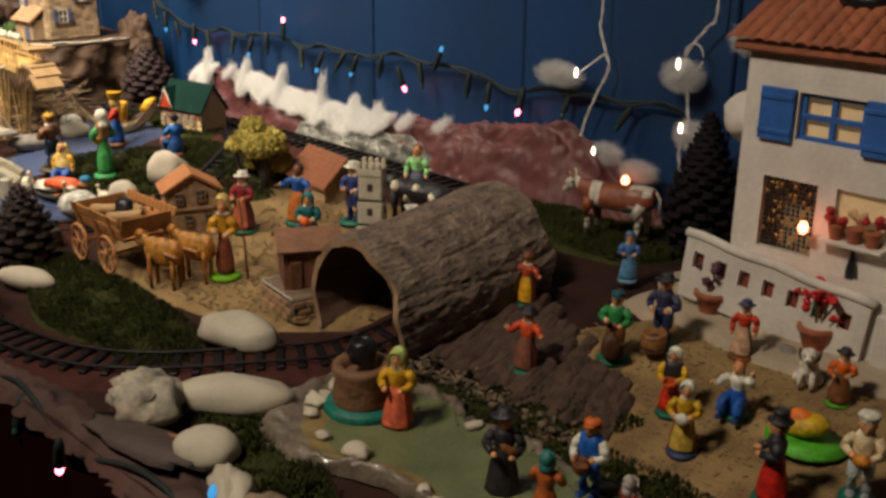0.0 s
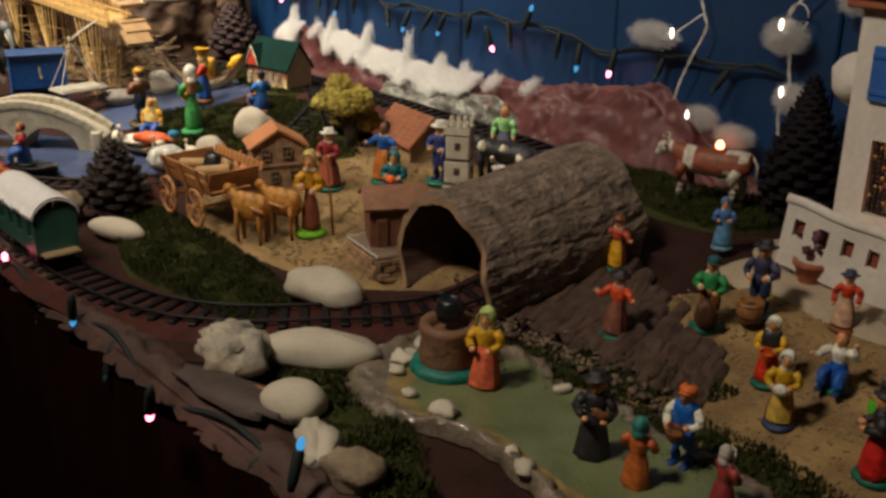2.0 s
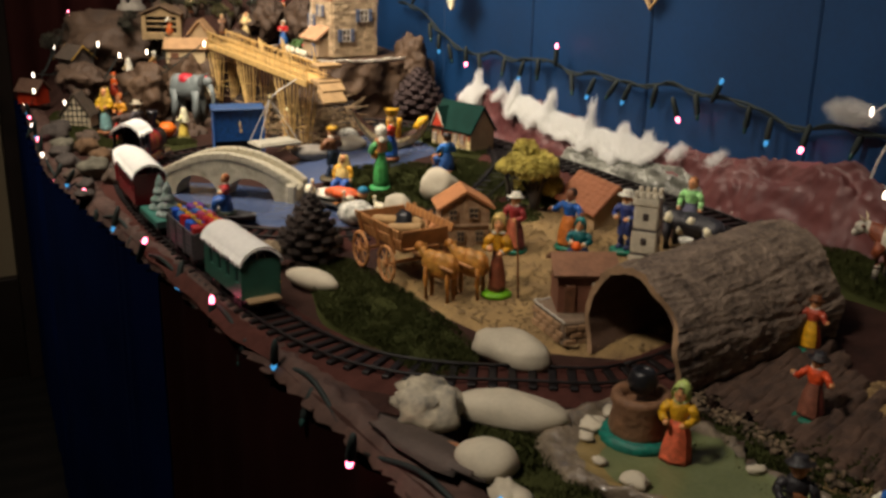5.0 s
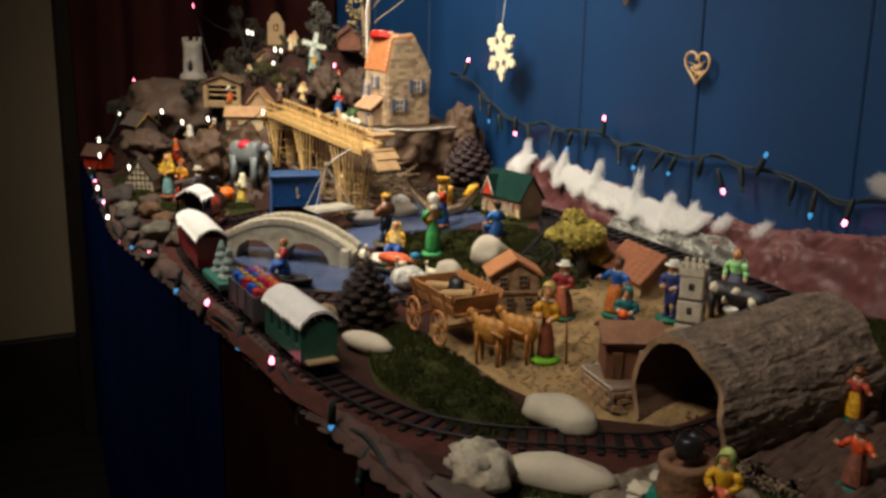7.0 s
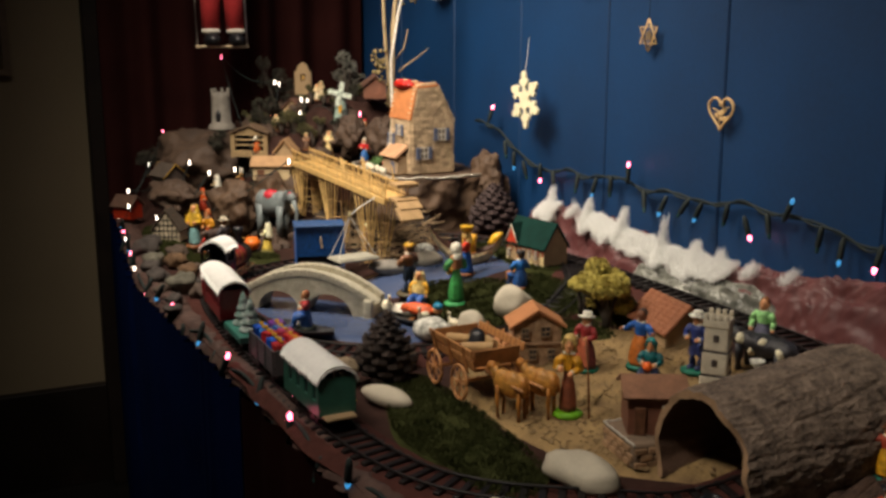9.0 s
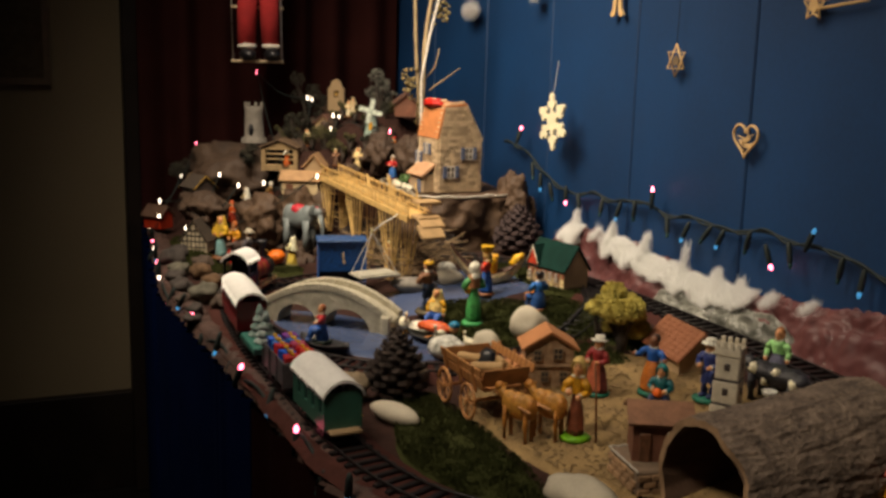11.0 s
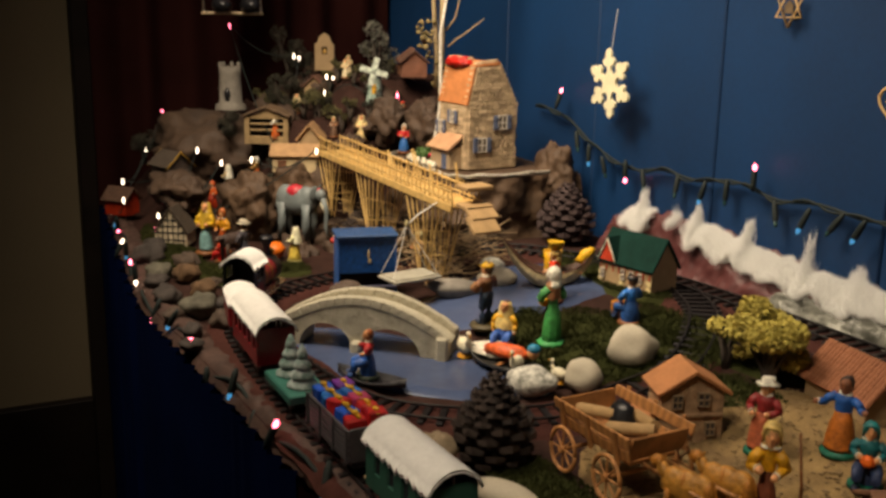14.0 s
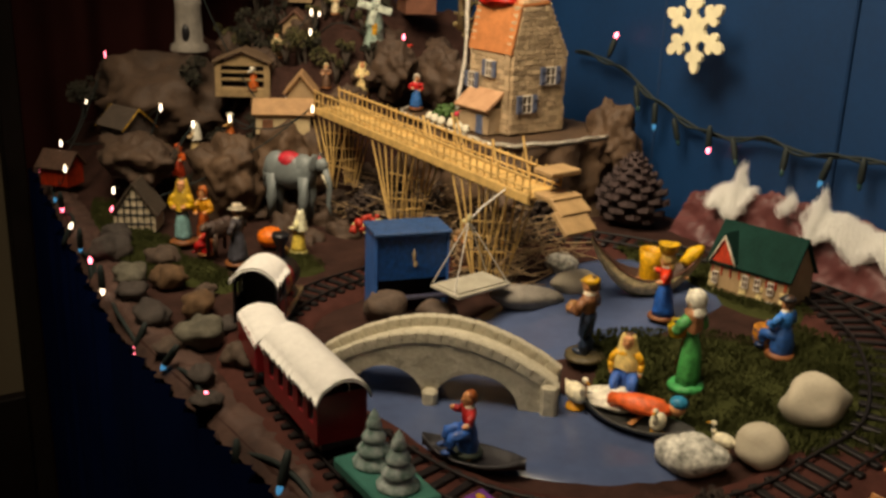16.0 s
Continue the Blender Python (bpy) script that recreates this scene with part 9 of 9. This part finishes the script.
for i in range(46):
    a, r = rnd.uniform(0, 6.28), rnd.uniform(0, 0.012)
    s.cone((r * math.cos(a), r * math.sin(a), 0), (1.8 * r * math.cos(a), 1.8 * r * math.sin(a), rnd.uniform(0.030, 0.058)), 0.0016, 0.0010, 0, 5)
lone("straw_sheaf", s, mat("pale_dry_straw", (0.42, 0.34, 0.20), 0.7, var=0.3, scale=60, island=0.4), "upright sheaf of pale dry straw", "straw", pose(-2.045, 0.513, hz(-2.045, 0.513)))
for i in range(72):
    x, y = rnd.uniform(-2.34, -1.92), rnd.uniform(0.50, 0.98)
    if -2.01 < x < -1.93 and 0.64 < y < 0.75 or abs(x + 2.275) < 0.05 and abs(y - 0.65) < 0.06:
        continue
    if i % 3:
        lichen_tree(x, y, rnd.uniform(0.025, 0.05), rnd.uniform(0.016, 0.030), "small dark olive bush on the hillside", 60 + i, LEAF_D if i % 2 else mat("olive_leaf", (0.035, 0.034, 0.012)), 110, z=hz(x, y), lobes=3)
    else:
        crumpled_rock("hill_rock", (x, y, hz(x, y)), (rnd.uniform(0.02, 0.04), rnd.uniform(0.015, 0.03), rnd.uniform(0.014, 0.028)), "dark broken paper rock between the village houses", 70.0 + i, mat("dark_rock_paper", (0.035, 0.022, 0.015)), 0.5, 22)
for x, y, c1, c2, hat, lab in ((-1.99, 0.775, (0.10, 0.06, 0.04), (0.20, 0.12, 0.08), "bonnet", "small clay figure in brown on the hill path"), (-2.09, 0.735, (0.40, 0.30, 0.18), (0.44, 0.36, 0.22), "veil", "small clay figure in cream by the trees"), (-2.13, 0.86, (0.50, 0.42, 0.28), (0.46, 0.36, 0.22), "bonnet", "tiny clay figure in white before the chapel"), (-2.07, 0.83, (0.55, 0.48, 0.34), (0.50, 0.40, 0.26), "veil", "tiny pale clay figure below the chapel")):
    figure(lab, x, y, 0.040, 60, c1, c2, hat=hat, hatcol=(0.52, 0.44, 0.28), base=BR, z=hz(x, y))


# ---- fairy lights ----
def bulb(x, y, z, material, label, group, size=0.0031, socket=True, down=True, glow=None):
    lean = random.Random(int(abs(x * 9173 + z * 331) * 10))
    b = thing("fairy_light", label, "fairy light", pose(x, y, z, lean.uniform(-22, 8), lean.uniform(-32, 32)) if socket else pose(x, y, z), group)
    sg = 1 if down else -1
    part("bulb", Shape().lathe([(size * 0.55, 0.005 * sg), (size, 0.0), (size * 0.9, -0.003 * sg), (size * 0.25, -0.006 * sg)] if down else [(size * 0.25, 0.006), (size * 0.9, 0.003), (size, 0.0), (size * 0.55, -0.005)][::-1], 0, 10), material, b)
    if socket:
        part("socket", Shape().lathe([(0.0030, 0.0028 * sg), (0.0043, 0.006 * sg), (0.0040, 0.024 * sg), (0.0024, 0.032 * sg), (0.0003, 0.0325 * sg)][::sg], 0, 10), DARK_GREEN_WIRE, b, "dark green socket")
    return b


WALL_CABLE = [(-1.757, 1.001), (-1.69, 0.99), (-1.621, 0.978), (-1.56, 0.945), (-1.495, 0.928), (-1.366, 0.930), (-1.222, 0.937), (-1.10, 0.932), (-0.994, 0.934), (-0.874, 0.940), (-0.796, 0.940), (-0.695, 0.926), (-0.606, 0.929), (-0.50, 0.936), (-0.40, 0.93)]
pts = [(p.x, 1.086, p.y + 0.004 * math.sin(p.x * 40)) for p in spline([(x, z) for x, z in WALL_CABLE], False, 0.012)]
cable = Shape().tube(pts, 0.0022, 0, 7)
cable.tube([(x, 1.0865 - 0.004 * abs(math.sin(i * 0.8)), z + 0.0045 * math.sin(i * 0.8)) for i, (x, y, z) in enumerate(pts)], 0.0018, 0, 6)
lone("light_cable", cable, DARK_GREEN_WIRE, "dark green twisted fairy light cable along the wall", "cable")
for x, z, m_, up in ((-1.654, 1.032, BULB_PINK, True), (-1.455, 0.906, BULB_PINK, False), (-1.168, 0.968, BULB_PINK, True), (-0.869, 0.899, BULB_PINK, False), (-0.646, 0.899, BULB_PINK, False), (-1.275, 0.903, BULB_BLUE, False), (-0.992, 0.905, BULB_BLUE, False), (-0.792, 0.962, BULB_BLUE, True), (-0.703, 0.897, BULB_BLUE, False), (-1.56, 0.918, BULB_BLUE, False), (-1.08, 0.900, BULB_BLUE, False)):
    bulb(x, 1.074, z, m_, "glowing pink fairy light bulb on the wall" if m_ is BULB_PINK else "dim blue fairy light bulb on the wall", "fairy lights", down=not up)
WALL_LINE = [(x, z) for x, _, z in pts]
for x in (-1.60, -1.515, -1.41, -1.335, -1.225, -1.125, -1.035, -0.93, -0.835, -0.745, -0.575, -0.49):
    zc = min(WALL_LINE, key=lambda q: abs(q[0] - x))[1]
    bulb(x, 1.078, zc - 0.030, BULB_OFF, "unlit dark green fairy light on the wall cable", "fairy lights")
# front edge of the table
fc = [(x, edge(x) - 0.010 - 0.004 * math.sin(x * 23), 0.748 + 0.010 * math.sin(x * 31 + 1)) for x in [(-2.38 + 0.02 * i) for i in range(128)]]
lone("light_cable", Shape().tube(fc, 0.0024, 0, 7), DARK_GREEN_WIRE, "dark green fairy light cable along the table edge", "cable")
for x, z, m_ in ((-0.815, 0.762, BULB_PINK), (-1.050, 0.766, BULB_PINK), (-1.345, 0.764, BULB_PINK), (-1.535, 0.738, BULB_PINK), (-0.652, 0.748, BULB_BLUE), (-0.285, 0.790, BULB_BLUE), (-1.195, 0.745, BULB_BLUE), (-1.45, 0.752, BULB_BLUE), (-0.93, 0.742, BULB_BLUE)):
    bulb(x, edge(x) - 0.016, z, m_, "glowing pink fairy light bulb on the table edge" if m_ is BULB_PINK else "dim blue fairy light bulb on the table edge", "fairy lights", down=z < 0.755)
bulb(-0.430, 0.362, 0.760, BULB_PINK, "glowing pink fairy light bulb hanging over the table edge", "fairy lights")
for x in (-0.20, -0.36, -0.58, -0.73, -0.88, -1.12, -1.27):
    bulb(x, edge(x) - 0.020, 0.722, BULB_OFF, "unlit dark green fairy light on the table edge", "fairy lights")
for i in range(8):
    x = -2.30 + 0.088 * i
    bulb(x, edge(x) - 0.015, 0.757 + 0.006 * math.sin(i * 2.3), (BULB_PINK, BULB_WARM, BULB_BLUE)[i % 3], ("glowing pink", "warm white", "dim blue")[i % 3] + " fairy light bulb on the table corner", "fairy lights", 0.0027, down=bool(i % 2))
VILLAGE_LIGHTS = ((-2.20, 0.766, 1.066, BULB_WARM), (-2.195, 0.775, 1.062, BULB_WARM), (-2.10, 0.801, 1.03, BULB_WARM), (-2.10, 0.815, 1.028, BULB_WARM), (-1.95, 0.599, 0.893, BULB_WARM), (-1.95, 0.543, 0.889, BULB_WARM), (-2.0, 0.512, 0.907, BULB_WARM), (-1.95, 0.650, 0.903, BULB_WARM), (-1.945, 0.889, 1.004, BULB_PINK), (-2.15, 0.738, 0.991, BULB_RED), (-2.30, 0.511, 0.947, BULB_PINK), (-2.20, 0.408, 0.823, BULB_WARM), (-1.95, 0.420, 0.775, BULB_PINK), (-2.0, 0.436, 0.79, BULB_WARM), (-2.40, 0.686, 1.122, BULB_PINK), (-2.12, 0.395, 0.80, BULB_WARM), (-2.28, 0.47, 0.875, BULB_WARM), (-2.08, 0.79, 1.0, BULB_WARM), (-1.88, 0.70, 0.913, BULB_WARM), (-2.165, 0.388, 0.785, BULB_RED))
spots = sorted(VILLAGE_LIGHTS, key=lambda q: (round(q[1] / 0.16), q[0] if round(q[1] / 0.16) % 2 else -q[0]))
string = []
for p, q in zip(spots, spots[1:]):
    for k in range(12):
        u = k / 12
        x, y = p[0] + (q[0] - p[0]) * u, p[1] + (q[1] - p[1]) * u
        string.append((x, y, max(p[2] + (q[2] - p[2]) * u - 0.10 * u * (1 - u), ground(x, y) + 0.004) + 0.003))
lone("light_cable", Shape().tube(string, 0.0011, 0, 5), DARK_GREEN_WIRE, "thin dark fairy light cable strung over the hill village", "cable")
for i, (x, y, z, m_) in enumerate(VILLAGE_LIGHTS):
    bulb(x, y, z, m_, "tiny glowing light among the hill houses", "village lights", 0.0022, False)
bulb(-0.163, 0.916, 0.893, BULB_RED, "glowing orange red bulb at the house door", "village lights", 0.0045, False)
bulb(-0.452, 1.05, 0.852, BULB_RED, "red light glowing through cotton behind the cow", "village lights", 0.005, False)

# ---- white cord with cotton clouds ----
c1 = [(-0.522, 1.049), (-0.524, 1.02), (-0.513, 0.988), (-0.508, 0.970), (-0.525, 0.935), (-0.538, 0.905), (-0.544, 0.886), (-0.560, 0.855), (-0.568, 0.835)]
c2 = [(-0.369, 1.060), (-0.380, 1.03), (-0.398, 1.008), (-0.404, 0.991), (-0.398, 0.96), (-0.396, 0.94), (-0.393, 0.921), (-0.402, 0.895), (-0.400, 0.876), (-0.398, 0.859)]
for k, c in enumerate((c1, c2)):
    top = [(c[0][0] + 0.01 * k, 1.5), (c[0][0] - 0.01, 1.25)]
    pts = spline([(x, 1.078, z) for x, z in top + c], False, 0.004)
    s = Shape()
    for q in (0.0, math.pi):
        s.tube([(p.x + 0.0011 * math.sin(i * 0.9 + q), p.y + 0.0011 * math.cos(i * 0.9 + q), p.z) for i, p in enumerate(pts)], 0.00095, 0, 6)
    if k == 0:
        s.tube([(-0.513, 1.078, 0.988), (-0.530, 1.076, 0.975), (-0.548, 1.074, 0.962)], 0.0011, 0, 6)
        s.tube([(-0.544, 1.078, 0.886), (-0.528, 1.076, 0.878), (-0.514, 1.074, 0.872)], 0.0011, 0, 6)
    else:
        s.tube([(-0.404 + 0.012 * math.cos(t * 0.5) + 0.012, 1.076, 0.998 + 0.014 * math.sin(t * 0.5)) for t in range(13)], 0.0009, 0, 6)
    lone("string_light", s, WHITE_WIRE, "white twisted light cord hanging on the wall", "string lights")


def cloud(x, z, rx, rz_, seed, label="tuft of white cotton wool as a cloud"):
    rnd = random.Random(seed)
    s = Shape()
    for k in range(5):
        s.ball((rx * 0.22 * (k - 2), rnd.uniform(-0.002, 0.002), rnd.uniform(-0.2, 0.2) * rz_), (rx * 0.26, 0.005, rz_ * 0.34), 0, 16, 12, rough=0.5, seed=seed + k, freq=1.4)
    v, f = [], []
    for k in range(5200):
        d = Vector((rnd.gauss(0, 1), rnd.gauss(0, 1), rnd.gauss(0, 1))).normalized() * rnd.random() ** 0.6
        c = Vector((d.x * rx * 0.98, d.y * 0.011, d.z * rz_ * 0.95))
        a, L = rnd.gauss(0, 0.7) + (3.14 if k % 2 else 0), rnd.uniform(0.005, 0.013)
        e = c + Vector((L * math.cos(a), rnd.uniform(-0.003, 0.003), L * math.sin(a) * 0.8))
        w = rnd.uniform(0.00010, 0.00020)
        m_ = c.lerp(e, 0.5) + Vector((0, -0.001, rnd.uniform(-0.0015, 0.0015)))
        o = len(v)
        v += [c, m_ + Vector((0, 0, w)), m_ - Vector((0, 0, w)), e]
        f += [(o, o + 2, o + 1), (o + 1, o + 2, o + 3)]
    s.add(v, f)
    lone("cotton_cloud", s, mat("cotton_wool", (0.46, 0.45, 0.44), 0.95, var=0.1, scale=80, bump=0.5, fine=600), label, "cloud", pose(x, 1.074, z), "cotton clouds")


for i, (x, z, rx, rz_) in enumerate(((-0.580, 0.956, 0.036, 0.016), (-0.403, 0.976, 0.024, 0.020), (-0.500, 0.870, 0.021, 0.015), (-0.325, 1.022, 0.020, 0.016), (-0.385, 0.912, 0.018, 0.018), (-0.285, 1.05, 0.022, 0.014), (-0.452, 0.858, 0.024, 0.014), (-1.93, 1.28, 0.05, 0.025), (-1.62, 1.30, 0.018, 0.012))):
    cloud(x, z, rx, rz_, i + 3)
for x, z in ((-0.403, 0.990), (-0.393, 0.921), (-0.545, 0.963), (-0.512, 0.873)):
    bulb(x, 1.064, z, BULB_WARM, "tiny white light on the cord", "cord lights", 0.0020, False)


# ---- wall hangings ----
def hang(name, label, x, z, m2=None, category="wall ornament"):
    return thing(name, label, category, pose(x, 1.088, z, 90))


def ring(pts, r, m_, parent, name="outline", label=""):
    return part(name, Shape().tube([(x, y, 0) for x, y in pts] + [(pts[0][0], pts[0][1], 0)], r, 0, 6), m_, parent, label)


fl = hang("snowflake_ornament", "cream wooden snowflake hung on a thread", -1.478, 1.059)
fl.location.y = 1.050
arm = [(-0.0075, 0.0), (-0.0078, 0.016), (-0.0046, 0.019), (-0.0046, 0.0265), (-0.0115, 0.0285), (-0.0148, 0.0330), (-0.0135, 0.0385), (-0.0088, 0.0405), (-0.0060, 0.0385), (-0.0072, 0.0440), (-0.0068, 0.0495), (-0.0030, 0.0540), (0, 0.0550)]
arm += [(-x, y) for x, y in arm[-2::-1]]
for k in range(6):
    part("arm", Shape().prism(arm, -0.0022 - 0.0001 * k, 0.0022 + 0.0001 * k, m=pose(0, 0, 0, 0, 0, 60 * k + 7)), CREAM_WOOD, fl)
part("thread", Shape().cone((0, 0.052, 0), (0.002, 0.115, -0.006), 0.0006, 0.0006, 0, 5), WHITE_WIRE, fl)

st = hang("star_ornament", "fretwork wooden star hung on the wall", -1.147, 1.181)
for k in (0, 1):
    tri = [(0.026 * math.sin(2.0944 * i + k * math.pi), 0.026 * math.cos(2.0944 * i + k * math.pi)) for i in range(3)]
    ring(tri, 0.0017, CUT_WOOD, st)
part("inner_figure", Shape().prism([(-0.007, -0.008), (0.007, -0.008), (0.008, 0.002), (0, 0.009), (-0.008, 0.002)], -0.001, 0.001), mat("dark_fretwork", (0.12, 0.08, 0.04), 0.7), st, "dark fretwork house in the middle")
part("thread", Shape().cone((0, 0.026, 0), (0, 0.30, -0.004), 0.0006, 0.0006, 0, 5), BLACK, st)

he = hang("heart_ornament", "fretwork wooden heart with small birds", -0.962, 1.071)
hp = [(0.0017 * 16 * math.sin(t) ** 3, 0.00165 * (13 * math.cos(t) - 5 * math.cos(2 * t) - 2 * math.cos(3 * t) - math.cos(4 * t))) for t in [i * 6.283 / 36 for i in range(36)]]
ring(hp, 0.0022, CUT_WOOD, he)
rnd = random.Random(9)
for k in range(7):
    x, y = rnd.uniform(-0.014, 0.014), rnd.uniform(-0.012, 0.012)
    part("bird", Shape().ball((x, y, 0), (0.006, 0.003, 0.0014), 0, 9, 6, rot=(0, 0, rnd.uniform(-60, 60))).ball((x + 0.004, y + 0.003, 0), 0.0022, 0, 7, 5), CUT_WOOD, he)
part("twig", Shape().tube([(0.0, -0.024, 0), (-0.004, -0.008, 0), (0.006, 0.006, 0), (-0.002, 0.016, 0)], 0.0012, 0, 6).tube([(-0.018, 0.004, 0), (-0.002, 0.0, 0), (0.018, 0.008, 0)], 0.001, 0, 6), CUT_WOOD, he)

an = hang("bell_ornament", "pair of wooden fretwork bells hung on the wall", -1.33, 1.277)
for sx in (-1, 1):
    part("bell", Shape().prism([(sx * 0.004, 0.03), (sx * 0.012, 0.02), (sx * 0.014, -0.010), (sx * 0.022, -0.020), (sx * 0.014, -0.024), (sx * 0.006, -0.020), (sx * 0.003, 0.0)][::sx], -0.0018, 0.0018), CUT_WOOD, an)
part("thread", Shape().cone((0, 0.028, 0), (0, 0.22, 0), 0.0006, 0.0006, 0, 5), BLACK, an)
co = hang("comet_ornament", "wooden comet star with a long tail", -0.846, 1.258)
ring([(0.020 * math.cos(i * 0.6283 + 0.31) * (1 if i % 2 == 0 else 0.5), 0.020 * math.sin(i * 0.6283 + 0.31) * (1 if i % 2 == 0 else 0.5)) for i in range(10)], 0.0020, CUT_WOOD, co)
part("star_body", Shape().prism([(0.010 * math.cos(i * 1.2566), 0.010 * math.sin(i * 1.2566)) for i in range(5)], -0.0014, 0.0014), CUT_WOOD, co)
part("tail", Shape().tube([(0.012, 0.006, 0), (0.05, 0.014, 0), (0.095, 0.020, 0)], 0.0022, 0, 6).tube([(0.012, -0.004, 0), (0.05, 0.0, 0), (0.095, 0.004, 0), (0.098, 0.018, 0)], 0.0022, 0, 6), CUT_WOOD, co)

# hanging red doll on a rope ladder before the curtain
sw = thing("rope_ladder", "white rope ladder hanging before the red curtain", "ladder", pose(-2.30, 0.665, 1.15, 0, 0, 90))
for x in (-0.060, 0.062):
    part("rope", Shape().tube([(x, 0, 0.0), (x - 0.004, 0, 0.2), (x * 0.8, 0, 0.5), (x * 0.6, 0, 0.9)], 0.0022, 0, 6), WHITE_WIRE, sw)
for z in (0.0, 0.13, 0.26):
    part("rung", Shape().cone((-0.064, 0, z), (0.066, 0, z), 0.0034, 0.0034, 0, 8), paint(0.5, 0.42, 0.30), sw)
s = Shape()
for sx in (-1, 1):
    s.tube([(sx * 0.030, 0, 0.045), (sx * 0.028, 0, 0.12), (sx * 0.022, 0, 0.20)], 0.022, 0, 12, r1=0.026)
    s.ball((sx * 0.030, -0.006, 0.040), (0.024, 0.022, 0.009), 1, 12, 8)
    s.ball((sx * 0.030, -0.014, 0.020), (0.020, 0.034, 0.016), 2, 12, 8)
s.ball((0, 0, 0.25), (0.055, 0.045, 0.07), 0, 14, 10).ball((0, 0, 0.36), (0.06, 0.045, 0.07), 0, 14, 10).ball((0, 0, 0.46), 0.035, 1, 12, 8)
lone("red_doll", s, [mat("red_felt", (0.30, 0.012, 0.012), 0.9, var=0.2, scale=40, bump=0.4), mat("white_felt", (0.55, 0.5, 0.42), 0.9), BLACK], "plain red felt doll with white cuffs and black boots", "doll", pose(-2.285, 0.665, 1.147, 0, 0, 90))

# small picture frame on the beige wall
pf = thing("picture_frame", "thin dark picture frame on the beige wall", "picture frame", pose(-2.496, 0.08, 1.21, 0, 0, 90))
part("frame", panel(0.22, 0.26, 0.012, [(0.015, 0.205, 0.015, 0.245)]), mat("dark_frame_wood", (0.060, 0.036, 0.018), 0.6), pf, "", pose(-0.11, -0.012, -0.13))
part("mat_board", Shape().box((0, -0.003, 0), (0.20, 0.003, 0.24), b=0.0005), mat("dim_board", (0.048, 0.037, 0.024), 0.8, spec=0.05), pf)
# small pale plastic bag on the floor
s = Shape().ball((0, 0, 0.03), (0.05, 0.03, 0.03), 0, 16, 10, rough=0.6, seed=3, freq=2)
lone("white_paper_scrap", s, paint(0.4, 0.36, 0.3), "crumpled pale paper lying on the floor", "paper", pose(-2.40, 0.48, 0.0))

# unseen pendant lamps, added where the two table spots hang
for lx, ly, lz in LAMPS:
    cl = thing("unseen_ceiling_lamp", "added dark metal pendant lamp, out of view, with an open shade", "lamp", pose(lx, ly, lz), "pendant lamps")
    part("shade", Shape().lathe([(0.15, 0.02), (0.11, 0.10), (0.05, 0.15), (0.03, 0.155), (0.045, 0.148), (0.105, 0.098), (0.146, 0.02)], 0, 24), BLACK, cl)
    part("cord", Shape().cone((0, 0, 0.15), (0, 0, CEIL_Z - lz), 0.003, 0.003, 0, 6), BLACK, cl)
